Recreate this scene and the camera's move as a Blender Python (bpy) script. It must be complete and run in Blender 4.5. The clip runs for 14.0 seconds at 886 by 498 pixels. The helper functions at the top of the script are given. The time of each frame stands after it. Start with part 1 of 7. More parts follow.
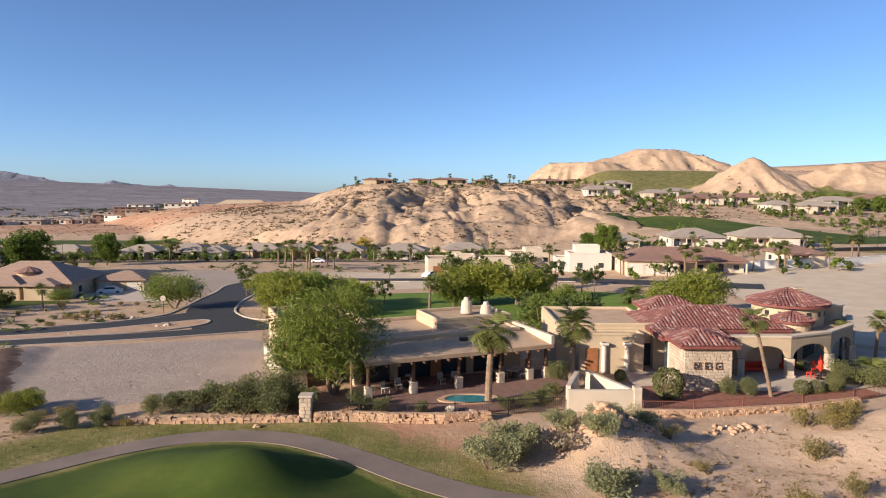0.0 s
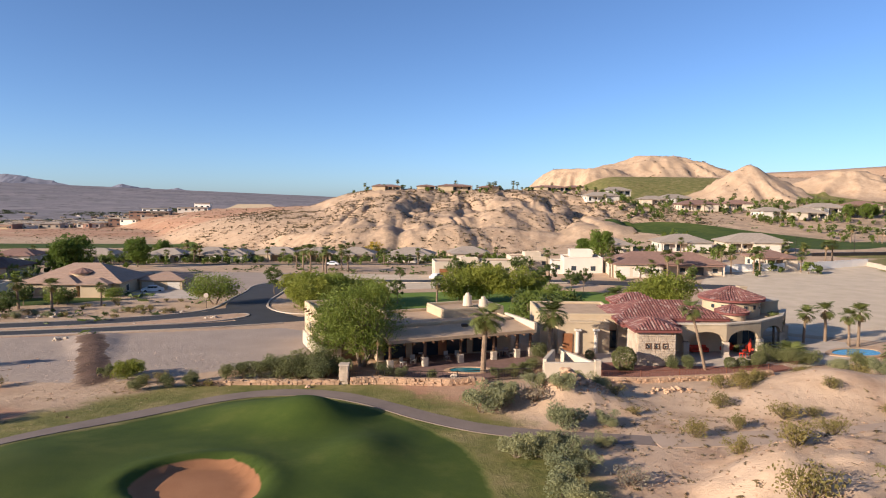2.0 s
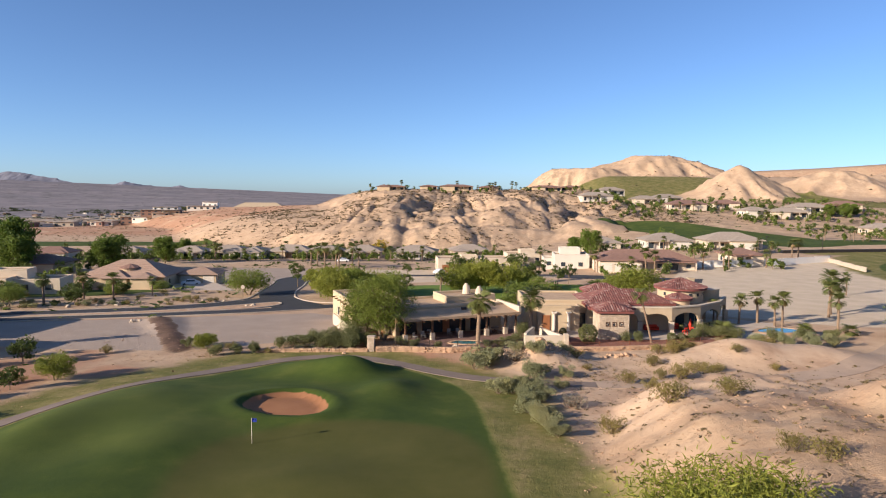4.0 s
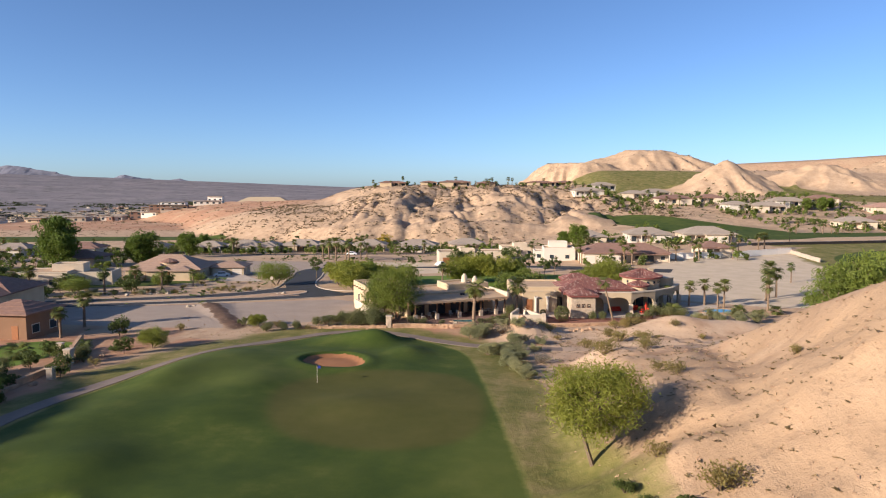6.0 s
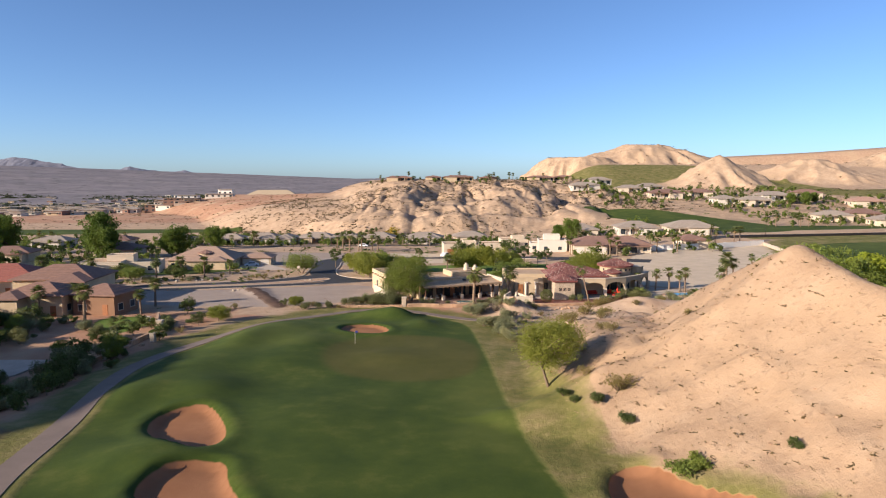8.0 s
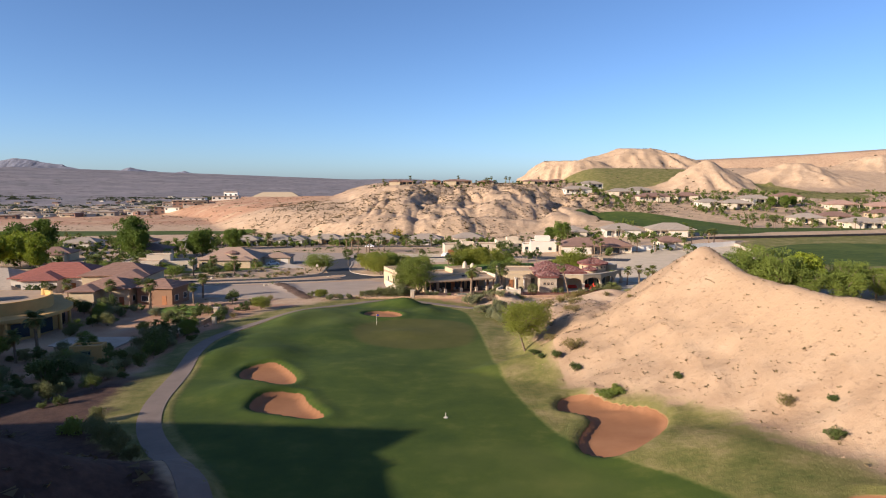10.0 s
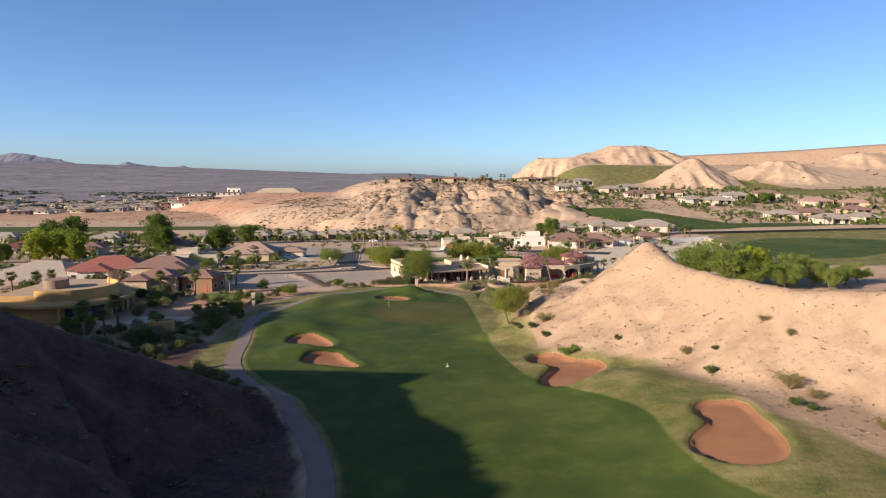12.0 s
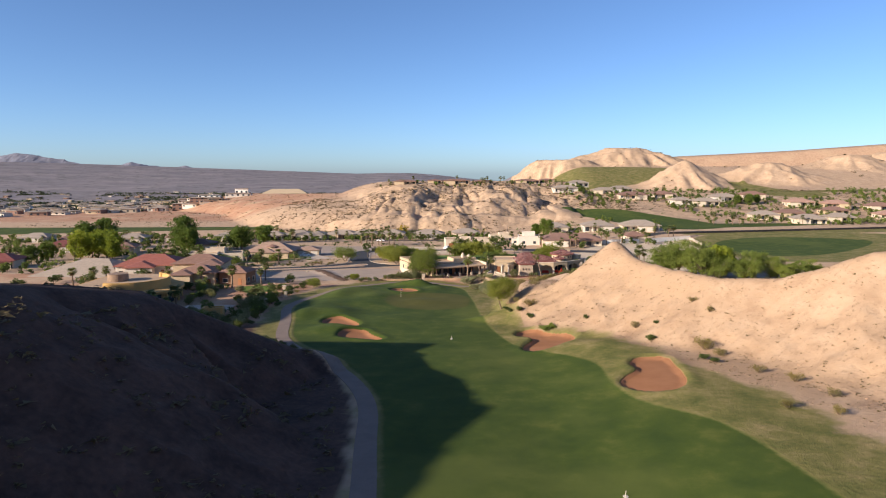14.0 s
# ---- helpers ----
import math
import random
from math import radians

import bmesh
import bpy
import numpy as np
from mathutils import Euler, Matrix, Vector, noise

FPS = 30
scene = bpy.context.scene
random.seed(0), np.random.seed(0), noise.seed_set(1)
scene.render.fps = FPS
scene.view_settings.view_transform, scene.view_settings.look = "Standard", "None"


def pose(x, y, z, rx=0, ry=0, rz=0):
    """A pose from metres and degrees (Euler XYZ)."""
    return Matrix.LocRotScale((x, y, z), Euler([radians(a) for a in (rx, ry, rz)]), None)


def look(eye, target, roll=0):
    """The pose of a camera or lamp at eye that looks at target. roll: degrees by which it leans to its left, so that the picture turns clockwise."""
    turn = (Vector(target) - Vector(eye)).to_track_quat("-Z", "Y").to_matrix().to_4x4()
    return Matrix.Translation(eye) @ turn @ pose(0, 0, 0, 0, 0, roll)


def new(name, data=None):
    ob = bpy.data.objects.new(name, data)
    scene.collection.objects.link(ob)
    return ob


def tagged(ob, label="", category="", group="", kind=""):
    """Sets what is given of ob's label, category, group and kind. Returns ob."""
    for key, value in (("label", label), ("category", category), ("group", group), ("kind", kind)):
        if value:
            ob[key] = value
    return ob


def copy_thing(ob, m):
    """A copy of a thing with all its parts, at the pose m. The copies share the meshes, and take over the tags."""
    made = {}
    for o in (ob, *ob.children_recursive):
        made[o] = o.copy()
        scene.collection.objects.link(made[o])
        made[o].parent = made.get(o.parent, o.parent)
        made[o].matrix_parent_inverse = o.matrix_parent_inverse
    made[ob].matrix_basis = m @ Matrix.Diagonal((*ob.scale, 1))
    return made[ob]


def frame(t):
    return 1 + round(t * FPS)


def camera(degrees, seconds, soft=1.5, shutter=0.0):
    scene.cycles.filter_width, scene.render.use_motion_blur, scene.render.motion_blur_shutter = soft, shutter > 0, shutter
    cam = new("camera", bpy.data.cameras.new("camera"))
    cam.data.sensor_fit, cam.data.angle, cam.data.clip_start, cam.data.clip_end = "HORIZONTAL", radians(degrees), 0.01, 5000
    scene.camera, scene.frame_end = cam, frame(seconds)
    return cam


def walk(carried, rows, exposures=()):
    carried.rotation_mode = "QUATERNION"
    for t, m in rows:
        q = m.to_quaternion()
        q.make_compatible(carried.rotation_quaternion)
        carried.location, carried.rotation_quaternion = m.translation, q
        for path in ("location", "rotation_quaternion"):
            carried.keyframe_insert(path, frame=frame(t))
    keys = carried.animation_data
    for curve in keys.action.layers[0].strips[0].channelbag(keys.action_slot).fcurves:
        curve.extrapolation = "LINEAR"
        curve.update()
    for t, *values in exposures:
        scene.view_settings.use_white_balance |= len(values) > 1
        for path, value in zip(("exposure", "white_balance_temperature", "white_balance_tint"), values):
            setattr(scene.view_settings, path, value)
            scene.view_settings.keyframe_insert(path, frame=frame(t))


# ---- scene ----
cam = camera(68.6, 14.0, soft=1.1)
METRES, EYE, TILT, LEAN, TURN = 150.0, 16.2, -2.3, -1.2, 0.0
ROWS = [
    (0.0, 0.0, 0.0, 0.0, -0.04, -2.25, 0.99),
    (0.5, 0.0002, -0.0217, 0.0015, 0.01, -2.12, 0.98),
    (1.0, 0.0002, -0.0456, 0.0026, 0.16, -2.02, 0.98),
    (1.5, 0.0001, -0.0719, 0.0035, 0.3, -1.96, 0.96),
    (2.0, 0.0003, -0.0998, 0.0045, 0.48, -1.91, 0.86),
    (2.5, 0.0004, -0.1289, 0.0054, 0.49, -1.97, 0.72),
    (3.0, 0.0004, -0.1595, 0.0065, 0.57, -2.06, 0.74),
    (5.5, -0.0022, -0.3308, 0.019, 0.52, -2.57, 1.1),
    (6.0, -0.0026, -0.3663, 0.0219, 0.5, -2.91, 1.15),
    (6.5, -0.0029, -0.4024, 0.0246, 0.51, -3.34, 1.18),
    (7.0, -0.0029, -0.4394, 0.0274, 0.62, -3.46, 1.22),
    (7.5, -0.0032, -0.4772, 0.0298, 0.76, -3.56, 1.2),
    (8.0, -0.0036, -0.5162, 0.0326, 0.8, -3.69, 1.19),
    (10.5, -0.0068, -0.7133, 0.0459, 0.63, -3.65, 1.23),
    (11.0, -0.0074, -0.7535, 0.0491, 0.55, -3.87, 1.25),
    (11.5, -0.0082, -0.7939, 0.0521, 0.52, -4.03, 1.23),
    (12.0, -0.0088, -0.8346, 0.0549, 0.45, -4.19, 1.25),
    (12.5, -0.0097, -0.8751, 0.0578, 0.58, -4.21, 1.25),
    (13.0, -0.0104, -0.9157, 0.0604, 0.73, -4.19, 1.28),
    (13.5, -0.0108, -0.9565, 0.0629, 0.7, -4.17, 1.25),
    (14.0, -0.0113, -0.9977, 0.0656, 0.57, -4.25, 1.33),
]
walk(cam, [(t, pose(0, 0, EYE, TILT, LEAN, TURN) @ pose(METRES * x, METRES * y, METRES * z, 90 + pitch, roll, yaw)) for t, x, y, z, yaw, pitch, roll in ROWS],
     exposures=[(0.0, 0.84, 6380, 12), (14.0, 0.84, 6380, 12)])


# ---------------------------------------------------------------- light
SUN_WAY = Vector((0.860, 0.510, -0.34)).normalized()      # the way the sunlight travels
world = bpy.data.worlds.new("sky")
scene.world = world
world.use_nodes = True
wn = world.node_tree
sky = wn.nodes.new("ShaderNodeTexSky")
sky.sky_type = "NISHITA"
sky.sun_disc = False
sky.sun_elevation = math.asin(-SUN_WAY.z)
sky.sun_rotation = math.atan2(-SUN_WAY.x, -SUN_WAY.y)
sky.altitude, sky.air_density, sky.dust_density, sky.ozone_density = 900.0, 0.73, 1.3, 4.4
wn.links.new(sky.outputs[0], wn.nodes["Background"].inputs[0])
wn.nodes["Background"].inputs[1].default_value = 0.098
sun = new("sun", bpy.data.lights.new("sun", "SUN"))
sun.data.energy, sun.data.angle, sun.data.color = 5.0, radians(0.53), (1.0, 0.87, 0.70)
sun.matrix_world = look((0, 0, 0), SUN_WAY)


# ---------------------------------------------------------------- materials
def material(name, rough=0.8, metal=0.0):
    m = bpy.data.materials.new(name)
    m.use_nodes = True
    b = m.node_tree.nodes["Principled BSDF"]
    b.inputs["Roughness"].default_value = rough
    b.inputs["Metallic"].default_value = metal
    b.inputs["Specular IOR Level"].default_value = 0.3
    return m, m.node_tree, b


def node(tree, kind, **inputs):
    n = tree.nodes.new("ShaderNode" + kind)
    for key, value in inputs.items():
        key = key.replace("_", " ")
        if isinstance(value, bpy.types.NodeSocket):
            tree.links.new(value, n.inputs[key])
        else:
            n.inputs[key].default_value = value
    return n


def ramp(tree, fac, stops):
    n = tree.nodes.new("ShaderNodeValToRGB")
    tree.links.new(fac, n.inputs[0])
    el = n.color_ramp.elements
    while len(el) < len(stops):
        el.new(0.5)
    for e, (p, c) in zip(el, stops):
        e.position, e.color = p, (*c, 1) if len(c) == 3 else c
    return n.outputs[0]


def mixed(tree, fac, a, b, blend="MIX"):
    n = tree.nodes.new("ShaderNodeMix")
    n.data_type, n.blend_type = "RGBA", blend
    for socket, value in ((n.inputs[0], fac), (n.inputs[6], a), (n.inputs[7], b)):
        if isinstance(value, bpy.types.NodeSocket):
            tree.links.new(value, socket)
        elif isinstance(value, tuple):
            socket.default_value = (*value, 1)
        else:
            socket.default_value = value
    return n.outputs[2]


def sums(tree, op, a, b=0.0, clamp=False):
    n = tree.nodes.new("ShaderNodeMath")
    n.operation, n.use_clamp = op, clamp
    for socket, value in ((n.inputs[0], a), (n.inputs[1], b)):
        if isinstance(value, bpy.types.NodeSocket):
            tree.links.new(value, socket)
        else:
            socket.default_value = value
    return n.outputs[0]


def span(tree, value, a, b):
    n = node(tree, "MapRange", Value=value)
    n.interpolation_type = "SMOOTHSTEP"
    n.inputs[1].default_value, n.inputs[2].default_value = a, b
    return n.outputs[0]


def grain(tree, scale, detail=4.0, rough=0.6, where=None):
    n = node(tree, "TexNoise", Scale=scale, Detail=detail, Roughness=rough)
    tree.links.new(where if where else node(tree, "NewGeometry").outputs["Position"], n.inputs["Vector"])
    return n.outputs["Fac"]


def relief(tree, bsdf, height, strength=0.5, distance=0.05):
    n = node(tree, "Bump", Strength=strength, Distance=distance, Height=height)
    tree.links.new(n.outputs[0], bsdf.inputs["Normal"])


def plain(name, color, rough=0.8, metal=0.0, vary=0.25, scale=1.5, bump=0.2, own=True):
    """A worn, slightly uneven surface: stains at one scale, grain at another, and a shade of its own on each thing."""
    m, t, b = material(name, rough, metal)
    big, fine = grain(t, scale * 0.35, 3), grain(t, scale * 7, 5)
    dark, light = tuple(c * (1 - vary) for c in color), tuple(min(1, c * (1 + vary)) for c in color)
    c = ramp(t, big, [(0.3, dark), (0.7, light)])
    c = mixed(t, 0.35, c, ramp(t, fine, [(0.3, dark), (0.7, light)]))
    if own:
        rnd = node(t, "ObjectInfo").outputs["Random"]
        c = mixed(t, 1.0, c, ramp(t, rnd, [(0.0, (0.86, 0.86, 0.86)), (1.0, (1.0, 0.99, 0.97))]), "MULTIPLY")
    t.links.new(c, b.inputs["Base Color"])
    relief(t, b, fine, bump, 0.03)
    return m


def leaf_mat(name, color, vary=0.35):
    m, t, b = material(name, 0.6)
    rnd = node(t, "NewGeometry").outputs["Random Per Island"]
    big = grain(t, 0.7, 2)
    own = node(t, "ObjectInfo").outputs["Random"]
    c = ramp(t, rnd, [(0.0, tuple(v * (1 - vary) for v in color)), (0.6, color), (1.0, tuple(v * (1 + vary) for v in color))])
    c = mixed(t, big, c, (color[0] * 1.25, color[1] * 1.05, color[2] * 0.8))
    c = mixed(t, 1.0, c, ramp(t, own, [(0.0, (0.72, 0.78, 0.75)), (1.0, (1.0, 1.0, 0.9))]), "MULTIPLY")
    t.links.new(c, b.inputs["Base Color"])
    tr = node(t, "BsdfTranslucent", Color=c)
    mx = node(t, "MixShader", Fac=0.4)
    t.links.new(b.outputs[0], mx.inputs[1])
    t.links.new(tr.outputs[0], mx.inputs[2])
    t.links.new(mx.outputs[0], t.nodes["Material Output"].inputs[0])
    return m


def ground_material():
    m, t, b = material("desert_and_turf", 0.92)
    b.inputs["Specular IOR Level"].default_value = 0.15

    def zone(name):
        n = t.nodes.new("ShaderNodeAttribute")
        n.attribute_name = name
        return n.outputs["Fac"]
    tiny, fine, mid, big = grain(t, 9.0, 4), grain(t, 1.6, 5), grain(t, 0.25, 5), grain(t, 0.035, 4)
    wob = sums(t, "MULTIPLY", sums(t, "SUBTRACT", fine, 0.5), 1.6)
    # desert soil, from pale crust to red gravel
    c = ramp(t, mid, [(0.3, (0.37, 0.245, 0.157)), (0.5, (0.46, 0.315, 0.205)), (0.7, (0.52, 0.37, 0.25))])
    c = mixed(t, span(t, zone("red"), 0.0, 1.0), c, ramp(t, mid, [(0.3, (0.35, 0.175, 0.105)), (0.7, (0.48, 0.28, 0.17))]))
    c = mixed(t, span(t, big, 0.5, 0.68), c, (0.48, 0.325, 0.205))
    c = mixed(t, sums(t, "MULTIPLY", span(t, fine, 0.56, 0.68), 0.5), c, (0.29, 0.20, 0.135))
    c = mixed(t, sums(t, "MULTIPLY", span(t, grain(t, 0.7, 6, 0.7), 0.55, 0.7), 0.4), c, (0.33, 0.215, 0.14))
    # flats lightened and ridge darkened in colour to offset the low sun's shading
    c = mixed(t, sums(t, "MULTIPLY", zone("sunlit_flat"), span(t, sums(t, "ADD", mid, sums(t, "MULTIPLY", fine, 0.3)), 0.4, 0.9)), c, (0.55, 0.385, 0.262))
    c = mixed(t, zone("crest"), c, mixed(t, 1.0, c, (0.85, 0.83, 0.80), "MULTIPLY"))
    # eroded mesa: pale spurs, and a scrub tint that deepens along the carved hollows
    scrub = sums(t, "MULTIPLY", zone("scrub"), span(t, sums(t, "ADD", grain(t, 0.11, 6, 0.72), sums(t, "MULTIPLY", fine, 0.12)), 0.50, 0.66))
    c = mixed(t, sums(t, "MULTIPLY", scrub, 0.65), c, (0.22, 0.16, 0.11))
    # wide valley floor, greyed in its colour to stand for haze
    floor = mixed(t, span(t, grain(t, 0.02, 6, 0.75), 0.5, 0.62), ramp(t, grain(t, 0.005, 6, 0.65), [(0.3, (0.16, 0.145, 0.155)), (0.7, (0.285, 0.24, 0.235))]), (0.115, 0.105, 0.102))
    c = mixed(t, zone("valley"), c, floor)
    # hill beside the path, its shade put into the rock colour; dark berm too
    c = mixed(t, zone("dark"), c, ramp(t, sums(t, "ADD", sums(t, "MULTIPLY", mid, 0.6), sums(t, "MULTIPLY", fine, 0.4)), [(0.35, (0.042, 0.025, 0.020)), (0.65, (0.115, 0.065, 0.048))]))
    # gravel lots
    c = mixed(t, span(t, sums(t, "ADD", zone("lot"), wob), -0.3, 0.3), c,
              mixed(t, span(t, tiny, 0.35, 0.65), ramp(t, mid, [(0.3, (0.30, 0.232, 0.187)), (0.7, (0.41, 0.32, 0.255))]), (0.355, 0.277, 0.22)))
    c = mixed(t, sums(t, "MULTIPLY", zone("pale"), span(t, sums(t, "ADD", zone("lot"), wob), -0.3, 0.3)), c, ramp(t, mid, [(0.3, (0.49, 0.385, 0.275)), (0.7, (0.60, 0.475, 0.345))]))
    # dry turf
    dry = span(t, sums(t, "ADD", zone("dry"), sums(t, "MULTIPLY", sums(t, "SUBTRACT", mid, 0.5), 9.0)), -1.5, 1.5)
    c = mixed(t, dry, c, ramp(t, sums(t, "ADD", sums(t, "MULTIPLY", mid, 0.75), sums(t, "MULTIPLY", fine, 0.25)),
                              [(0.32, (0.085, 0.098, 0.023)), (0.5, (0.165, 0.148, 0.046)), (0.68, (0.29, 0.22, 0.098))]))
    # mown turf
    lush = span(t, sums(t, "ADD", zone("lush"), sums(t, "MULTIPLY", wob, 0.6)), -0.3, 0.5)
    green = ramp(t, mid, [(0.3, (0.036, 0.059, 0.010)), (0.55, (0.059, 0.083, 0.013)), (0.75, (0.103, 0.114, 0.023))])
    green = mixed(t, sums(t, "MULTIPLY", span(t, tiny, 0.3, 0.8), 0.35), green, (0.028, 0.05, 0.01))
    green = mixed(t, sums(t, "MULTIPLY", span(t, big, 0.5, 0.66), 0.5), green, (0.102, 0.118, 0.026))
    green = mixed(t, zone("lawn"), green, ramp(t, mid, [(0.3, (0.095, 0.155, 0.022)), (0.7, (0.15, 0.205, 0.038))]))
    green = mixed(t, zone("putt"), green, ramp(t, mid, [(0.3, (0.066, 0.068, 0.014)), (0.7, (0.092, 0.086, 0.022))]))
    c = mixed(t, lush, c, green)
    # bunker sand
    c = mixed(t, span(t, zone("bunk"), -0.08, 0.08), c, ramp(t, mid, [(0.3, (0.265, 0.118, 0.056)), (0.7, (0.335, 0.158, 0.078))]))
    t.links.new(c, b.inputs["Base Color"])
    mown = sums(t, "MAXIMUM", lush, span(t, zone("bunk"), -0.08, 0.08))
    relief(t, b, sums(t, "MULTIPLY", sums(t, "ADD", fine, sums(t, "MULTIPLY", tiny, 0.5)), sums(t, "SUBTRACT", 1.0, sums(t, "MULTIPLY", mown, 0.85))), 0.8, 0.12)
    return m


STUCCO_TAN = plain("tan_stucco", (0.50, 0.38, 0.25), 0.9, vary=0.12)
STUCCO_PALE = plain("pale_stucco", (0.58, 0.475, 0.36), 0.9, vary=0.10)
STUCCO_WHITE = plain("white_stucco", (0.62, 0.55, 0.47), 0.85, vary=0.06)
WHITE_PAINT = plain("white_paint", (0.80, 0.75, 0.68), 0.8, vary=0.06)
STUCCO_OCHRE = plain("ochre_stucco", (0.55, 0.33, 0.12), 0.9, vary=0.12)
ROOF_GRAVEL = plain("gravel_roof", (0.47, 0.325, 0.21), 0.95, vary=0.16, scale=2)
TILE_RED = plain("red_clay_tile", (0.20, 0.065, 0.055), 0.75, vary=0.35, scale=5)
TILE_CLAY = plain("orange_clay_tile", (0.29, 0.105, 0.08), 0.8, vary=0.25, scale=5)
TILE_TAN = plain("faded_tan_tile", (0.35, 0.235, 0.175), 0.85, vary=0.18, scale=4)
TILE_BROWN = plain("brown_concrete_tile", (0.25, 0.145, 0.11), 0.85, vary=0.2, scale=4)
TILE_GREY = plain("grey_concrete_tile", (0.34, 0.275, 0.22), 0.85, vary=0.2, scale=4)
ASPHALT = plain("asphalt", (0.038, 0.038, 0.042), 0.9, vary=0.2, scale=1.0, own=False)
CONCRETE = plain("concrete", (0.46, 0.37, 0.29), 0.9, vary=0.14, scale=1.5, own=False)
PATH_GREY = plain("cart_path_concrete", (0.20, 0.15, 0.122), 0.92, vary=0.16, scale=1.2, own=False)
DUST = plain("dusty_track", (0.42, 0.30, 0.215), 0.95, vary=0.15, scale=1.0, own=False)
RED_GRAVEL = plain("red_gravel", (0.235, 0.105, 0.075), 0.95, vary=0.3, scale=5, own=False)
PAVER = plain("brown_pavers", (0.20, 0.115, 0.09), 0.85, vary=0.25, scale=4, own=False)
DARK_WOOD = plain("dark_wood", (0.13, 0.065, 0.035), 0.7, vary=0.3, scale=6)
DOOR_WOOD = plain("door_wood", (0.30, 0.12, 0.05), 0.6, vary=0.25, scale=6)
METAL_DARK = plain("dark_metal", (0.06, 0.05, 0.045), 0.5, 0.6, vary=0.2)
RUST_METAL = plain("rusty_iron", (0.20, 0.075, 0.045), 0.8, 0.2, vary=0.3)
GLASS = plain("dark_glass", (0.035, 0.045, 0.055), 0.12, vary=0.2, bump=0.0)
BARK = plain("bark", (0.20, 0.145, 0.10), 0.95, vary=0.35, scale=6, bump=0.6)
PALM_BARK = plain("palm_bark", (0.22, 0.15, 0.10), 0.95, vary=0.35, scale=5, bump=0.8)
STONE = plain("light_stone", (0.52, 0.42, 0.32), 0.9, vary=0.3, scale=3, bump=0.5)
ROCK = plain("rust_rock", (0.47, 0.30, 0.19), 0.92, vary=0.3, scale=2, bump=0.6)
LEAF_GREEN = leaf_mat("tree_leaves", (0.195, 0.25, 0.055))
LEAF_DARK = leaf_mat("dark_leaves", (0.10, 0.135, 0.042))
LEAF_OLEANDER = leaf_mat("oleander_leaves", (0.185, 0.20, 0.095))
LEAF_LIME = leaf_mat("palo_verde_leaves", (0.27, 0.30, 0.06))
LEAF_SAGE = leaf_mat("sage_leaves", (0.30, 0.31, 0.19))
LEAF_DRY = leaf_mat("creosote_leaves", (0.24, 0.205, 0.08))
# the blue haze of distance is put into this base colour
HAZE_ROCK = plain("haze_blue_rock", (0.15, 0.15, 0.185), 0.95, vary=0.3, scale=0.03, bump=0.0, own=False)
TILE_PINK = plain("faded_pink_tile", (0.40, 0.24, 0.18), 0.85, vary=0.2, scale=4)
LEAF_SCRUB = leaf_mat("scrub_leaves", (0.135, 0.11, 0.065))
LEAF_FAR = leaf_mat("far_town_leaves", (0.055, 0.068, 0.036))
LEAF_BROWN = leaf_mat("brown_scrub_leaves", (0.17, 0.13, 0.08))
LEAF_TUFT = leaf_mat("dry_tuft_leaves", (0.23, 0.175, 0.105))
LEAF_PALM = leaf_mat("palm_leaves", (0.14, 0.165, 0.055))
LEAF_DEAD = leaf_mat("dead_fronds", (0.30, 0.22, 0.12))
GROUND = ground_material()


# ---------------------------------------------------------------- terrain functions
def sstep(a, b, v):
    u = np.clip((v - a) / (b - a), 0.0, 1.0)
    return u * u * (3 - 2 * u)


def lattice(ix, iy, seed):
    h = (ix.astype(np.int64) * 374761393 + iy.astype(np.int64) * 668265263 + seed * 1274126177) & 0xFFFFFFFF
    h = ((h ^ (h >> 13)) * 1274126177) & 0xFFFFFFFF
    return ((h ^ (h >> 16)) & 0xFFFF) / 65535.0


def vnoise(x, y, seed=0):
    """Smooth value noise from 0 to 1."""
    ix, iy = np.floor(x), np.floor(y)
    fx, fy = x - ix, y - iy
    fx, fy = fx * fx * fx * (fx * (fx * 6 - 15) + 10), fy * fy * fy * (fy * (fy * 6 - 15) + 10)
    a, b = lattice(ix, iy, seed), lattice(ix + 1, iy, seed)
    c, d = lattice(ix, iy + 1, seed), lattice(ix + 1, iy + 1, seed)
    return (a + (b - a) * fx) * (1 - fy) + (c + (d - c) * fx) * fy


def fbm(x, y, octaves=4, seed=0):
    total, amp, size = 0.0, 0.5, 0.0
    for k in range(octaves):
        total = total + amp * vnoise(x, y, seed + k * 17)
        size += amp
        x, y, amp = x * 2.03 + 11.3, y * 2.03 - 7.1, amp * 0.5
    return total / size


def ridged(x, y, octaves=4, seed=0):
    """Sharp crests at 1, broad hollows at 0."""
    total, amp, size = 0.0, 0.5, 0.0
    for k in range(octaves):
        total = total + amp * (1 - np.abs(2 * vnoise(x, y, seed + k * 23) - 1))
        size += amp
        x, y, amp = x * 2.1 + 3.7, y * 2.1 + 9.2, amp * 0.5
    return total / size


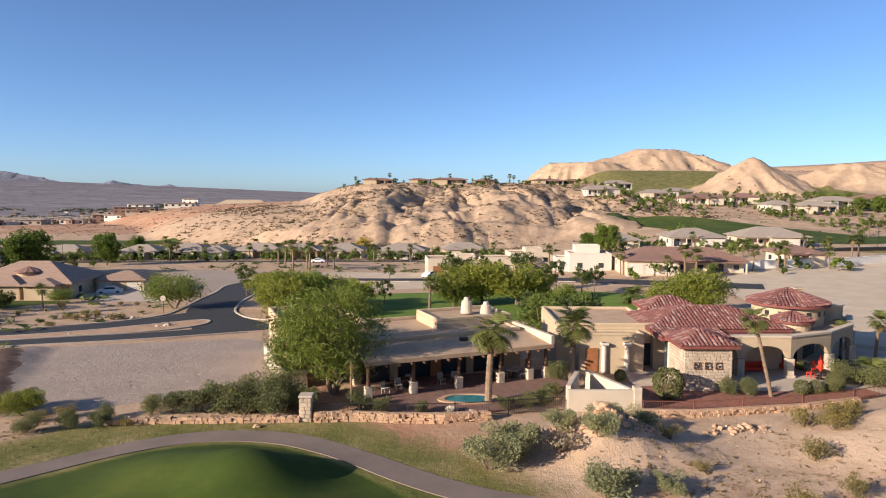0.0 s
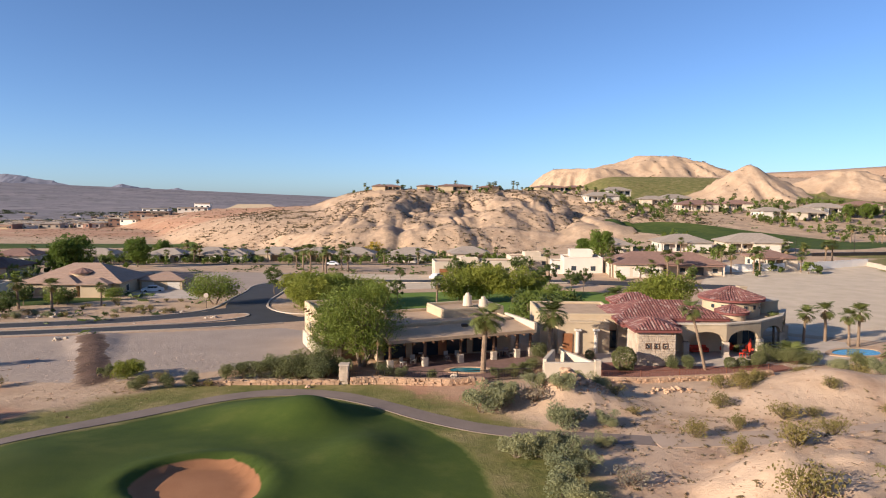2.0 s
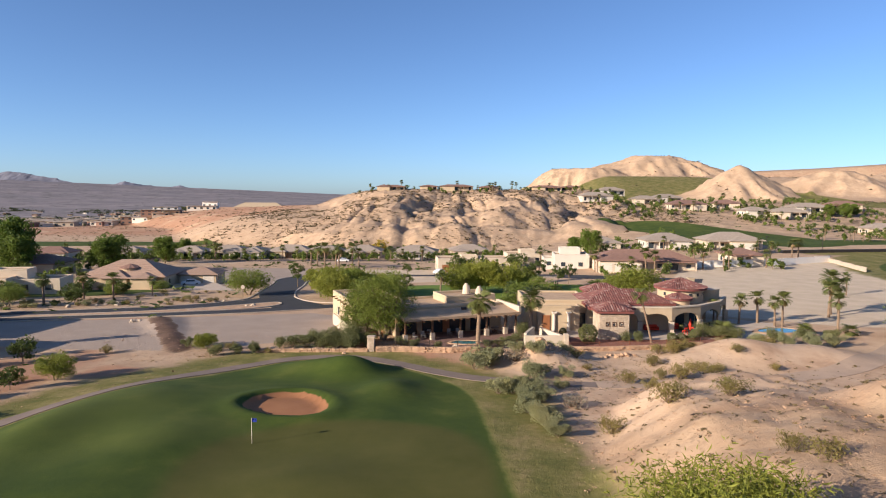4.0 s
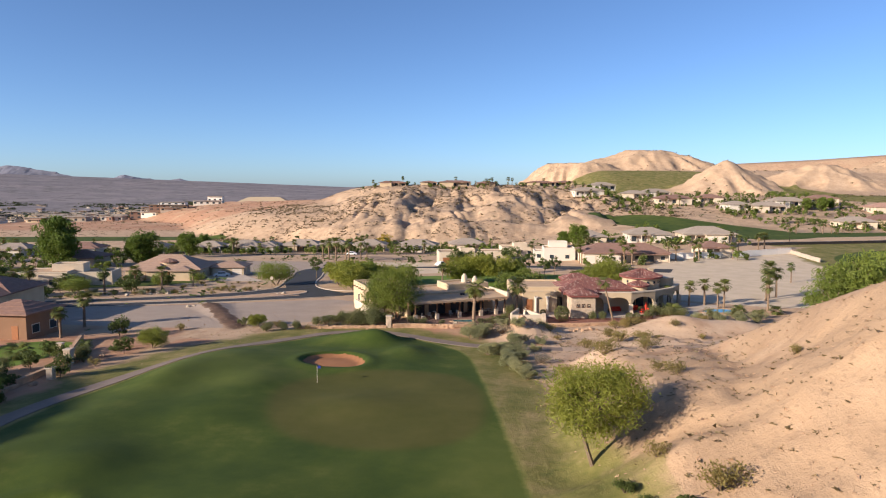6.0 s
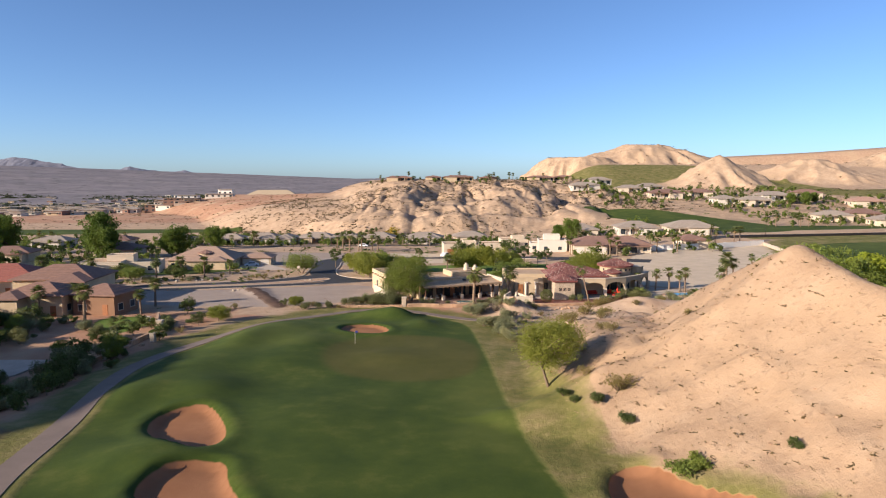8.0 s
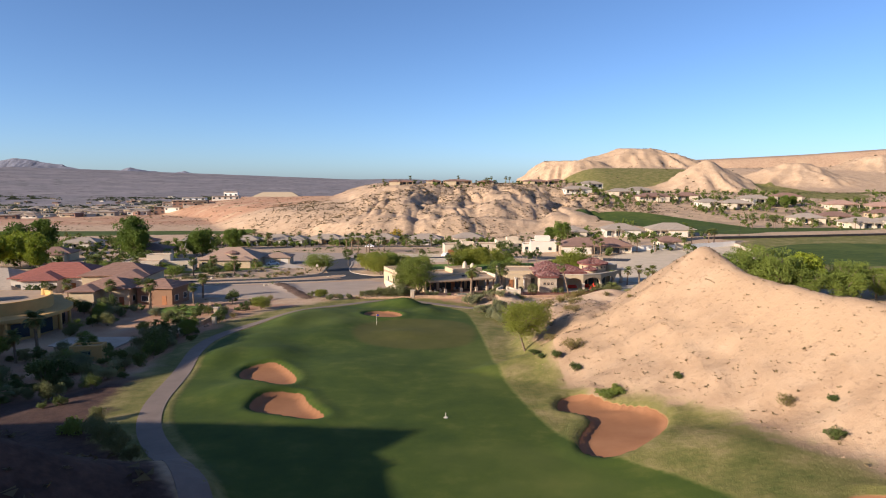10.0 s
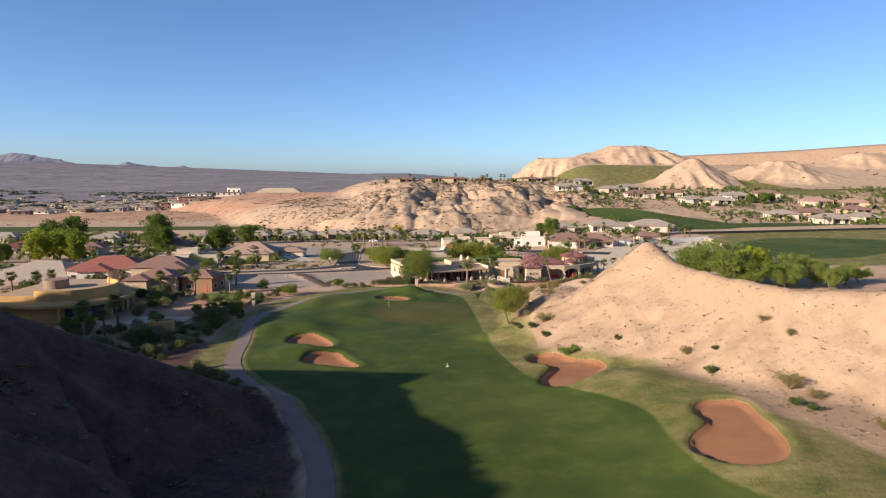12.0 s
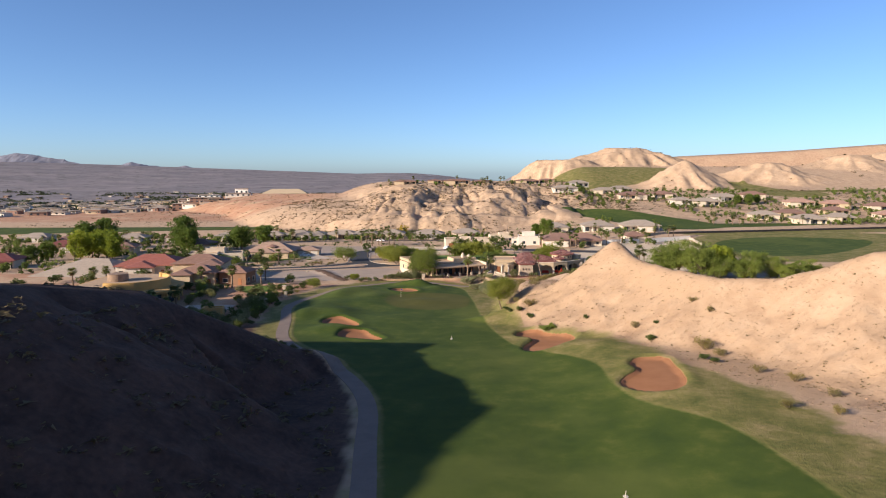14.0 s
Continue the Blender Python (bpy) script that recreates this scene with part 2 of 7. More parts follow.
def inside(x, y, poly):
    """Signed distance in metres to the edge of a polygon, positive inside."""
    p = np.asarray(poly, float)
    x, y = np.asarray(x, float), np.asarray(y, float)
    lo, hi = p.min(0) - 12, p.max(0) + 12
    close = (x > lo[0]) & (x < hi[0]) & (y > lo[1]) & (y < hi[1])
    if not close.all():
        out = np.full(np.shape(x), -12.0)
        if close.any():
            out[close] = inside(x[close], y[close], poly)
        return out
    best = np.full(np.shape(x), 1e9)
    odd = np.zeros(np.shape(x), bool)
    for (ax, ay), (bx, by) in zip(p, np.roll(p, -1, 0)):
        ex, ey = bx - ax, by - ay
        u = np.clip(((x - ax) * ex + (y - ay) * ey) / (ex * ex + ey * ey), 0, 1)
        best = np.minimum(best, np.hypot(x - ax - u * ex, y - ay - u * ey))
        cross = (ay > y) != (by > y)
        with np.errstate(divide="ignore", invalid="ignore"):
            odd ^= cross & (x < ax + (y - ay) * ex / (ey if ey else 1e-9))
    return np.where(odd, best, -best)


def rounded(poly, times=2):
    """A polygon with its corners cut round."""
    p = np.asarray(poly, float)
    for _ in range(times):
        q = np.roll(p, -1, 0)
        p = np.stack([0.75 * p + 0.25 * q, 0.25 * p + 0.75 * q], 1).reshape(-1, 2)
    return p


def smoothed(line, times=3):
    """An open line with its corners cut round."""
    p = np.asarray(line, float)
    for _ in range(times):
        a, b = p[:-1], p[1:]
        mid = np.stack([0.75 * a + 0.25 * b, 0.25 * a + 0.75 * b], 1).reshape(-1, p.shape[1])
        p = np.vstack([p[:1], mid, p[-1:]])
    return p


def near_line(x, y, line):
    """Distance to a line and the height that the line has at the nearest place."""
    best, high = np.full(np.shape(x), 1e9), np.zeros(np.shape(x))
    for (ax, ay, az), (bx, by, bz) in zip(line[:-1], line[1:]):
        ex, ey = bx - ax, by - ay
        u = np.clip(((x - ax) * ex + (y - ay) * ey) / (ex * ex + ey * ey), 0, 1)
        d = np.hypot(x - ax - u * ex, y - ay - u * ey)
        high = np.where(d < best, az + u * (bz - az), high)
        best = np.minimum(best, d)
    return best, high


def blend_max(a, b, k):
    """The larger of two heights, with the crease between them filled over about k metres."""
    h = np.clip(0.5 + 0.5 * (a - b) / k, 0, 1)
    return b + (a - b) * h + k * h * (1 - h)


def smaller(poly, k=0.93):
    c = poly.mean(0)
    return c + (poly - c) * k


CART_PATH = [(-8, -112), (-9, -99), (-10.3, -88), (-11.2, -77), (-13.5, -68.5), (-18, -59), (-24, -50.5), (-29, -43.5), (-32.2, -35.5), (-34, -26), (-35.6, -18),
             (-38, -9), (-39, -1), (-37.6, 9), (-30.5, 28), (-24, 37), (-18, 42.5), (-11.3, 43), (-6, 40), (-0.6, 35), (4.5, 32), (14.8, 30.5)]
DIRT_ROAD = [(14.8, 30.5), (24, 31.5), (33, 33), (46, 38), (60, 52)]
FAIRWAY = rounded([(-6.6, -116), (-7.5, -99), (-8.8, -88), (-9.7, -77), (-12, -68), (-16.5, -58), (-22.4, -49), (-27.4, -42), (-30.6, -34.5), (-32.4, -25), (-34, -17), (-36.4, -9), (-37.3, -1), (-36, 9),
                   (-29, 27), (-22.5, 36), (-17, 41), (-11.3, 41.4), (-6.8, 38.6), (-1.6, 33.6), (2.4, 27), (3.1, 15), (4.5, -6),
                   (5, -22), (7, -36), (9.5, -47.5), (14.5, -53.5), (19, -61), (18, -72), (19.5, -80), (25.6, -88), (26.5, -104), (27, -116)])
DRY_TURF = rounded([(-2, 33), (4, 30), (5.5, 10), (8.3, -12), (9.2, -25), (13, -30.5), (19, -36), (24, -43), (26, -51), (28.5, -60), (30.5, -70), (35.5, -80), (36, -96),
                    (38, -116), (10, -116), (0, -40)])
BUNKERS = [smaller(rounded(b)) for b in (
    [(-18, 19), (-17.8, 22.5), (-16, 24.6), (-13.2, 25), (-10.6, 22), (-9.6, 18.6), (-11.4, 16.6), (-15, 16.8)],
    [(-28, -22.2), (-27.6, -18), (-24.4, -16), (-22, -19), (-18.8, -25.5), (-19.6, -29.5), (-23.4, -28), (-25.8, -25.8)],
    [(-22.4, -37.2), (-22.4, -32.2), (-20.4, -30.4), (-17.4, -30.2), (-16.2, -34.2), (-12.8, -39), (-14.2, -40.4), (-17.4, -38.8)],
    [(9.2, -36.5), (10.6, -31), (14, -30.6), (16.2, -34.8), (20.2, -38.5), (19.6, -42.8), (15.6, -49.4), (11.2, -51.4), (9.4, -49), (10, -45), (12.8, -39.5), (11.4, -37.4)],
    [(21.8, -63.6), (24, -59.8), (28.6, -60.2), (28.2, -65), (27.2, -73.5), (24.4, -77.4), (20.6, -77), (18.4, -73), (19.2, -69.6), (22.8, -66.4)])]
PUTTING = rounded([(-18, 6), (-15.6, 13.5), (-6, 17.5), (3, 14), (3, -5), (-6, -8.5), (-15, -4)])
LOT_LEFT = [(-75, 50), (-50, 46), (-33, 45.5), (-22, 51), (-14, 55), (-19, 74), (-24, 77), (-50, 69.5), (-75, 64)]
LOT_BACK = [(-62, 122), (-42, 124), (-30, 128), (-8, 131), (22, 134), (22, 168), (-70, 178), (-72, 140)]
LOT_RIGHT = [(44, 74), (60, 64), (110, 62), (118, 166), (66, 148), (52, 120)]
PARK = rounded([(-14, 92), (16, 88), (36, 94), (40, 112), (16, 126), (-22, 122), (-26, 106)])
RIDGE = [(26.5, 15, 3.8), (29, 4, 9.5), (31.2, -7, 14.9), (32.4, -15, 18.1), (34, -24, 15.6), (37, -35, 15.2), (41, -46.5, 15.4), (48, -52, 16.2), (57, -59, 21), (72, -70, 24), (95, -90, 27)]
DARK_HILL = [(-112, -70, 17.0), (-76, -71, 18.6), (-60, -71, 18.9), (-49, -71, 18.6), (-41, -68, 17.3), (-34.5, -63, 11.9), (-30, -60.5, 9.2), (-23.5, -57.5, 6.7), (-41, -68, 17.3), (-46.5, -84, 21.0),
             (-45, -91, 22.2), (-42.5, -101, 21.6), (-43, -111, 19.2), (-50, -135, 19), (-52, -175, 20)]

WEST_SHADE_HILL = [(-172, -12, 22), (-163, -34, 27.5), (-155, -52, 46.5), (-150, -75, 50.0), (-150, -88, 48.5), (-150, -97, 44), (-150, -145, 50)]
SHADE_CREST = [(-108, -82, 31.5), (-93, -83, 31.8), (-79, -87.5, 33.8), (-78, -94, 30.8), (-74, -109, 32.6), (-72.5, -121, 35.2), (-77, -131, 35.5), (-82, -160, 36)]


def terrain(x, y):
    x, y = np.asarray(x, float), np.asarray(y, float)
    # the golf hole falls gently toward the houses
    z = 0.045 * np.maximum(40 - y, 0) + 2.3 * sstep(6, 28, x) * sstep(-28, -62, y)
    z = z + 0.5 * (fbm(x / 40, y / 40, 2, 3) - 0.5) * sstep(20, -20, y)
    # the ground behind the first houses falls toward the town
    z = z - 0.032 * np.clip(y - 52, 0, 190) * sstep(72, -30, x - 0.1 * (y - 50))
    # low mounds of the fairway
    for mx, my, mh, rx, ry in ((-14, 21, 0.9, 10, 8), (-14.5, 36, 1.1, 4.5, 3.6), (-10.2, 34.4, 1.5, 3.2, 3.4), (-27, 19, 1.3, 6, 10), (-31, -4, 1.0, 5, 10), (-5.5, 27, 0.8, 2.6, 4), (-30, 12, 0.8, 3, 6), (-20, 11, 0.7, 4, 5), (-26, -12, 0.9, 4, 5), (-9, 4, 0.45, 5, 4), (-33, -14, 0.8, 3, 5),
                               (-22, 2, 0.7, 6, 7), (-24, -30, 0.8, 4, 4), (0, 8, 0.3, 8, 10), (20, -50, 0.8, 6, 5), (-14, -20, 0.4, 7, 8), (34, 42.5, 2.6, 6, 3.6), (27, 39.5, 0.9, 4, 3), (44, 44, 1.5, 6, 4)):
        z = z + mh * np.exp(-((x - mx) / rx) ** 2 - ((y - my) / ry) ** 2)
    # the ground left of the path drops to a dry wash by the houses
    z = z - 1.6 * sstep(-40, -50, x) * sstep(20, 0, y) * sstep(-50, -20, y)
    # sandy ridge beside the fairway
    d, top = near_line(x, y, RIDGE)
    rough = (ridged(x / 9, y / 9, 3, 5) - 0.5) * 1.6 * sstep(2, 10, d) + (fbm(x / 3.5, y / 3.5, 3, 8) - 0.5) * 0.5 + (ridged(x / 4.5, y / 3.2, 3, 9) - 0.5) * 0.55 * sstep(1.0, 6.0, d)
    ridge = top - 0.36 * np.sqrt(d * d + 2.0) - 5.6 * (1 - np.exp(-(np.sqrt(d * d + 5.0) - 2.236) / 6.2)) + 0.5 + rough
    z = blend_max(ridge, z, 1.2)
    # low wooded ground behind the ridge
    z = blend_max(1.6 - 6 * sstep(0.55, 1.25, np.hypot((x - 66) / 34, (y + 2) / 34)) - 0.04 * (y + 10), z, 1.5)
    # pale lobe at the foot of the ridge
    d, top = near_line(x, y, [(22.5, -10, 8.3), (22.5, 4, 6.6), (24.5, 17, 4.4)])
    z = blend_max(top - 0.12 * d - 0.55 * np.maximum(d - 7.0, 0) + 0.9 * (ridged(x / 4, y / 4, 3, 36) - 0.5), z, 0.7)
    # shaded hill on the other side
    d, top = near_line(x, y, DARK_HILL)
    hill = top - 0.62 * np.sqrt(d * d + 6) + 1.5 + (ridged(x / 11, y / 11, 4, 15) - 0.5) * 2.4 * sstep(0, 8, d)
    z = blend_max(hill, z, 0.8)
    # unseen high hill added out to the west to shade the wash
    d, top = near_line(x, y, WEST_SHADE_HILL)
    z = blend_max(top - 0.66 * d, z, 2.0)
    # unseen crest added outside the view to keep the dark hill in shade
    d, top = near_line(x, y, SHADE_CREST)
    z = blend_max(top - 0.82 * d, z, 1.0)
    # low berm of dark spoil across the graded lot
    d, top = near_line(x, y, [(-45.6, 67, 0.3), (-40, 57, 0.35), (-34, 46.5, 0.25)])
    z = np.maximum(z, top - 0.2 * d + 0.3 * (fbm(x / 1.6, y / 1.6, 3, 33) - 0.5))
    # rocky spoil between the gardens and the fairway
    z = z + 2.2 * np.exp(-((x - 10.5) / 4.2) ** 2 - ((y - 40.5) / 3.2) ** 2) * (0.6 + 0.8 * fbm(x / 1.5, y / 1.5, 3, 31))
    # bunkers sunk into the turf
    for b in BUNKERS:
        s = inside(x, y, b)
        z = z - 0.5 * sstep(-0.2, 0.35, s) + 0.16 * np.exp(-((s + 0.8) / 0.8) ** 2)
    # rise on the right toward the upper golf course
    right = sstep(20, 120, x - 0.08 * (y - 230))
    z = z + right * (2.5 * sstep(120, 230, y) + 15 * sstep(235, 400, y) + 22 * sstep(400, 560, y))
    # eroded mesa in the middle distance
    foot = 250 + 26 * (fbm(x / 45, y / 260, 3, 41) - 0.5) + 0.0016 * (x - 10) ** 2
    warp = 16 * (fbm(x / 30, y / 30, 3, 44) - 0.5)
    up = np.clip((y - foot) / 140, 0, 1.2)
    ravine = ridged((x + warp) / 40, y / 85, 3, 47) ** 2
    body = 24.5 * (1 - (1 - np.clip(up, 0, 1)) ** 1.8)
    side = sstep(-140, -45, x + 0.22 * (y - 420)) * (1 - 0.75 * sstep(85, 130, x - 0.1 * (y - 300)))
    carve = (10 * ravine + 3.2 * ridged((x + warp) / 15, y / 38, 2, 53) ** 2) * np.sin(np.pi * np.clip(up, 0, 1)) ** 0.8
    mesa = (body - carve + 1.7 * (ridged(x / 12, y / 12, 3, 50) - 0.5) * np.clip(up * 4, 0, 1)) * side * sstep(620, 520, y)
    z = np.maximum(z, mesa - 10 * (1 - np.clip(up * 5, 0, 1) * sstep(0.0, 0.3, side)))
    # the wide valley drops past the houses
    far = np.hypot(x, y)
    z = z - 9 * sstep(420, 1100, far) * sstep(60, -140, x + 0.12 * y) - 20 * sstep(900, 2000, far)
    # tan spur that runs from the mesa toward the town
    d, top = near_line(x, y, [(-62, 402, 14), (-90, 455, 13.2), (-125, 530, 12.3), (-200, 620, 9.3), (-285, 745, 6), (-340, 800, -2)])
    spur = top - 0.10 * np.maximum(d - 4, 0) + 1.6 * (fbm(x / 25, y / 25, 4, 61) - 0.5)
    z = blend_max(spur - 40 * sstep(70, 200, d), z, 2.0)
    # light cliffs, cone and right-hand hills, cut by gullies that run down from their tops
    for cx, cy, cz, rx, ry, flat, bow in ((132, 598, 47, 56, 46, 0.5, 0.4), (203, 618, 61, 98, 62, 0.18, 0.42), (212, 448, 45, 70, 56, 0.0, 1.05), (306, 486, 41.5, 84, 60, 0.12, 0.75),
                                          (420, 545, 50, 105, 64, 0.15, 0.7), (540, 640, 57, 120, 64, 0.2, 0.65)):
        ux, uy = (x - cx) / rx, (y - cy) / ry
        r = np.hypot(ux, uy)
        ang = np.arctan2(uy, ux)
        cut = ridged(ang * (2.6 if rx < 200 else 9) + 0.6 * fbm(x / 20, y / 20, 2, 73), r * 0.9 + cx, 3, 71)
        r = r * (0.76 + 0.38 * (1 - cut)) + 0.05 * (fbm(x / 14, y / 14, 3, 74) - 0.5)
        form = np.clip((1.0 - r) / (1.0 - flat), -0.3, 1.0)
        form = np.where(form > 0, np.abs(form) ** bow, form * 2)
        z = blend_max(cz * form + 3.0 * (ridged(x / 13, y / 13, 3, 75) - 0.5), z, 5.0)
    # long level ridge far behind the hills
    d, top = near_line(x, y, [(310, 1190, 55), (450, 1150, 66), (560, 1150, 71), (672, 1150, 76.5), (857, 1150, 89), (1300, 1100, 106), (2300, 1000, 120)])
    z = blend_max(top - 0.55 * np.maximum(d - 8, 0) - 9 * ridged(x / 60, y / 200, 3, 79) * sstep(6, 40, d), z, 4.0)
    # the valley climbs again to the mountains
    z = z + (62 + 74 * np.clip((-x - 700) / 1900, 0, 1)) * sstep(450, -350, x) * np.clip((far - 1500) / 3000, 0, 1) ** 1.3
    return z


# ---------------------------------------------------------------- mesh helpers
def part(name, bm, mat, parent=None, label=""):
    me = bpy.data.meshes.new(name)
    bm.normal_update()
    bm.to_mesh(me)
    bm.free()
    me.materials.append(mat)
    ob = new(name, me)
    ob.parent = parent
    return tagged(ob, label) if label else ob


def solid(name, verts, faces, mat, parent=None, label="", smooth=False):
    me = bpy.data.meshes.new(name)
    me.from_pydata([tuple(v) for v in verts], [], [tuple(f) for f in faces])
    me.materials.append(mat)
    if smooth:
        me.polygons.foreach_set("use_smooth", [True] * len(me.polygons))
    me.update()
    ob = new(name, me)
    ob.parent = parent
    return tagged(ob, label) if label else ob


def thing(name, label, category, x=0, y=0, z=None, turn=0, group="", kind=""):
    ob = new(name)
    ob.empty_display_size = 0.3
    ob.matrix_world = pose(x, y, ground(x, y) if z is None else z, 0, 0, turn)
    return tagged(ob, label, category, group, kind)


def box(bm, x0, x1, y0, y1, z0, z1, bevel=0.0):
    vs = bmesh.ops.create_cube(bm, size=1.0)["verts"]
    bmesh.ops.scale(bm, vec=(x1 - x0, y1 - y0, z1 - z0), verts=vs)
    bmesh.ops.translate(bm, vec=((x0 + x1) / 2, (y0 + y1) / 2, (z0 + z1) / 2), verts=vs)
    if bevel:
        es = list({e for v in vs for e in v.link_edges})
        bmesh.ops.bevel(bm, geom=es, offset=bevel, segments=2, affect="EDGES", profile=0.6)
    return bm


def blocks(*boxes, bevel=0.0):
    bm = bmesh.new()
    for b in boxes:
        box(bm, *b, bevel=bevel)
    return bm


def prism(bm, poly, z0, z1):
    lo = [bm.verts.new((x, y, z0)) for x, y in poly]
    hi = [bm.verts.new((x, y, z1)) for x, y in poly]
    n = len(poly)
    bm.faces.new(hi)
    bm.faces.new(lo[::-1])
    for i in range(n):
        bm.faces.new((lo[i], lo[(i + 1) % n], hi[(i + 1) % n], hi[i]))
    return bm


def tube(bm, x, y, z0, z1, r0, r1=None, n=12, cap=True):
    r1 = r0 if r1 is None else r1
    ring = [(math.cos(2 * math.pi * i / n), math.sin(2 * math.pi * i / n)) for i in range(n)]
    lo = [bm.verts.new((x + c * r0, y + s * r0, z0)) for c, s in ring]
    hi = [bm.verts.new((x + c * r1, y + s * r1, z1)) for c, s in ring]
    for i in range(n):
        bm.faces.new((lo[i], lo[(i + 1) % n], hi[(i + 1) % n], hi[i]))
    if cap:
        bm.faces.new(hi)
        bm.faces.new(lo[::-1])
    return bm


def hip_roof(bm, x0, x1, y0, y1, z, rise, over=0.6, thick=0.22, gable=False):
    """A pitched roof with eaves of some thickness, its ridge along the longer side."""
    x0, x1, y0, y1 = x0 - over, x1 + over, y0 - over, y1 + over
    w, d = x1 - x0, y1 - y0
    inset = 0.02 if gable else min(w, d) / 2 * 0.98
    if w >= d:
        a, b = (x0 + inset, (y0 + y1) / 2), (x1 - inset, (y0 + y1) / 2)
    else:
        a, b = ((x0 + x1) / 2, y0 + inset), ((x0 + x1) / 2, y1 - inset)
    lo = [bm.verts.new((x, y, z - thick)) for x, y in ((x0, y0), (x1, y0), (x1, y1), (x0, y1))]
    hi = [bm.verts.new((x, y, z)) for x, y in ((x0, y0), (x1, y0), (x1, y1), (x0, y1))]
    ra, rb = bm.verts.new((*a, z + rise)), bm.verts.new((*b, z + rise))
    bm.faces.new(lo[::-1])
    for i in range(4):
        bm.faces.new((lo[i], lo[(i + 1) % 4], hi[(i + 1) % 4], hi[i]))
    if w >= d:
        fs = ((hi[0], hi[1], rb, ra), (hi[1], hi[2], rb), (hi[2], hi[3], ra, rb), (hi[3], hi[0], ra))
    else:
        fs = ((hi[0], hi[1], ra), (hi[1], hi[2], rb, ra), (hi[2], hi[3], rb), (hi[3], hi[0], ra, rb))
    for f in fs:
        bm.faces.new(f)
    return bm


def ribbon(name, line, width, mat, lift, label, thick=0.25, across=4, along=0.8, level=None, category="road"):
    """A paved strip that lies along a line on the ground."""
    p = smoothed(line, 3)
    gap = np.r_[0, np.cumsum(np.hypot(*np.diff(p, axis=0).T))]
    s = np.linspace(0, gap[-1], max(2, int(gap[-1] / along)))
    q = np.stack([np.interp(s, gap, p[:, 0]), np.interp(s, gap, p[:, 1])], 1)
    d = np.gradient(q, axis=0)
    nrm = np.stack([-d[:, 1], d[:, 0]], 1) / np.hypot(d[:, 0], d[:, 1])[:, None]
    off = np.linspace(-width / 2, width / 2, across + 1)
    xy = q[:, None, :] + nrm[:, None, :] * off[None, :, None]
    zt = (terrain(xy[..., 0], xy[..., 1]) if level is None else np.full(xy.shape[:2], level)) + lift
    n, k = xy.shape[:2]
    top = np.concatenate([xy, zt[..., None]], 2).reshape(-1, 3)
    low = top - (0, 0, thick)
    verts = np.vstack([top, low])
    faces = []
    for i in range(n - 1):
        for j in range(k - 1):
            a = i * k + j
            faces.append((a, a + k, a + k + 1, a + 1))
        for j in (0, k - 1):
            a, b = i * k + j, (i + 1) * k + j
            f = (a, a + n * k, b + n * k, b)
            faces.append(f if j == 0 else f[::-1])
    for i in (0, n - 1):
        f = [i * k + j for j in range(k)] + [i * k + j + n * k for j in reversed(range(k))]
        faces.append(f if i == 0 else f[::-1])
    ob = solid(name, verts, [f[::-1] for f in faces], mat)
    return tagged(ob, label, category, kind="structure")


HEIGHTS = []


def ground(x, y):
    """Height of the ground sheet at a place."""
    gx, gy, z = HEIGHTS
    i = min(max(int(np.searchsorted(gx, x)) - 1, 0), len(gx) - 2)
    j = min(max(int(np.searchsorted(gy, y)) - 1, 0), len(gy) - 2)
    u, v = (x - gx[i]) / (gx[i + 1] - gx[i]), (y - gy[j]) / (gy[j + 1] - gy[j])
    return float((z[j, i] * (1 - u) + z[j, i + 1] * u) * (1 - v) + (z[j + 1, i] * (1 - u) + z[j + 1, i + 1] * u) * v)


# ---------------------------------------------------------------- the ground sheet
def steps(a, b, fine, rate, end):
    """Places along an axis: even between a and b, ever wider apart out to the ends."""
    mid = list(np.arange(a, b, fine))
    for sign, start, out in ((-1, a, end[0]), (1, b, end[1])):
        v, gap, more = start, fine, []
        while abs(v - start) < abs(out - start):
            gap = min(gap * rate[0], rate[1]) if abs(v - start) < rate[2] else gap * rate[3]
            v += sign * gap
            more.append(v)
        mid = more[::-1] + mid if sign < 0 else mid + more
    return np.array(mid)


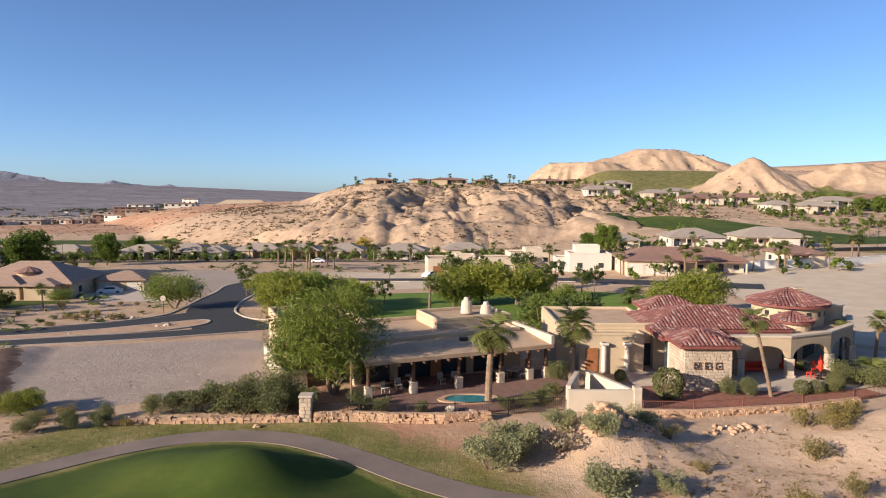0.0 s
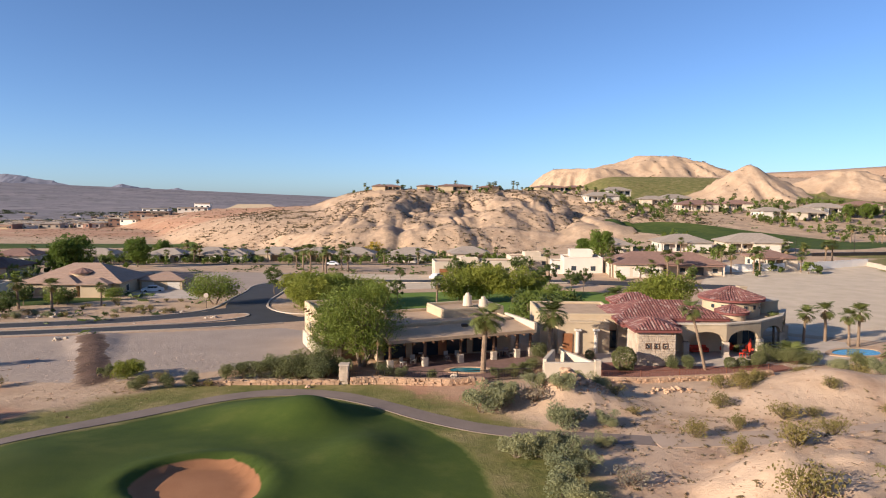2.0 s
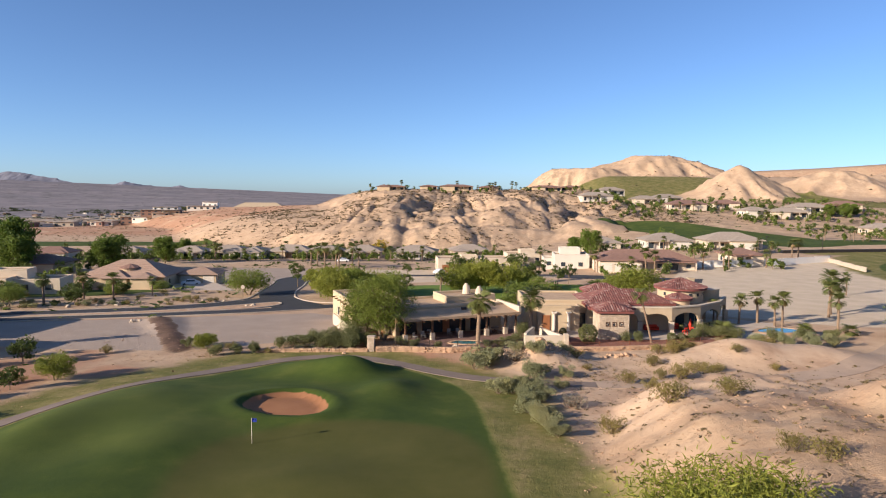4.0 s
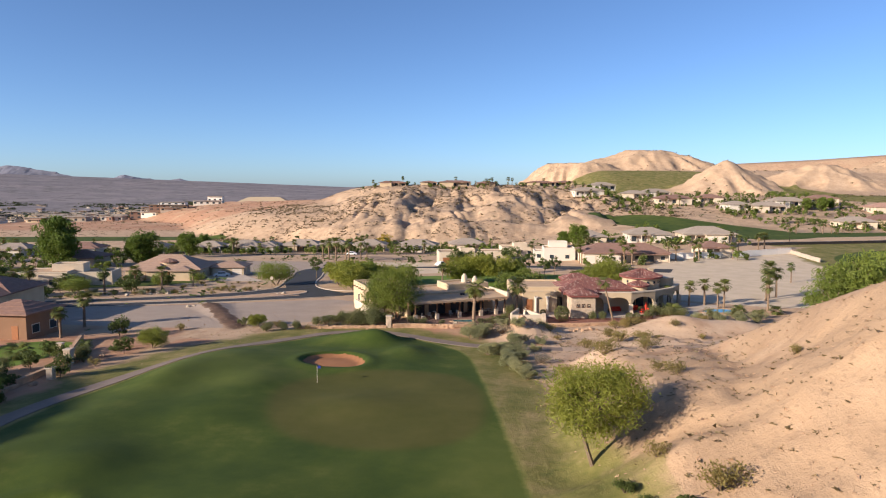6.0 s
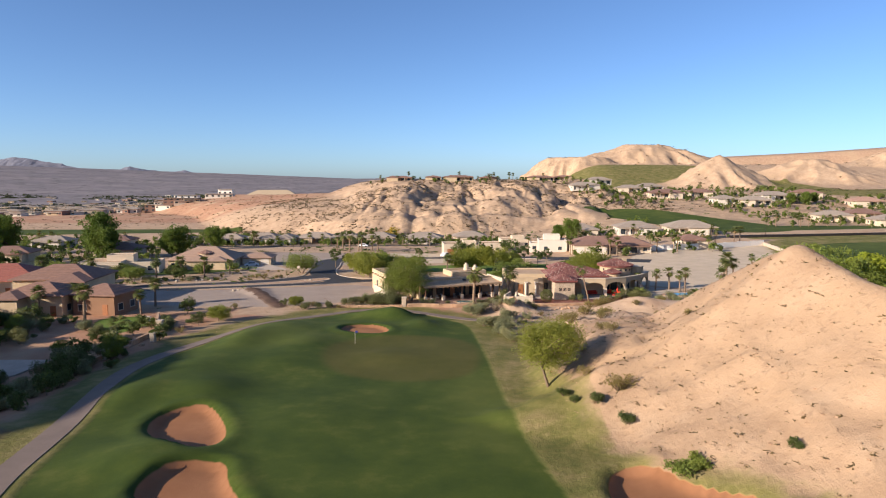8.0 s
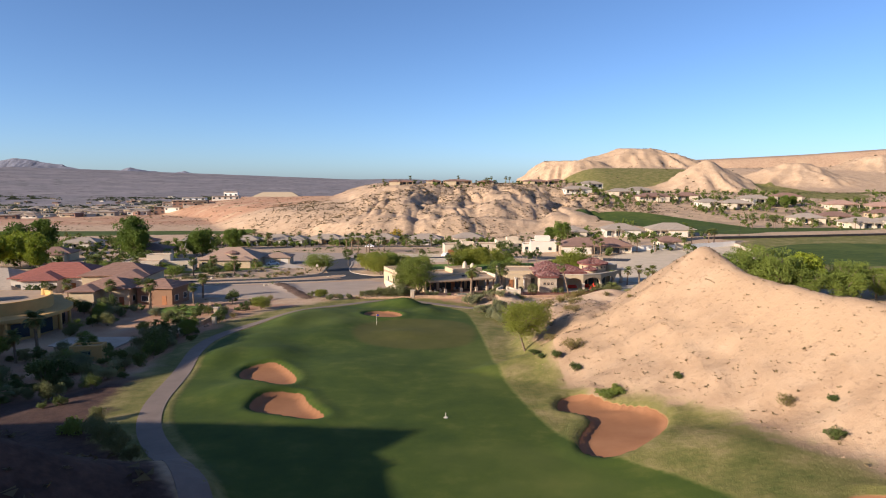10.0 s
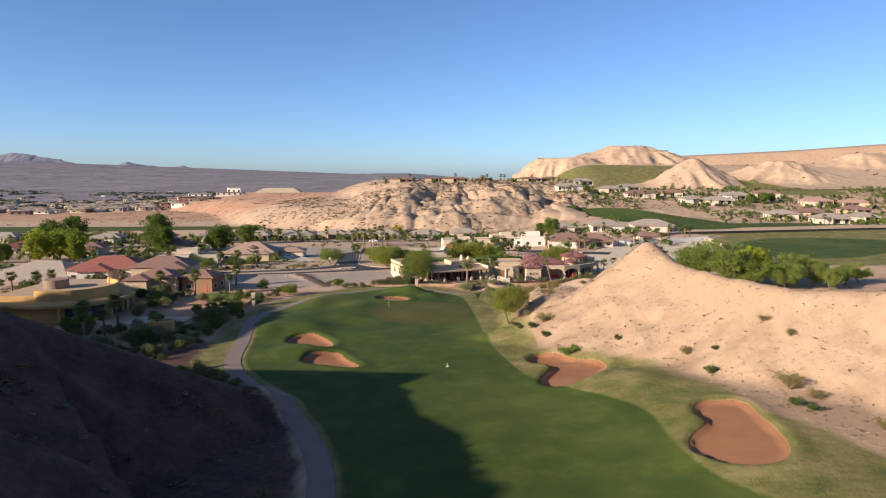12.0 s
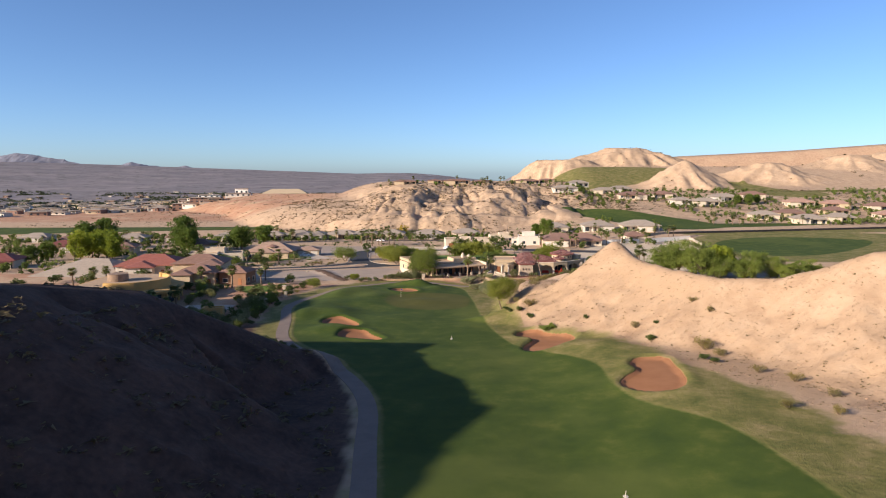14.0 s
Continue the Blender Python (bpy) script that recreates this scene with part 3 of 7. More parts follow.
def build_ground():
    gx = steps(-66, 70, 0.6, (1.03, 2.6, 330, 1.045), (-4700, 4700))
    gy = steps(-122, 64, 0.6, (1.03, 2.2, 640, 1.045), (-1500, 4750))
    X, Y = np.meshgrid(gx, gy)
    x, y = X.ravel(), Y.ravel()
    z = terrain(x, y)
    nx, ny = len(gx), len(gy)
    HEIGHTS.extend([gx, gy, z.reshape(ny, nx)])
    me = bpy.data.meshes.new("ground")
    me.vertices.add(nx * ny)
    me.vertices.foreach_set("co", np.stack([x, y, z], 1).ravel())
    i = (np.arange(ny - 1)[:, None] * nx + np.arange(nx - 1)[None, :]).ravel()
    quads = np.stack([i, i + 1, i + nx + 1, i + nx], 1).ravel()
    me.loops.add(len(quads))
    me.loops.foreach_set("vertex_index", quads)
    me.polygons.add(len(i))
    me.polygons.foreach_set("loop_start", np.arange(0, len(quads), 4))
    me.polygons.foreach_set("use_smooth", np.ones(len(i), bool))
    me.update(calc_edges=True)
    far = np.hypot(x, y)
    lush = inside(x, y, FAIRWAY)
    for poly in (PARK, *GREENS):
        lush = np.maximum(lush, inside(x, y, poly))
    dry = np.maximum(inside(x, y, DRY_TURF), np.where((y < 46) & (x < 12), inside(x, y, FAIRWAY) + 6.5 + 2.2 * sstep(-15, -24, x) * sstep(8, 18, y) - 4.6 * sstep(-44, -56, y) * sstep(4, -4, x), -99))
    for poly in DRY_GREENS:
        dry = np.maximum(dry, inside(x, y, poly) + 2)
    bunk = np.full(x.shape, -9.0)
    for poly in BUNKERS:
        bunk = np.maximum(bunk, inside(x, y, poly))
    lot = np.full(x.shape, -9.0)
    for poly in LOTS:
        lot = np.maximum(lot, inside(x, y, poly))
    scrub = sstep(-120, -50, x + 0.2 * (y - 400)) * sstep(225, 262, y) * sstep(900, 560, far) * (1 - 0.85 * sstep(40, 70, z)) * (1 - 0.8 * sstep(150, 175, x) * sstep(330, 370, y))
    # same ravine pattern as the carving; strengthens the scrub tint there
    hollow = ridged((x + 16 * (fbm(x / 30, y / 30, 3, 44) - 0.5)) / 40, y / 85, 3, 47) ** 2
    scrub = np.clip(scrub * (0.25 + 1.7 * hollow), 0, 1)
    pale = sstep(-40, -20, x) * sstep(90, 100, y + x)
    lawn = np.maximum(sstep(-1, 1, inside(x, y, PARK)), sstep(-1, 1, inside(x, y, GREENS[3])))
    # zones whose soil colour is lifted (flats) or lowered (ridge) to balance sunlight
    sunlit_flat = sstep(3, 9, x) * sstep(75, 55, x) * sstep(4, 14, y) * sstep(58, 50, y)
    crest = sstep(32, 22, near_line(x, y, RIDGE)[0]) * sstep(16, 6, y)
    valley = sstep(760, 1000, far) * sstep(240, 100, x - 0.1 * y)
    red = sstep(0.45, 0.6, fbm(x / 14, y / 14, 3, 91)) * sstep(60, 20, np.abs(y - 30)) * (1 - 0.65 * sstep(0, 8, x)) + 0.4 * sstep(850, 950, y) * sstep(250, 400, x) + sstep(-60, -160, x) * sstep(360, 420, y) * sstep(900, 700, far)
    # extent of the hill whose shade is darkened into its colour
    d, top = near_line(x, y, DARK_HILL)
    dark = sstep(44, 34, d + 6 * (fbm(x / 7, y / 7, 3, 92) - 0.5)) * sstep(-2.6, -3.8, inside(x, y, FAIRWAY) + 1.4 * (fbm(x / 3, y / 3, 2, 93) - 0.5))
    d, top = near_line(x, y, [(-45.6, 67, 1.0), (-40, 57, 1.2), (-34, 46.5, 0.9)])
    putt = sstep(-0.8, 0.8, inside(x, y, PUTTING))
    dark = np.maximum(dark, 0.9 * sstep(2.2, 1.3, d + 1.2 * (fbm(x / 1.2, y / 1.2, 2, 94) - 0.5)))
    spoil = sstep(2.2, 1.3, d + 1.2 * (fbm(x / 1.2, y / 1.2, 2, 94) - 0.5))
    lot = lot * (1 - spoil) - 4 * spoil
    red = np.maximum(red, sstep(-38, -44, x) * sstep(46, 36, y) * sstep(-60, -40, y))
    for name, v in (("lush", lush), ("dry", dry), ("bunk", bunk), ("lot", lot), ("scrub", scrub), ("valley", valley), ("red", red), ("pale", pale), ("sunlit_flat", sunlit_flat), ("crest", crest), ("lawn", lawn), ("dark", dark), ("putt", putt)):
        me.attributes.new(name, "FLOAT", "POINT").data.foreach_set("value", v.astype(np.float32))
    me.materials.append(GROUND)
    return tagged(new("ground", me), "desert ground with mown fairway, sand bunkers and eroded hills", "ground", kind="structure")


GREENS = [rounded(g) for g in (
    [(74, 306), (96, 314), (116, 302), (134, 280), (156, 248), (160, 214), (124, 196), (108, 222), (96, 266), (80, 296)],
    [(112, 205), (180, 215), (230, 232), (190, 240), (140, 236)],
    [(112, 108), (140, 100), (185, 138), (200, 160), (150, 172), (116, 150)],
    [(-60, 27), (-62, 33), (-58, 36), (-52, 35), (-50.5, 27), (-51, 19.5), (-55, 18)], [(-82, 102), (-67, 105.5), (-61, 109), (-66, 112), (-84, 111)],
    [(-97, 92), (-84, 96), (-70, 100.5), (-66, 105), (-72, 108), (-98, 104)],
    [(-210, 290), (-150, 300), (-120, 306), (-140, 330), (-260, 322), (-420, 330), (-420, 250), (-300, 262)])]
DRY_GREENS = [rounded(g) for g in ([(60, 425), (130, 428), (200, 470), (250, 520), (180, 552), (90, 548), (50, 480)], [(260, 372), (330, 388), (420, 400), (430, 420), (300, 410)],
                                   [(120, 176), (220, 188), (330, 212), (330, 222), (210, 202), (118, 188)], [(250, 462), (272, 452), (290, 400), (300, 360), (262, 346), (238, 372), (250, 415)], [(104, 92), (150, 84), (214, 130), (240, 180), (150, 186), (112, 166)])]
LOTS = [LOT_LEFT, LOT_BACK, LOT_RIGHT]
build_ground()


def mountains():
    """The low range at the end of the valley: a jagged crest with gullies down both sides."""
    xs, ys = np.arange(-4300, -1500, 16.0), np.arange(4180, 4740, 20.0)
    X, Y = np.meshgrid(xs, ys)
    crest = np.interp(X, [-4300, -3600, -3250, -3060, -2930, -2780, -2560, -2420, -2330, -2235, -2150, -2040, -1960, -1880, -1800, -1500],
                      [150, 190, 168, 190, 180, 152, 106, 96, 104, 132, 106, 92, 90, 98, 80, 40])
    slope = np.clip(1 - np.abs(Y - 4470 - 60 * (fbm(X / 200, Y * 0, 2, 84) - 0.5)) / 270, 0, 1) ** 0.8
    Z = 20 + (crest - 20) * slope - 46 * (1 - ridged(X / 120, Y / 160, 4, 82)) * np.sin(np.pi * slope) ** 0.7 + 10 * (ridged(X / 50, Y / 50, 3, 83) - 0.5) * slope
    n, m = X.shape
    i = (np.arange(n - 1)[:, None] * m + np.arange(m - 1)[None, :]).ravel()
    ob = solid("far_mountains", np.stack([X.ravel(), Y.ravel(), Z.ravel()], 1), np.stack([i, i + 1, i + m + 1, i + m], 1).tolist(), HAZE_ROCK)
    return tagged(ob, "low mountain range beyond the desert valley, with haze blue in its colour", "mountains", kind="structure")


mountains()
ribbon("cart_path", CART_PATH, 2.2, PATH_GREY, 0.05, "curving grey concrete cart path along the fairway", category="path")
ribbon("dirt_road", DIRT_ROAD, 3.0, DUST, 0.04, "dusty pale track through desert soil", category="track")


# ---------------------------------------------------------------- plants
def limb(verts, faces, a, b, r0, r1, n=6):
    a, b = Vector(a), Vector(b)
    axis = (b - a).normalized()
    side = axis.cross(Vector((0.3, 0.9, 0.31))).normalized()
    other = axis.cross(side)
    base = len(verts)
    for p, r in ((a, r0), (b, r1)):
        for i in range(n):
            ang = 2 * math.pi * i / n
            verts.append(p + side * math.cos(ang) * r + other * math.sin(ang) * r)
    for i in range(n):
        faces.append((base + i, base + (i + 1) % n, base + n + (i + 1) % n, base + n + i))
    faces.append(tuple(base + n + i for i in range(n)))


def leaves(rng, centers, spread, count, size, flat=0.75, thin=0.45):
    """Many small folded leaves in clumps round the given centres."""
    c = np.asarray(centers, float)
    pick = rng.integers(0, len(c), count)
    off = rng.normal(size=(count, 3))
    off *= (rng.random(count) ** 0.4 / np.linalg.norm(off, axis=1))[:, None]
    p = c[pick, :3] + off * (c[pick, 3:4] if c.shape[1] > 3 else spread) * (1, 1, flat)
    u = rng.normal(size=(count, 3))
    u /= np.linalg.norm(u, axis=1)[:, None]
    w = np.cross(u, rng.normal(size=(count, 3)))
    w /= np.linalg.norm(w, axis=1)[:, None]
    s = size * (0.6 + 0.8 * rng.random(count))[:, None]
    n = np.cross(u, w) * s * 0.25
    v = np.stack([p - u * s, p - w * s * thin + n, p + u * s, p + w * s * thin + n], 1).reshape(-1, 3)
    i = np.arange(count) * 4
    f = np.concatenate([np.stack([i, i + 1, i + 2], 1), np.stack([i, i + 2, i + 3], 1)])
    return v, f.tolist()


SPECIES = {}


def plant(kind, x, y, size=1.0, turn=None, z=None, variants=3):
    """Sets a plant of a kind on the ground: the first of each variant is built, the others are copies of it."""
    rng = PLANT_RNG
    k = int(rng.integers(0, variants))
    turn = rng.uniform(0, 360) if turn is None else turn
    z = ground(x, y) - 0.06 if z is None else z
    m = pose(x, y, z, 0, 0, turn) @ Matrix.Diagonal((size * rng.uniform(0.92, 1.1), size * rng.uniform(0.92, 1.1), size * rng.uniform(0.93, 1.07), 1))
    if (kind, k) in SPECIES:
        first = SPECIES[kind, k]
        return copy_thing(first, m @ Matrix.Diagonal((1 / first.scale.x, 1 / first.scale.y, 1 / first.scale.z, 1)))
    ob = MAKERS[kind](np.random.default_rng(hash_name(kind) + k))
    ob.matrix_world = m
    SPECIES[kind, k] = ob
    return ob


def hash_name(s):
    return sum(ord(c) * (i + 3) for i, c in enumerate(s)) % 9973


PLANT_RNG = np.random.default_rng(12)


def broad_tree(name, label, height, radius, trunk_h, mat, count, size, bark=BARK, clumps=22, thick=0.16, stems=1, shape=0.8, category="tree", thin=0.45):
    def make(rng):
        ob = tagged(new(name), label, category)
        vs, fs = [], []
        cs = []
        crown_mid = trunk_h + (height - trunk_h) * 0.5
        for s in range(stems):
            lean = rng.uniform(0, 2 * math.pi) if stems > 1 else 0
            root = Vector((math.cos(lean) * 0.12 * (stems > 1), math.sin(lean) * 0.12 * (stems > 1), -0.1))
            fork = Vector((math.cos(lean) * radius * 0.22 * (stems > 1) + rng.uniform(-0.1, 0.1), math.sin(lean) * radius * 0.22 * (stems > 1), trunk_h))
            mid = root.lerp(fork, 0.5) + Vector((rng.uniform(-0.08, 0.08), rng.uniform(-0.08, 0.08), 0)) * trunk_h
            limb(vs, fs, root, mid, thick, thick * 0.8)
            limb(vs, fs, mid, fork, thick * 0.8, thick * 0.62)
            for i in range(max(3, clumps // stems // 2)):
                a = rng.uniform(0, 2 * math.pi)
                r = radius * rng.uniform(0.35, 0.85)
                tip = Vector((math.cos(a) * r, math.sin(a) * r, crown_mid + (height - trunk_h) * rng.uniform(-0.32, 0.36)))
                knee = fork.lerp(tip, 0.5) + Vector((0, 0, 0.12 * height))
                limb(vs, fs, fork, knee, thick * 0.5, thick * 0.3, 5)
                limb(vs, fs, knee, tip, thick * 0.3, thick * 0.1, 4)
                cs.append((*tip, radius * rng.uniform(0.26, 0.46)))
        for i in range(clumps):
            a, h = rng.uniform(0, 2 * math.pi), rng.uniform(-1, 1)
            r = radius * math.sqrt(max(0, 1 - h * h * shape)) * rng.uniform(0.3, 0.92)
            cs.append((math.cos(a) * r, math.sin(a) * r, crown_mid + h * (height - trunk_h) * 0.44, radius * rng.uniform(0.2, 0.42)))
        solid("trunk", vs, fs, bark, ob)
        v, f = leaves(rng, cs, 1.0, count, size, thin=thin)
        v[:, 2] = np.maximum(v[:, 2], 0.05)
        solid("crown", v, f, mat, ob)
        return ob
    return make


def palm_tree(name, label, height, count=46, length=1.9, skirt=14, thick=0.27):
    def make(rng):
        ob = tagged(new(name), label, "palm tree")
        vs, fs = [], []
        rings = 14
        bend = rng.uniform(-0.25, 0.25, 2)
        pts = []
        for i in range(rings + 1):
            u = i / rings
            pts.append(Vector((bend[0] * u * u, bend[1] * u * u, u * height - 0.1)))
        for i in range(rings):
            flare = 1.5 - 1.0 * min(1, i / 2.0) if i < 2 else 1.0
            limb(vs, fs, pts[i], pts[i + 1], thick * flare * (1.16 - 0.25 * i / rings), thick * (0.86 - 0.25 * i / rings), 9)
        solid("trunk", vs, fs, PALM_BARK, ob)
        head = pts[-1]

        def fronds(n, lo, hi, mat, part_name, scale):
            fv, ff = [], []
            for i in range(n):
                a = 2.399 * i + rng.uniform(-0.3, 0.3)
                el = math.radians(rng.uniform(lo, hi))
                d = Vector((math.cos(a), math.sin(a), 0))
                side = Vector((-d.y, d.x, 0))
                ln = length * scale * rng.uniform(0.8, 1.12)
                p, steps_n = head + Vector((0, 0, rng.uniform(-0.15, 0.15))), 9
                old = None
                for s in range(steps_n + 1):
                    u = s / steps_n
                    el2 = el - 1.5 * u * u * (1.0 if el > -0.6 else 0.3)
                    nxt = p + (d * math.cos(el2) + Vector((0, 0, math.sin(el2)))) * ln / steps_n
                    wide = ln * 0.5 * math.sin(math.pi * min(1, 0.1 + u * 0.92)) ** 0.7
                    if s > 2:
                        up = Vector((0, 0, 1))
                        for sg in (-1, 1):
                            tip = nxt + side * sg * wide * rng.uniform(0.7, 1.05) + (d * 0.3 * math.cos(el2) + up * (0.3 * math.sin(el2) - 0.14)) * wide
                            b = len(fv)
                            fv.extend([p, nxt, tip])
                            ff.append((b, b + 1, b + 2))
                    p = nxt
            tagged(solid(part_name, fv, ff, mat, ob), kind="stuff")
        fronds(count, -35, 80, LEAF_PALM, "frond_head", 1.0)
        if skirt:
            fronds(skirt, -85, -45, LEAF_DEAD, "dead_skirt", 0.75)
        return ob
    return make


def shrub(name, label, height, radius, mat, count, size, twigs=8, flat=0.8, category="shrub", wood=BARK):
    def make(rng):
        ob = tagged(new(name), label, category)
        vs, fs, cs = [], [], []
        for i in range(twigs):
            a, r = rng.uniform(0, 2 * math.pi), radius * rng.uniform(0.25, 0.8)
            tip = Vector((math.cos(a) * r, math.sin(a) * r, height * rng.uniform(0.45, 0.85)))
            limb(vs, fs, (0, 0, -0.08), tip, 0.035, 0.012, 4)
            cs.append((*tip, radius * rng.uniform(0.28, 0.5)))
        for i in range(6):
            a, r = rng.uniform(0, 2 * math.pi), radius * rng.uniform(0.1, 0.6)
            cs.append((math.cos(a) * r, math.sin(a) * r, height * rng.uniform(0.3, 0.6), radius * 0.45))
        solid("woody_base", vs, fs, wood, ob)
        v, f = leaves(rng, cs, 1.0, count, size, flat)
        v[:, 2] = np.abs(v[:, 2])
        solid("foliage", v, f, mat, ob)
        return ob
    return make


def clipped_shrub(rng):
    ob = tagged(new("clipped_shrub"), "round clipped dark green garden shrub", "shrub")
    vs, fs = [], []
    for i in range(5):
        limb(vs, fs, (0, 0, -0.1), (rng.uniform(-0.5, 0.5), rng.uniform(-0.5, 0.5), 1.2), 0.06, 0.03, 5)
    solid("woody_base", vs, fs, BARK, ob)
    n = 3600
    d = rng.normal(size=(n, 3))
    d /= np.linalg.norm(d, axis=1)[:, None]
    bulge = 1 + 0.06 * np.sin(d[:, 0] * 7 + d[:, 2] * 5)
    c = d * (1.35, 1.35, 1.3) * (bulge * rng.uniform(0.86, 1.0, n))[:, None] + (0, 0, 1.3)
    v, f = leaves(rng, np.c_[c, np.full(n, 0.05)], 0.05, n, 0.1)
    v[:, 2] = np.abs(v[:, 2])
    solid("foliage", v, f, LEAF_OLEANDER, ob)
    return ob


MAKERS = {
    "mesquite": broad_tree("mesquite_tree", "feathery green mesquite tree with a low spreading crown", 7.4, 3.8, 1.1, LEAF_GREEN, 12500, 0.18, clumps=80, thick=0.2, stems=3, thin=0.12),
    "fairway_tree": broad_tree("palo_verde_tree", "yellow-green palo verde tree with forked trunks beside the fairway", 6.6, 3.4, 2.1, LEAF_LIME, 15000, 0.15, clumps=110, thick=0.17, stems=2, thin=0.14),
    "lime_tree": broad_tree("palo_verde_tree", "bright yellow-green palo verde tree in a garden", 4.6, 3.6, 1.0, LEAF_LIME, 4600, 0.24, clumps=34, stems=2, thin=0.2),
    "olive_tree": broad_tree("mesquite_tree", "olive green mesquite tree with an open crown", 5.6, 3.2, 1.3, LEAF_GREEN, 4200, 0.2, thin=0.25, clumps=30, thick=0.15, stems=2),
    "street_tree": broad_tree("street_tree", "small dark green street tree with a staked trunk", 4.6, 1.5, 1.5, LEAF_DARK, 1100, 0.15, clumps=14, thick=0.09),
    "cottonwood": broad_tree("cottonwood_tree", "tall dense cottonwood tree with bright green leaves", 10.5, 4.6, 1.2, leaf_mat("cottonwood_leaves", (0.13, 0.19, 0.035)), 5200, 0.34, clumps=56, thick=0.32),
    "lime_cottonwood": broad_tree("cottonwood_tree", "tall cottonwood tree with fresh yellow-green leaves", 10.5, 4.4, 1.4, leaf_mat("fresh_cottonwood_leaves", (0.25, 0.31, 0.035)), 5200, 0.34, clumps=56, thick=0.3),
    "spreading_tree": broad_tree("shade_tree", "wide low shade tree with dark green leaves at the street corner", 4.6, 4.3, 1.4, LEAF_GREEN, 5200, 0.15, clumps=40, thick=0.17, stems=2),
    "garden_tree": broad_tree("garden_tree", "rounded dark green garden tree among houses", 4.4, 2.5, 1.0, LEAF_DARK, 800, 0.26, clumps=18, thick=0.13),
    "yellow_tree": broad_tree("flowering_tree", "yellow flowering tree between distant houses", 5.4, 3.2, 1.2, leaf_mat("yellow_blossom", (0.38, 0.30, 0.03)), 700, 0.3, clumps=18),
    "palm": palm_tree("fan_palm", "fan palm with a rough tan trunk", 5.6),
    "tall_palm": palm_tree("fan_palm", "tall slim fan palm with a small head", 7.4, 26, 1.5, 8, 0.17),
    "far_palm": palm_tree("fan_palm", "fan palm in a row of distant gardens", 5.2, 30, 1.8, 8, 0.22),
    "low_palm": palm_tree("date_palm", "short date palm with long arching fronds", 1.1, 34, 2.2, 0, 0.26),
    "sage": shrub("sage_bush", "grey-green desert sage bush on bare soil", 1.7, 1.5, LEAF_SAGE, 3400, 0.075, flat=0.75),
    "creosote": shrub("creosote_bush", "sparse olive creosote bush on sandy ground", 1.25, 1.1, LEAF_DRY, 800, 0.07, 14),
    "hedge_bush": shrub("oleander_bush", "dense green oleander bush along the lot edge", 2.4, 1.7, LEAF_OLEANDER, 2600, 0.09, flat=0.9),
    "clipped": clipped_shrub,
    "dark_bush": shrub("desert_bush", "small dark green bush on the sandy slope", 1.1, 0.9, LEAF_DARK, 700, 0.09),
    "grass": shrub("grass_clump", "pale green grass clump beside the bunker", 0.9, 1.3, leaf_mat("clump_grass", (0.20, 0.26, 0.06)), 900, 0.12, 4),
    "dead_bush": shrub("dead_bush", "bare grey dead bush with tangled twigs", 1.2, 1.5, leaf_mat("grey_twigs", (0.30, 0.26, 0.22)), 320, 0.11, 30),
}


def grove(name, label, places, mat, seed, leaf=0.42, count=90):
    """Trees too many and too far to count, joined: each a short trunk under clumps of leaves."""
    rng = np.random.default_rng(seed)
    vs, fs, cs = [], [], []
    for x, y, s in places:
        z = ground(x, y)
        limb(vs, fs, (x, y, z - 0.2), (x + rng.uniform(-0.3, 0.3), y, z + 1.6 * s), 0.14 * s, 0.09 * s, 5)
        for k in range(6):
            a, r = rng.uniform(0, 2 * math.pi), rng.uniform(0, 1.5) * s
            cs.append((x + math.cos(a) * r, y + math.sin(a) * r, z + rng.uniform(0.9, 3.4) * s, rng.uniform(0.6, 1.25) * s))
    v, f = leaves(rng, cs, 1.0, count * len(places), leaf)
    n = len(vs)
    verts = [tuple(p) for p in vs] + [tuple(p) for p in v]
    ob = solid(name, verts, fs + [(a + n, b + n, c + n) for a, b, c in f], mat)
    ob.data.materials.append(BARK)
    idx = np.zeros(len(ob.data.polygons), np.int32)
    idx[:len(fs)] = 1
    ob.data.polygons.foreach_set("material_index", idx)
    return tagged(ob, label, "trees", kind="stuff")


# ---------------------------------------------------------------- buildings
def window(parent, x, y, z0, z1, w, face="y", out=-1, frame_mat=None):
    """A recessed dark pane in a slim frame; the wall lies at y (or x) and looks toward out."""
    frame_mat = frame_mat or STUCCO_WHITE
    t, f = 0.07, 0.08
    bm = bmesh.new()

    def slab(b, u0, u1, za, zb, d0, d1):
        lo, hi = sorted((d0, d1))
        if face == "y":
            box(b, x + u0, x + u1, y + lo, y + hi, za, zb)
        else:
            box(b, x + lo, x + hi, y + u0, y + u1, za, zb)
    slab(bm, -w / 2 - f, w / 2 + f, z1, z1 + f, 0, out * t)
    slab(bm, -w / 2 - f, w / 2 + f, z0 - f, z0, 0, out * t * 1.5)
    slab(bm, -w / 2 - f, -w / 2, z0, z1, 0, out * t)
    slab(bm, w / 2, w / 2 + f, z0, z1, 0, out * t)
    ob = part("window", bm, frame_mat, parent)
    bm = bmesh.new()
    slab(bm, -w / 2, w / 2, z0, z1, -out * 0.02, out * 0.02)
    part("pane", bm, GLASS, ob)
    return ob


def garage_door(parent, x, y, w, h, out=-1, mat=None):
    bm = bmesh.new()
    for i in range(4):
        lo, hi = sorted((y, y + out * 0.05))
        box(bm, x - w / 2, x + w / 2, lo, hi, h * i / 4 + 0.015, h * (i + 1) / 4 - 0.015)
    return part("garage_door", bm, mat or STUCCO_WHITE, parent)


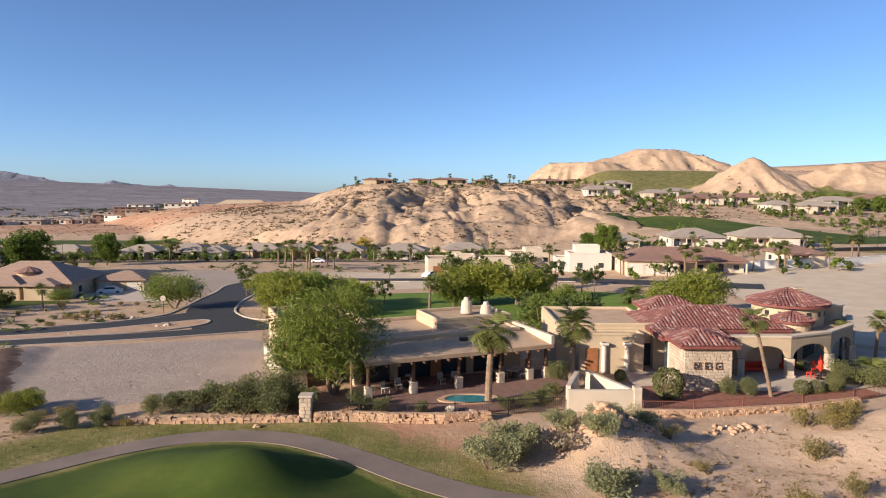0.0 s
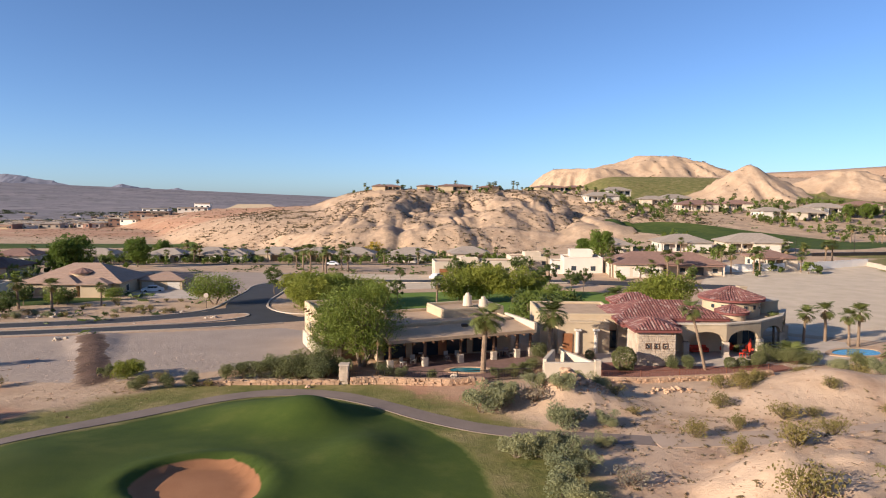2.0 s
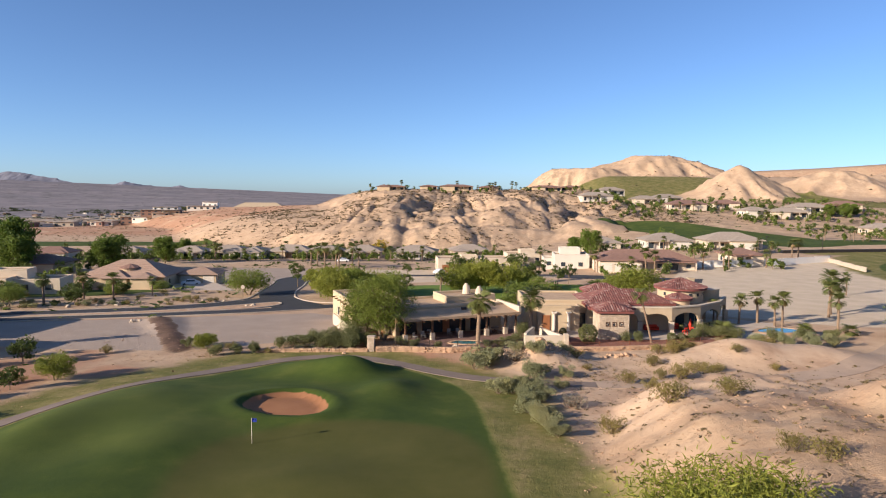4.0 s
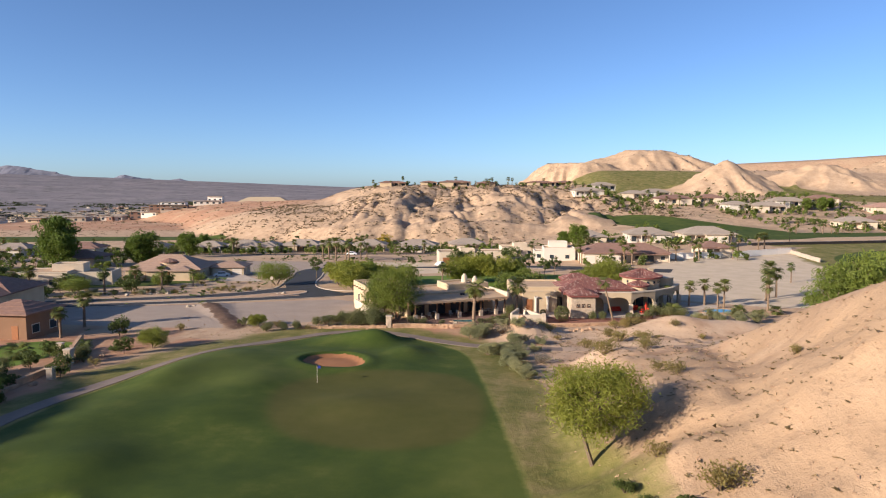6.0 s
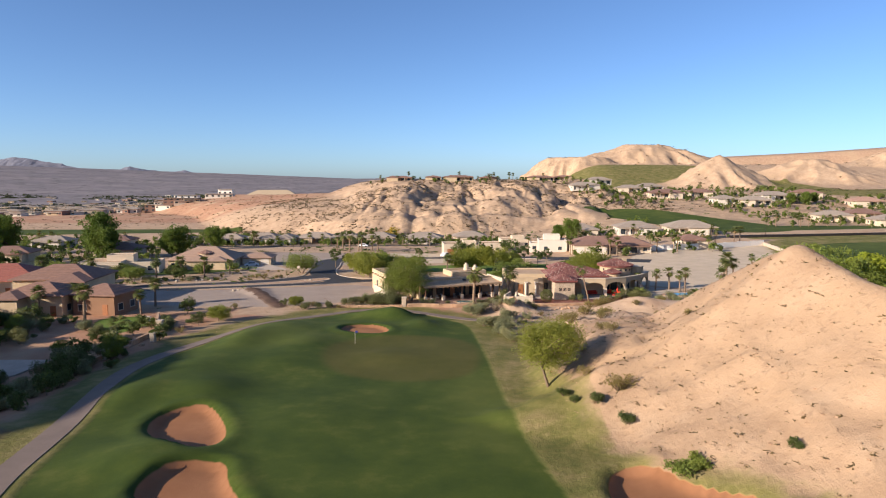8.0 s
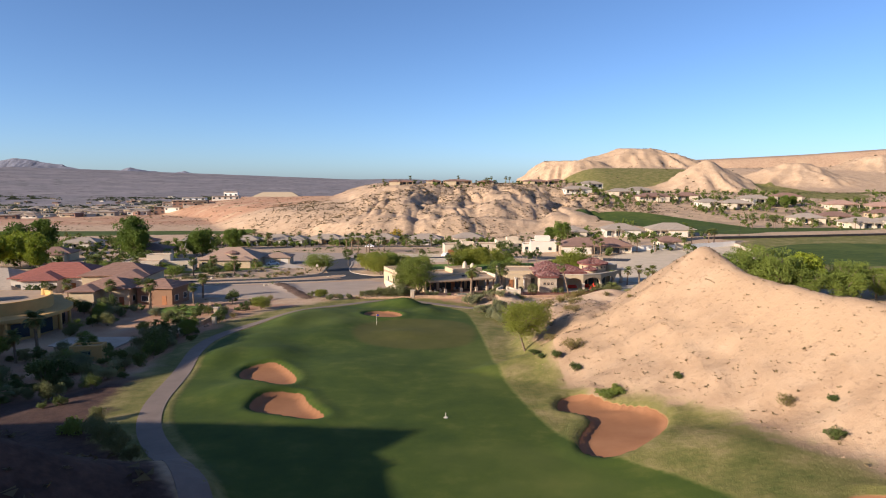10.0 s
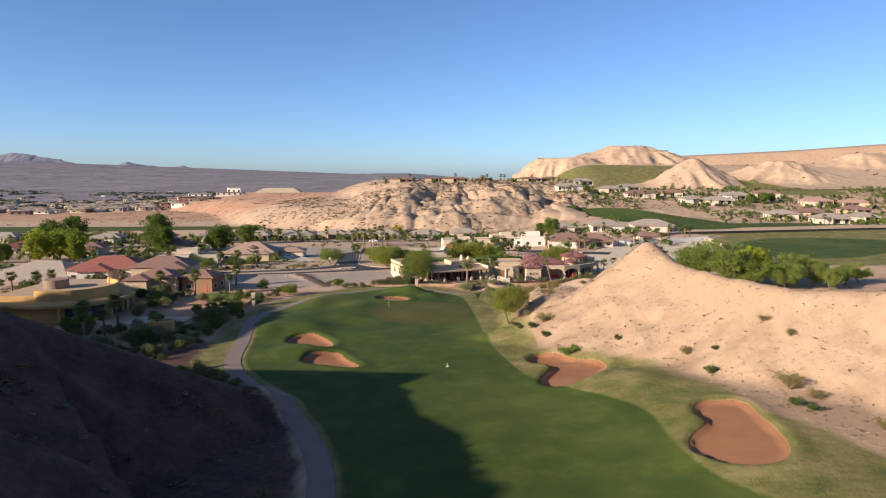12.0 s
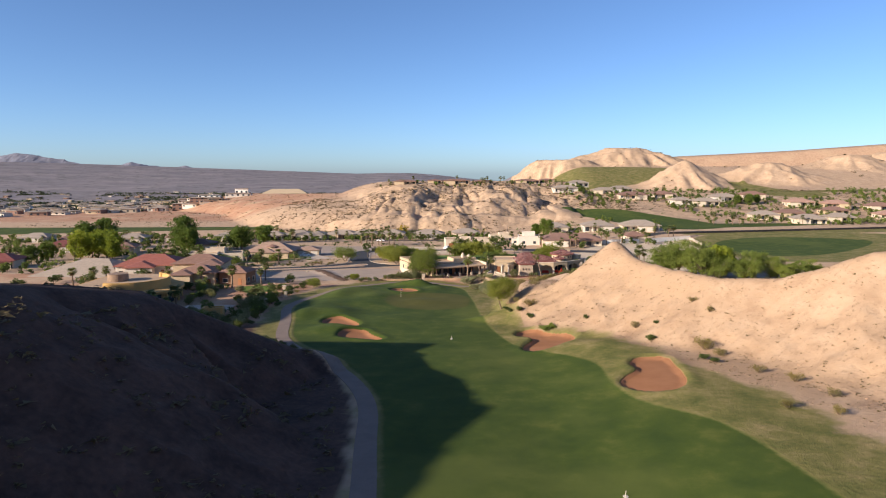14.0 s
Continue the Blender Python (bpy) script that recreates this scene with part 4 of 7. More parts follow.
def tile_rows(bm, x0, x1, y0, y1, z, rise, over=0.6, step=0.9):
    """Raised courses along a hip roof, a little proud of its slopes."""
    x0, x1, y0, y1 = x0 - over, x1 + over, y0 - over, y1 + over
    half = min(x1 - x0, y1 - y0) / 2
    n = int(half / step)
    for i in range(1, n):
        d = half * i / n
        zz = z + rise * i / n
        for a, b in (((x0 + d, y0 + d), (x1 - d, y0 + d)), ((x0 + d, y1 - d), (x1 - d, y1 - d)),
                     ((x0 + d, y0 + d), (x0 + d, y1 - d)), ((x1 - d, y0 + d), (x1 - d, y1 - d))):
            box(bm, min(a[0], b[0]) - 0.03, max(a[0], b[0]) + 0.03, min(a[1], b[1]) - 0.03, max(a[1], b[1]) + 0.03, zz - 0.06, zz + 0.045)
    return bm


def tract_house(x, y, w, d, turn=0, wall=STUCCO_PALE, roof=TILE_BROWN, h=2.8, rise=None, garage=0, wing=None, label="", gable=False, z=None, far=False):
    """A one-storey house with a tiled roof, garage doors and windows; its front looks toward the golf course."""
    ob = thing("house", label or "one-storey stucco house with a tiled roof", "house", x, y, z, turn)
    rise = rise or min(w, d) * 0.2
    rng = random.Random(int(x * 7 + y * 13))
    if far and not wing and not gable and w < 24:
        wing = (rng.choice((-0.25, 0.27)) * w, w * rng.uniform(0.34, 0.44), rng.uniform(1.8, 3.6))
    part("wall", blocks((-w / 2, w / 2, -d / 2, d / 2, -0.8, h)), wall, ob)
    r = part("roof", hip_roof(bmesh.new(), -w / 2, w / 2, -d / 2, d / 2, h + 0.22, rise, over=0.9 if far else 0.6, gable=gable), roof, ob)
    if not far and not gable:
        part("tile_course", tile_rows(bmesh.new(), -w / 2, w / 2, -d / 2, d / 2, h + 0.22, rise), roof, r)
    slots = []
    if wing:
        wx, ww, wd = wing
        part("wing_wall", blocks((wx - ww / 2, wx + ww / 2, -d / 2 - wd, -d / 2 + 0.5, -0.8, h - 0.05)), wall, ob)
        part("wing_roof", hip_roof(bmesh.new(), wx - ww / 2, wx + ww / 2, -d / 2 - wd, 0, h + 0.2, min(ww, wd + d / 2) * 0.17, gable=gable), roof, ob)
        if garage:
            for i in range(garage):
                gx = wx + (i - (garage - 1) / 2) * (ww / garage)
                garage_door(ob, gx, -d / 2 - wd, ww / garage * 0.8, 2.2)
        slots = [u for u in np.linspace(-w / 2 + 1.6, w / 2 - 1.6, max(2, int(w / 3.6))) if abs(u - wx) > ww / 2 + 0.9]
    else:
        us = np.linspace(-w / 2 + 1.8, w / 2 - 1.8, max(2, int(w / 3.4)))
        for i, u in enumerate(us):
            if i < garage:
                garage_door(ob, u, -d / 2, 2.6, 2.2)
            else:
                slots.append(u)
    for i, u in enumerate(slots):
        if i == len(slots) // 2 and not far:
            part("front_door", blocks((u - 0.5, u + 0.5, -d / 2 - 0.05, -d / 2 + 0.02, 0, 2.1)), DOOR_WOOD, ob)
        else:
            low = far and rng.random() < 0.5
            window(ob, u, -d / 2, 0.1 if low else 0.9, 2.2 if low else 2.0, rng.uniform(1.6, 2.4) if low else rng.uniform(0.9, 1.6))
    if far and wing and not gable:
        side = -1 if wing[0] > 0 else 1
        p0, p1 = sorted((side * w / 2, wing[0] + side * wing[1] / 2))
        part("porch_roof", blocks((p0, p1, -d / 2 - 2.4, -d / 2, h - 0.3, h - 0.08)), roof, ob)
        for u in (p0 + 0.2, (p0 + p1) / 2, p1 - 0.2):
            part("porch_post", blocks((u - 0.14, u + 0.14, -d / 2 - 2.3, -d / 2 - 2.02, -0.8, h - 0.3)), wall, ob)
    for v in (-d / 4, d / 4):
        window(ob, -w / 2, v, 0.9, 2.1, 1.4, "x", -1)
        if not far:
            window(ob, w / 2, v, 0.9, 2.1, 1.4, "x", 1)
    return ob


def parapet_block(name, parent, x0, x1, y0, y1, z0, z1, wall, roof_mat=None, rim=0.35, thick=0.3, soft=0.07):
    """A flat-roofed adobe block: walls that rise past a sunk roof deck."""
    bm = blocks((x0, x1, y0, y1, z0, z1 - rim))
    for b in ((x0, x1, y0, y0 + thick, z1 - rim, z1), (x0, x1, y1 - thick, y1, z1 - rim, z1),
              (x0, x0 + thick, y0 + thick, y1 - thick, z1 - rim, z1), (x1 - thick, x1, y0 + thick, y1 - thick, z1 - rim, z1)):
        box(bm, *b, bevel=soft)
    ob = part(name, bm, wall, parent)
    part("roof_deck", blocks((x0 + thick, x1 - thick, y0 + thick, y1 - thick, z1 - rim, z1 - rim + 0.02)), roof_mat or ROOF_GRAVEL, ob)
    return ob


def adobe_house(x, y, turn, masses, label, wall=STUCCO_PALE, z=None, garage=None, tint=None):
    ob = thing("house", label, "house", x, y, z, turn)
    for i, (x0, x1, y0, y1, z1) in enumerate(masses):
        parapet_block("wall" if i == 0 else "wing_wall", ob, x0, x1, y0, y1, -0.8, z1, wall)
        n = max(1, int((x1 - x0) / 3.5))
        for k in range(n):
            u = x0 + (k + 0.5) * (x1 - x0) / n
            if garage and abs(u - garage[0]) < garage[1]:
                continue
            window(ob, u, y0, 0.9, min(2.1, z1 - 0.8), 1.3, frame_mat=wall)
        window(ob, x0, (y0 + y1) / 2, 0.9, min(2.1, z1 - 0.8), 1.2, "x", -1, frame_mat=wall)
    if garage:
        garage_door(ob, garage[0], masses[0][2], garage[1] * 1.6, 2.3, mat=DOOR_WOOD)
    return ob


def cone_roof(bm, x, y, z, r, rise, n=36, thick=0.18):
    """A round tiled roof: ribbed like barrel tiles that narrow to the top."""
    apex = bm.verts.new((x, y, z + rise))
    rows = []
    for j, u in enumerate((1.0, 0.66, 0.33)):
        rows.append([bm.verts.new((x + math.cos(2 * math.pi * i / n) * r * u, y + math.sin(2 * math.pi * i / n) * r * u,
                                   z + rise * (1 - u) + (0.09 * u if i % 2 else 0))) for i in range(n)])
    low = [bm.verts.new((x + math.cos(2 * math.pi * i / n) * r, y + math.sin(2 * math.pi * i / n) * r, z - thick)) for i in range(n)]
    for i in range(n):
        k = (i + 1) % n
        bm.faces.new((low[i], low[k], rows[0][k], rows[0][i]))
        for a, b in ((rows[0], rows[1]), (rows[1], rows[2])):
            bm.faces.new((a[i], a[k], b[k], b[i]))
        bm.faces.new((rows[2][i], rows[2][k], apex))
    bm.faces.new(low[::-1])
    return bm


def arch_span(bm, a, b, z_top, z_spring, z_apex, thick=0.45, n=14, side=0.28):
    """A stretch of wall between two columns with an arched opening below it."""
    a, b = Vector((*a, 0)), Vector((*b, 0))
    d = (b - a)
    nrm = Vector((-d.y, d.x, 0)).normalized() * thick
    us = [0, side / d.length] + list(np.linspace(side / d.length, 1 - side / d.length, n)[1:-1]) + [1 - side / d.length, 1]
    front_t, front_b, back_t, back_b = [], [], [], []
    for u in us:
        p = a + d * u
        k = (u - us[1]) / (us[-2] - us[1])
        zb = z_spring + (z_apex - z_spring) * math.sqrt(max(0, 1 - (2 * k - 1) ** 2)) if 0 <= k <= 1 else z_spring
        front_t.append(bm.verts.new((p.x, p.y, z_top)))
        front_b.append(bm.verts.new((p.x, p.y, zb)))
        q = p + nrm
        back_t.append(bm.verts.new((q.x, q.y, z_top)))
        back_b.append(bm.verts.new((q.x, q.y, zb)))
    for i in range(len(us) - 1):
        bm.faces.new((front_b[i], front_b[i + 1], front_t[i + 1], front_t[i]))
        bm.faces.new((back_b[i + 1], back_b[i], back_t[i], back_t[i + 1]))
        bm.faces.new((front_t[i], front_t[i + 1], back_t[i + 1], back_t[i]))
        bm.faces.new((front_b[i + 1], front_b[i], back_b[i], back_b[i + 1]))
    for i in (0, -1):
        f = (front_b[i], front_t[i], back_t[i], back_b[i])
        bm.faces.new(f if i == 0 else f[::-1])
    return bm


def barrel_tiles(parent, bm_name, quad, cols, rows, mat):
    """Rows of half-round tiles over one roof slope, given by its four corners (eave left, eave right, top right, top left)."""
    el, er, tr, tl = (Vector(q) for q in quad)
    along = er - el
    nrm = along.cross(tl - el).normalized()
    left, right = (tl - el).dot(along) / along.length_squared, (er - tr).dot(along) / along.length_squared
    up = tl - el - along * left
    vs, fs = [], []
    for c in range(cols):
        u0, u1 = c / cols, (c + 0.86) / cols
        mid = (u0 + u1) / 2
        top = min(1.0, mid / left if left > 1e-4 else 1.0, (1 - mid) / right if right > 1e-4 else 1.0)
        for r in range(rows):
            v0, v1 = r / rows, min((r + 1.04) / rows, top)
            if v0 >= top - 0.02:
                break
            cr = []
            for v, lift in ((v0, 0.05), (v1, 0.0)):
                for k in range(4):
                    p = el + along * (u0 + (u1 - u0) * k / 3) + up * v
                    cr.append(p + nrm * (0.02 + lift + (0.09 if k in (1, 2) else 0.0)))
            b = len(vs)
            vs.extend(cr)
            for k in range(3):
                fs.append((b + k, b + k + 1, b + 5 + k, b + 4 + k))
            fs.append((b, b + 1, b + 2, b + 3))
    ob = solid(bm_name, vs, fs, mat, parent)
    return tagged(ob, "", kind="stuff")


def mottled_tile(name, cols):
    m, t, b = material(name, 0.75)
    rnd = node(t, "NewGeometry").outputs["Random Per Island"]
    n = len(cols)
    c = ramp(t, rnd, [(i / n, c) for i, c in enumerate(cols)])
    t.nodes[-1].color_ramp.interpolation = "CONSTANT"
    c = mixed(t, 0.3, c, ramp(t, grain(t, 6, 4), [(0.3, (0.12, 0.05, 0.04)), (0.7, (0.40, 0.24, 0.17))]))
    t.links.new(c, b.inputs["Base Color"])
    return m


RED_TILES = mottled_tile("mottled_red_tiles", [(0.15, 0.045, 0.048), (0.19, 0.06, 0.06), (0.12, 0.04, 0.045), (0.22, 0.085, 0.075), (0.16, 0.05, 0.05), (0.155, 0.05, 0.05), (0.30, 0.19, 0.17)])
RUBBLE = plain("rubble_stone", (0.48, 0.375, 0.28), 0.9, vary=0.3, scale=3, bump=0.6)


def stone_faces(parent, x0, x1, y, z0, z1, out=-1, axis="x", size=0.42, seed=3):
    """Squared rubble set into a wall face, each stone a little proud."""
    rng = random.Random(seed)
    z = z0
    meshes = STONE_MESHES
    while z < z1 - 0.12:
        hgt = min(size * rng.uniform(0.6, 1.0), z1 - z)
        u = x0
        while u < x1 - 0.1:
            w = min(size * rng.uniform(0.6, 1.6), x1 - u)
            ob = new("stone", rng.choice(meshes))
            ob.parent = parent
            place = (u + w / 2, y + out * 0.02, z + hgt / 2) if axis == "x" else (y + out * 0.02, u + w / 2, z + hgt / 2)
            dims = (w * 0.92, 0.12, hgt * 0.9) if axis == "x" else (0.12, w * 0.92, hgt * 0.9)
            ob.matrix_local = Matrix.Translation(place) @ Matrix.Diagonal((*dims, 1))
            u += w
        z += hgt


def stone_mesh(seed, mat):
    rng = random.Random(seed)
    bm = box(bmesh.new(), -0.5, 0.5, -0.5, 0.5, -0.5, 0.5, bevel=0.12)
    for v in bm.verts:
        v.co += Vector((rng.uniform(-0.05, 0.05), rng.uniform(-0.05, 0.05), rng.uniform(-0.05, 0.05)))
    me = bpy.data.meshes.new("stone")
    bm.to_mesh(me)
    bm.free()
    me.materials.append(mat)
    return me


STONE_MESHES = [stone_mesh(i, RUBBLE) for i in range(4)]
ROCK_MESHES = [stone_mesh(i + 20, ROCK) for i in range(4)]


def cone_tiles(parent, x, y, z, r, rise, cols, rows, mat):
    """Barrel tiles laid in rings over a round roof."""
    vs, fs = [], []
    for j in range(rows):
        u0, u1 = 1 - j / rows, 1 - (j + 1.05) / rows
        n = max(8, int(cols * (u0 + 0.12)))
        for i in range(n):
            b = len(vs)
            for u, lift in ((u0, 0.06), (max(0.02, u1), 0.0)):
                for k in range(4):
                    a = 2 * math.pi * (i + 0.88 * k / 3) / n
                    vs.append((x + math.cos(a) * r * u, y + math.sin(a) * r * u, z + rise * (1 - u) + 0.03 + lift + (0.09 if k in (1, 2) else 0)))
            for k in range(3):
                fs.append((b + k, b + k + 1, b + 5 + k, b + 4 + k))
            fs.append((b + 3, b + 2, b + 1, b))
    return tagged(solid("barrel_tiles", vs, fs, mat, parent), kind="stuff")


# ---------------------------------------------------------------- roads, kerbs and walls
ribbon("road", [(-120, 53), (-80, 64.2), (-50.4, 73.1), (-43.1, 75.8), (-35.3, 78.6), (-27.5, 83.4), (-20, 87), (-8, 89), (2, 88.5), (14, 82)], 4.4, ASPHALT, 0.05, "dark asphalt street past gravel lots", along=2)
ribbon("road", [(-120, 61), (-80, 71), (-54.7, 79.5), (-46, 84), (-39.5, 90.2), (-36, 96)], 5.0, ASPHALT, 0.06, "dark asphalt lane beside a planted median", along=2)
ribbon("road", [(-29, 85), (-33, 93), (-36.5, 102), (-38.6, 112), (-39.5, 124.5), (-42, 138), (-38, 149), (-20, 152), (10, 147), (30, 138), (46, 126), (60, 120)], 7.6, ASPHALT, 0.045, "curving asphalt street round the park", along=2)
ribbon("road", [(-38.5, 97.5), (-33, 92), (-27, 85.5)], 8.0, ASPHALT, 0.055, "dark asphalt junction between the streets", along=2)
ribbon("road", [(-190, 196), (-110, 208), (-60, 214), (-10, 218), (30, 214)], 5.0, ASPHALT, 0.05, "distant asphalt street in front of houses", along=5)
ribbon("road", [(96, 176), (110, 188), (150, 193), (215, 205), (330, 226), (480, 250)], 6.0, ASPHALT, 0.06, "asphalt street beside the upper golf course", along=4)
MEDIAN = [(-110, 59), (-80, 67), (-51.6, 74.9), (-44, 78), (-35.8, 81.4), (-32, 86.4), (-32.2, 89.8), (-33.6, 90.8), (-35.9, 89.4), (-38.5, 87), (-45.8, 80.9), (-53.3, 77.1), (-80, 68.2)]
for line in ([(-80, 62), (-49.3, 71.0), (-34.8, 75.9), (-24.5, 81.2)], MEDIAN[1:] + MEDIAN[1:2],
             [(-90, 70.5), (-56.2, 81.8), (-46.1, 87.4), (-41, 93.6), (-40.9, 100), (-42.8, 113.4), (-43.6, 125), (-46.5, 138), (-41, 152.6), (-20, 156)],
             [(-21, 90.4), (-26, 91), (-29.2, 94), (-32, 99.1), (-33.1, 103.5), (-34.6, 111.3), (-35.4, 124), (-37.5, 136), (-34.5, 145), (-20, 148.2), (10, 143.5), (28, 135)]):
    ribbon("kerb", line, 0.35, CONCRETE, 0.16, "pale concrete kerb along the street", along=1, across=1, category="kerb")
tagged(solid("median_island", *(lambda p: ([(*q, ground(*q) + h) for h in (-0.3, 0.13) for q in p],
       [tuple(range(len(p), 2 * len(p)))] + [(i, (i + 1) % len(p), len(p) + (i + 1) % len(p), len(p) + i) for i in range(len(p))]))(
       [tuple(q) for q in rounded(MEDIAN)]), ROCK),
       "raised sandy median island with a kerb", "median", kind="structure")


def garden_wall(line, height, thick, mat, label, name="garden_wall", z=None):
    ob = thing(name, label, "wall", line[0][0], line[0][1], 0)
    o = Vector((line[0][0], line[0][1], 0))
    for a, b in zip(line[:-1], line[1:]):
        d = Vector((b[0] - a[0], b[1] - a[1], 0))
        n = max(1, int(d.length / 6))
        for i in range(n):
            p, q = Vector((*a, 0)) + d * i / n - o, Vector((*a, 0)) + d * (i + 1) / n - o
            g = min(ground(*(p + o).xy), ground(*(q + o).xy))
            bm = box(bmesh.new(), 0, (q - p).length + 0.02, -thick / 2, thick / 2, -0.4, height, bevel=0.04)
            box(bm, 0, (q - p).length + 0.02, -thick / 2 - 0.05, thick / 2 + 0.05, height, height + 0.1)
            bm.transform(Matrix.Translation((p.x, p.y, g)) @ Matrix.Rotation(math.atan2(d.y, d.x), 4, "Z"))
            part("wall_panel", bm, mat, ob)
    return ob


garden_wall([(66, 147), (90, 150.5), (113, 160)], 1.8, 0.3, WHITE_PAINT, "long white stucco wall behind the graded lot")
garden_wall([(113, 160), (110, 138)], 1.2, 0.3, CONCRETE, "low grey block wall along the lot")
garden_wall([(110, 181.5), (150, 188), (214, 200), (300, 216)], 0.9, 0.3, METAL_DARK, "low dark fence along the upper street", "fence")

# ---------------------------------------------------------------- adobe house by the fairway
def adobe_villa():
    ob = thing("adobe_house", "sprawling tan adobe house with a shaded patio and flat roofs", "house", -6, 50.5, 0, 22.7)
    parapet_block("main_wall", ob, 0.3, 16.6, 4.6, 14, -0.3, 3.9, STUCCO_TAN)
    parapet_block("wing_wall", ob, -4.4, 3.2, 10.2, 22.6, -0.3, 4.3, STUCCO_TAN)
    parapet_block("upper_block", ob, 9.2, 17.2, 7.6, 13.2, 3.0, 4.7, STUCCO_TAN)
    # patio roof: a thick slab that falls a little to the front
    bm = bmesh.new()
    p = [(0, 0, 3.15), (17.4, 0, 3.15), (17.4, 7.2, 3.75), (0, 7.2, 3.75)]
    hi = [bm.verts.new(q) for q in p]
    lo = [bm.verts.new((q[0], q[1], q[2] - 0.34)) for q in p]
    bm.faces.new(hi)
    bm.faces.new(lo[::-1])
    for i in range(4):
        bm.faces.new((lo[i], lo[(i + 1) % 4], hi[(i + 1) % 4], hi[i]))
    part("patio_roof", bm, ROOF_GRAVEL, ob)
    part("roof_parapet", blocks((17.1, 17.5, 0, 7.2, 3.1, 3.95), bevel=0.06), STUCCO_PALE, ob)
    for i in range(16):
        u = 0.6 + i * 1.08
        part("rafter_end", tube(bmesh.new(), 0, 0, 0, 0.5, 0.09, n=8), DARK_WOOD, ob).matrix_local = Matrix.Translation((u, 0.12, 2.72)) @ Matrix.Rotation(radians(90), 4, "X")
    for i in range(6):
        v = 11.6 + i * 1.9
        part("rafter_end", tube(bmesh.new(), 0, 0, 0, 0.55, 0.11, n=8), DARK_WOOD, ob).matrix_local = Matrix.Translation((-4.35, v, 3.45)) @ Matrix.Rotation(radians(-90), 4, "Y")
    for u, v in ((0.35, 0.5), (4.2, 0.5), (8.3, 0.5), (12.3, 0.5), (15.2, 0.5), (16.9, 0.5), (16.9, 3.4)):
        c = part("column", tube(bmesh.new(), u, v, 1.0, 2.85, 0.17, 0.15), DARK_WOOD, ob)
        part("column_base", blocks((u - 0.3, u + 0.3, v - 0.3, v + 0.3, -0.1, 1.05), bevel=0.05), STONE, c)
    for u, w in ((2.2, 2.4), (5.8, 3.0), (9.6, 2.4), (13.2, 3.0)):
        window(ob, u, 4.6, 0.15, 2.3, w, frame_mat=DARK_WOOD)
    part("front_door", blocks((7.3, 8.3, 4.5, 4.62, 0, 2.2)), DOOR_WOOD, ob)
    window(ob, -4.4, 14, 1.0, 2.2, 1.0, "x", -1, STUCCO_PALE)
    window(ob, -4.4, 18.5, 1.0, 2.2, 1.0, "x", -1, STUCCO_PALE)
    for u, v, h in ((13.6, 10.4, 6.1), (15.3, 9.4, 5.7)):
        bm = tube(bmesh.new(), u, v, 4.5, h - 0.35, 0.62, 0.5, 14)
        tube(bm, u, v, h - 0.35, h, 0.34, 0.24, 12)
        part("chimney", bm, STUCCO_PALE, ob)
    for u, v, w in ((10, 3.2, 0.7), (12, 4.2, 0.8), (7, 5.4, 0.6), (3.5, 6.8, 0.5)):
        part("roof_vent", blocks((u - w / 2, u + w / 2, v - 0.25, v + 0.25, 3.3, 3.75), bevel=0.05), METAL_DARK, ob)
    part("garden_wall", blocks((-5.6, -5.3, 6, 17.5, -0.2, 1.5), (-5.6, -3.5, 5.7, 6, -0.2, 1.5), bevel=0.05), STUCCO_PALE, ob)
    return ob


adobe_villa()


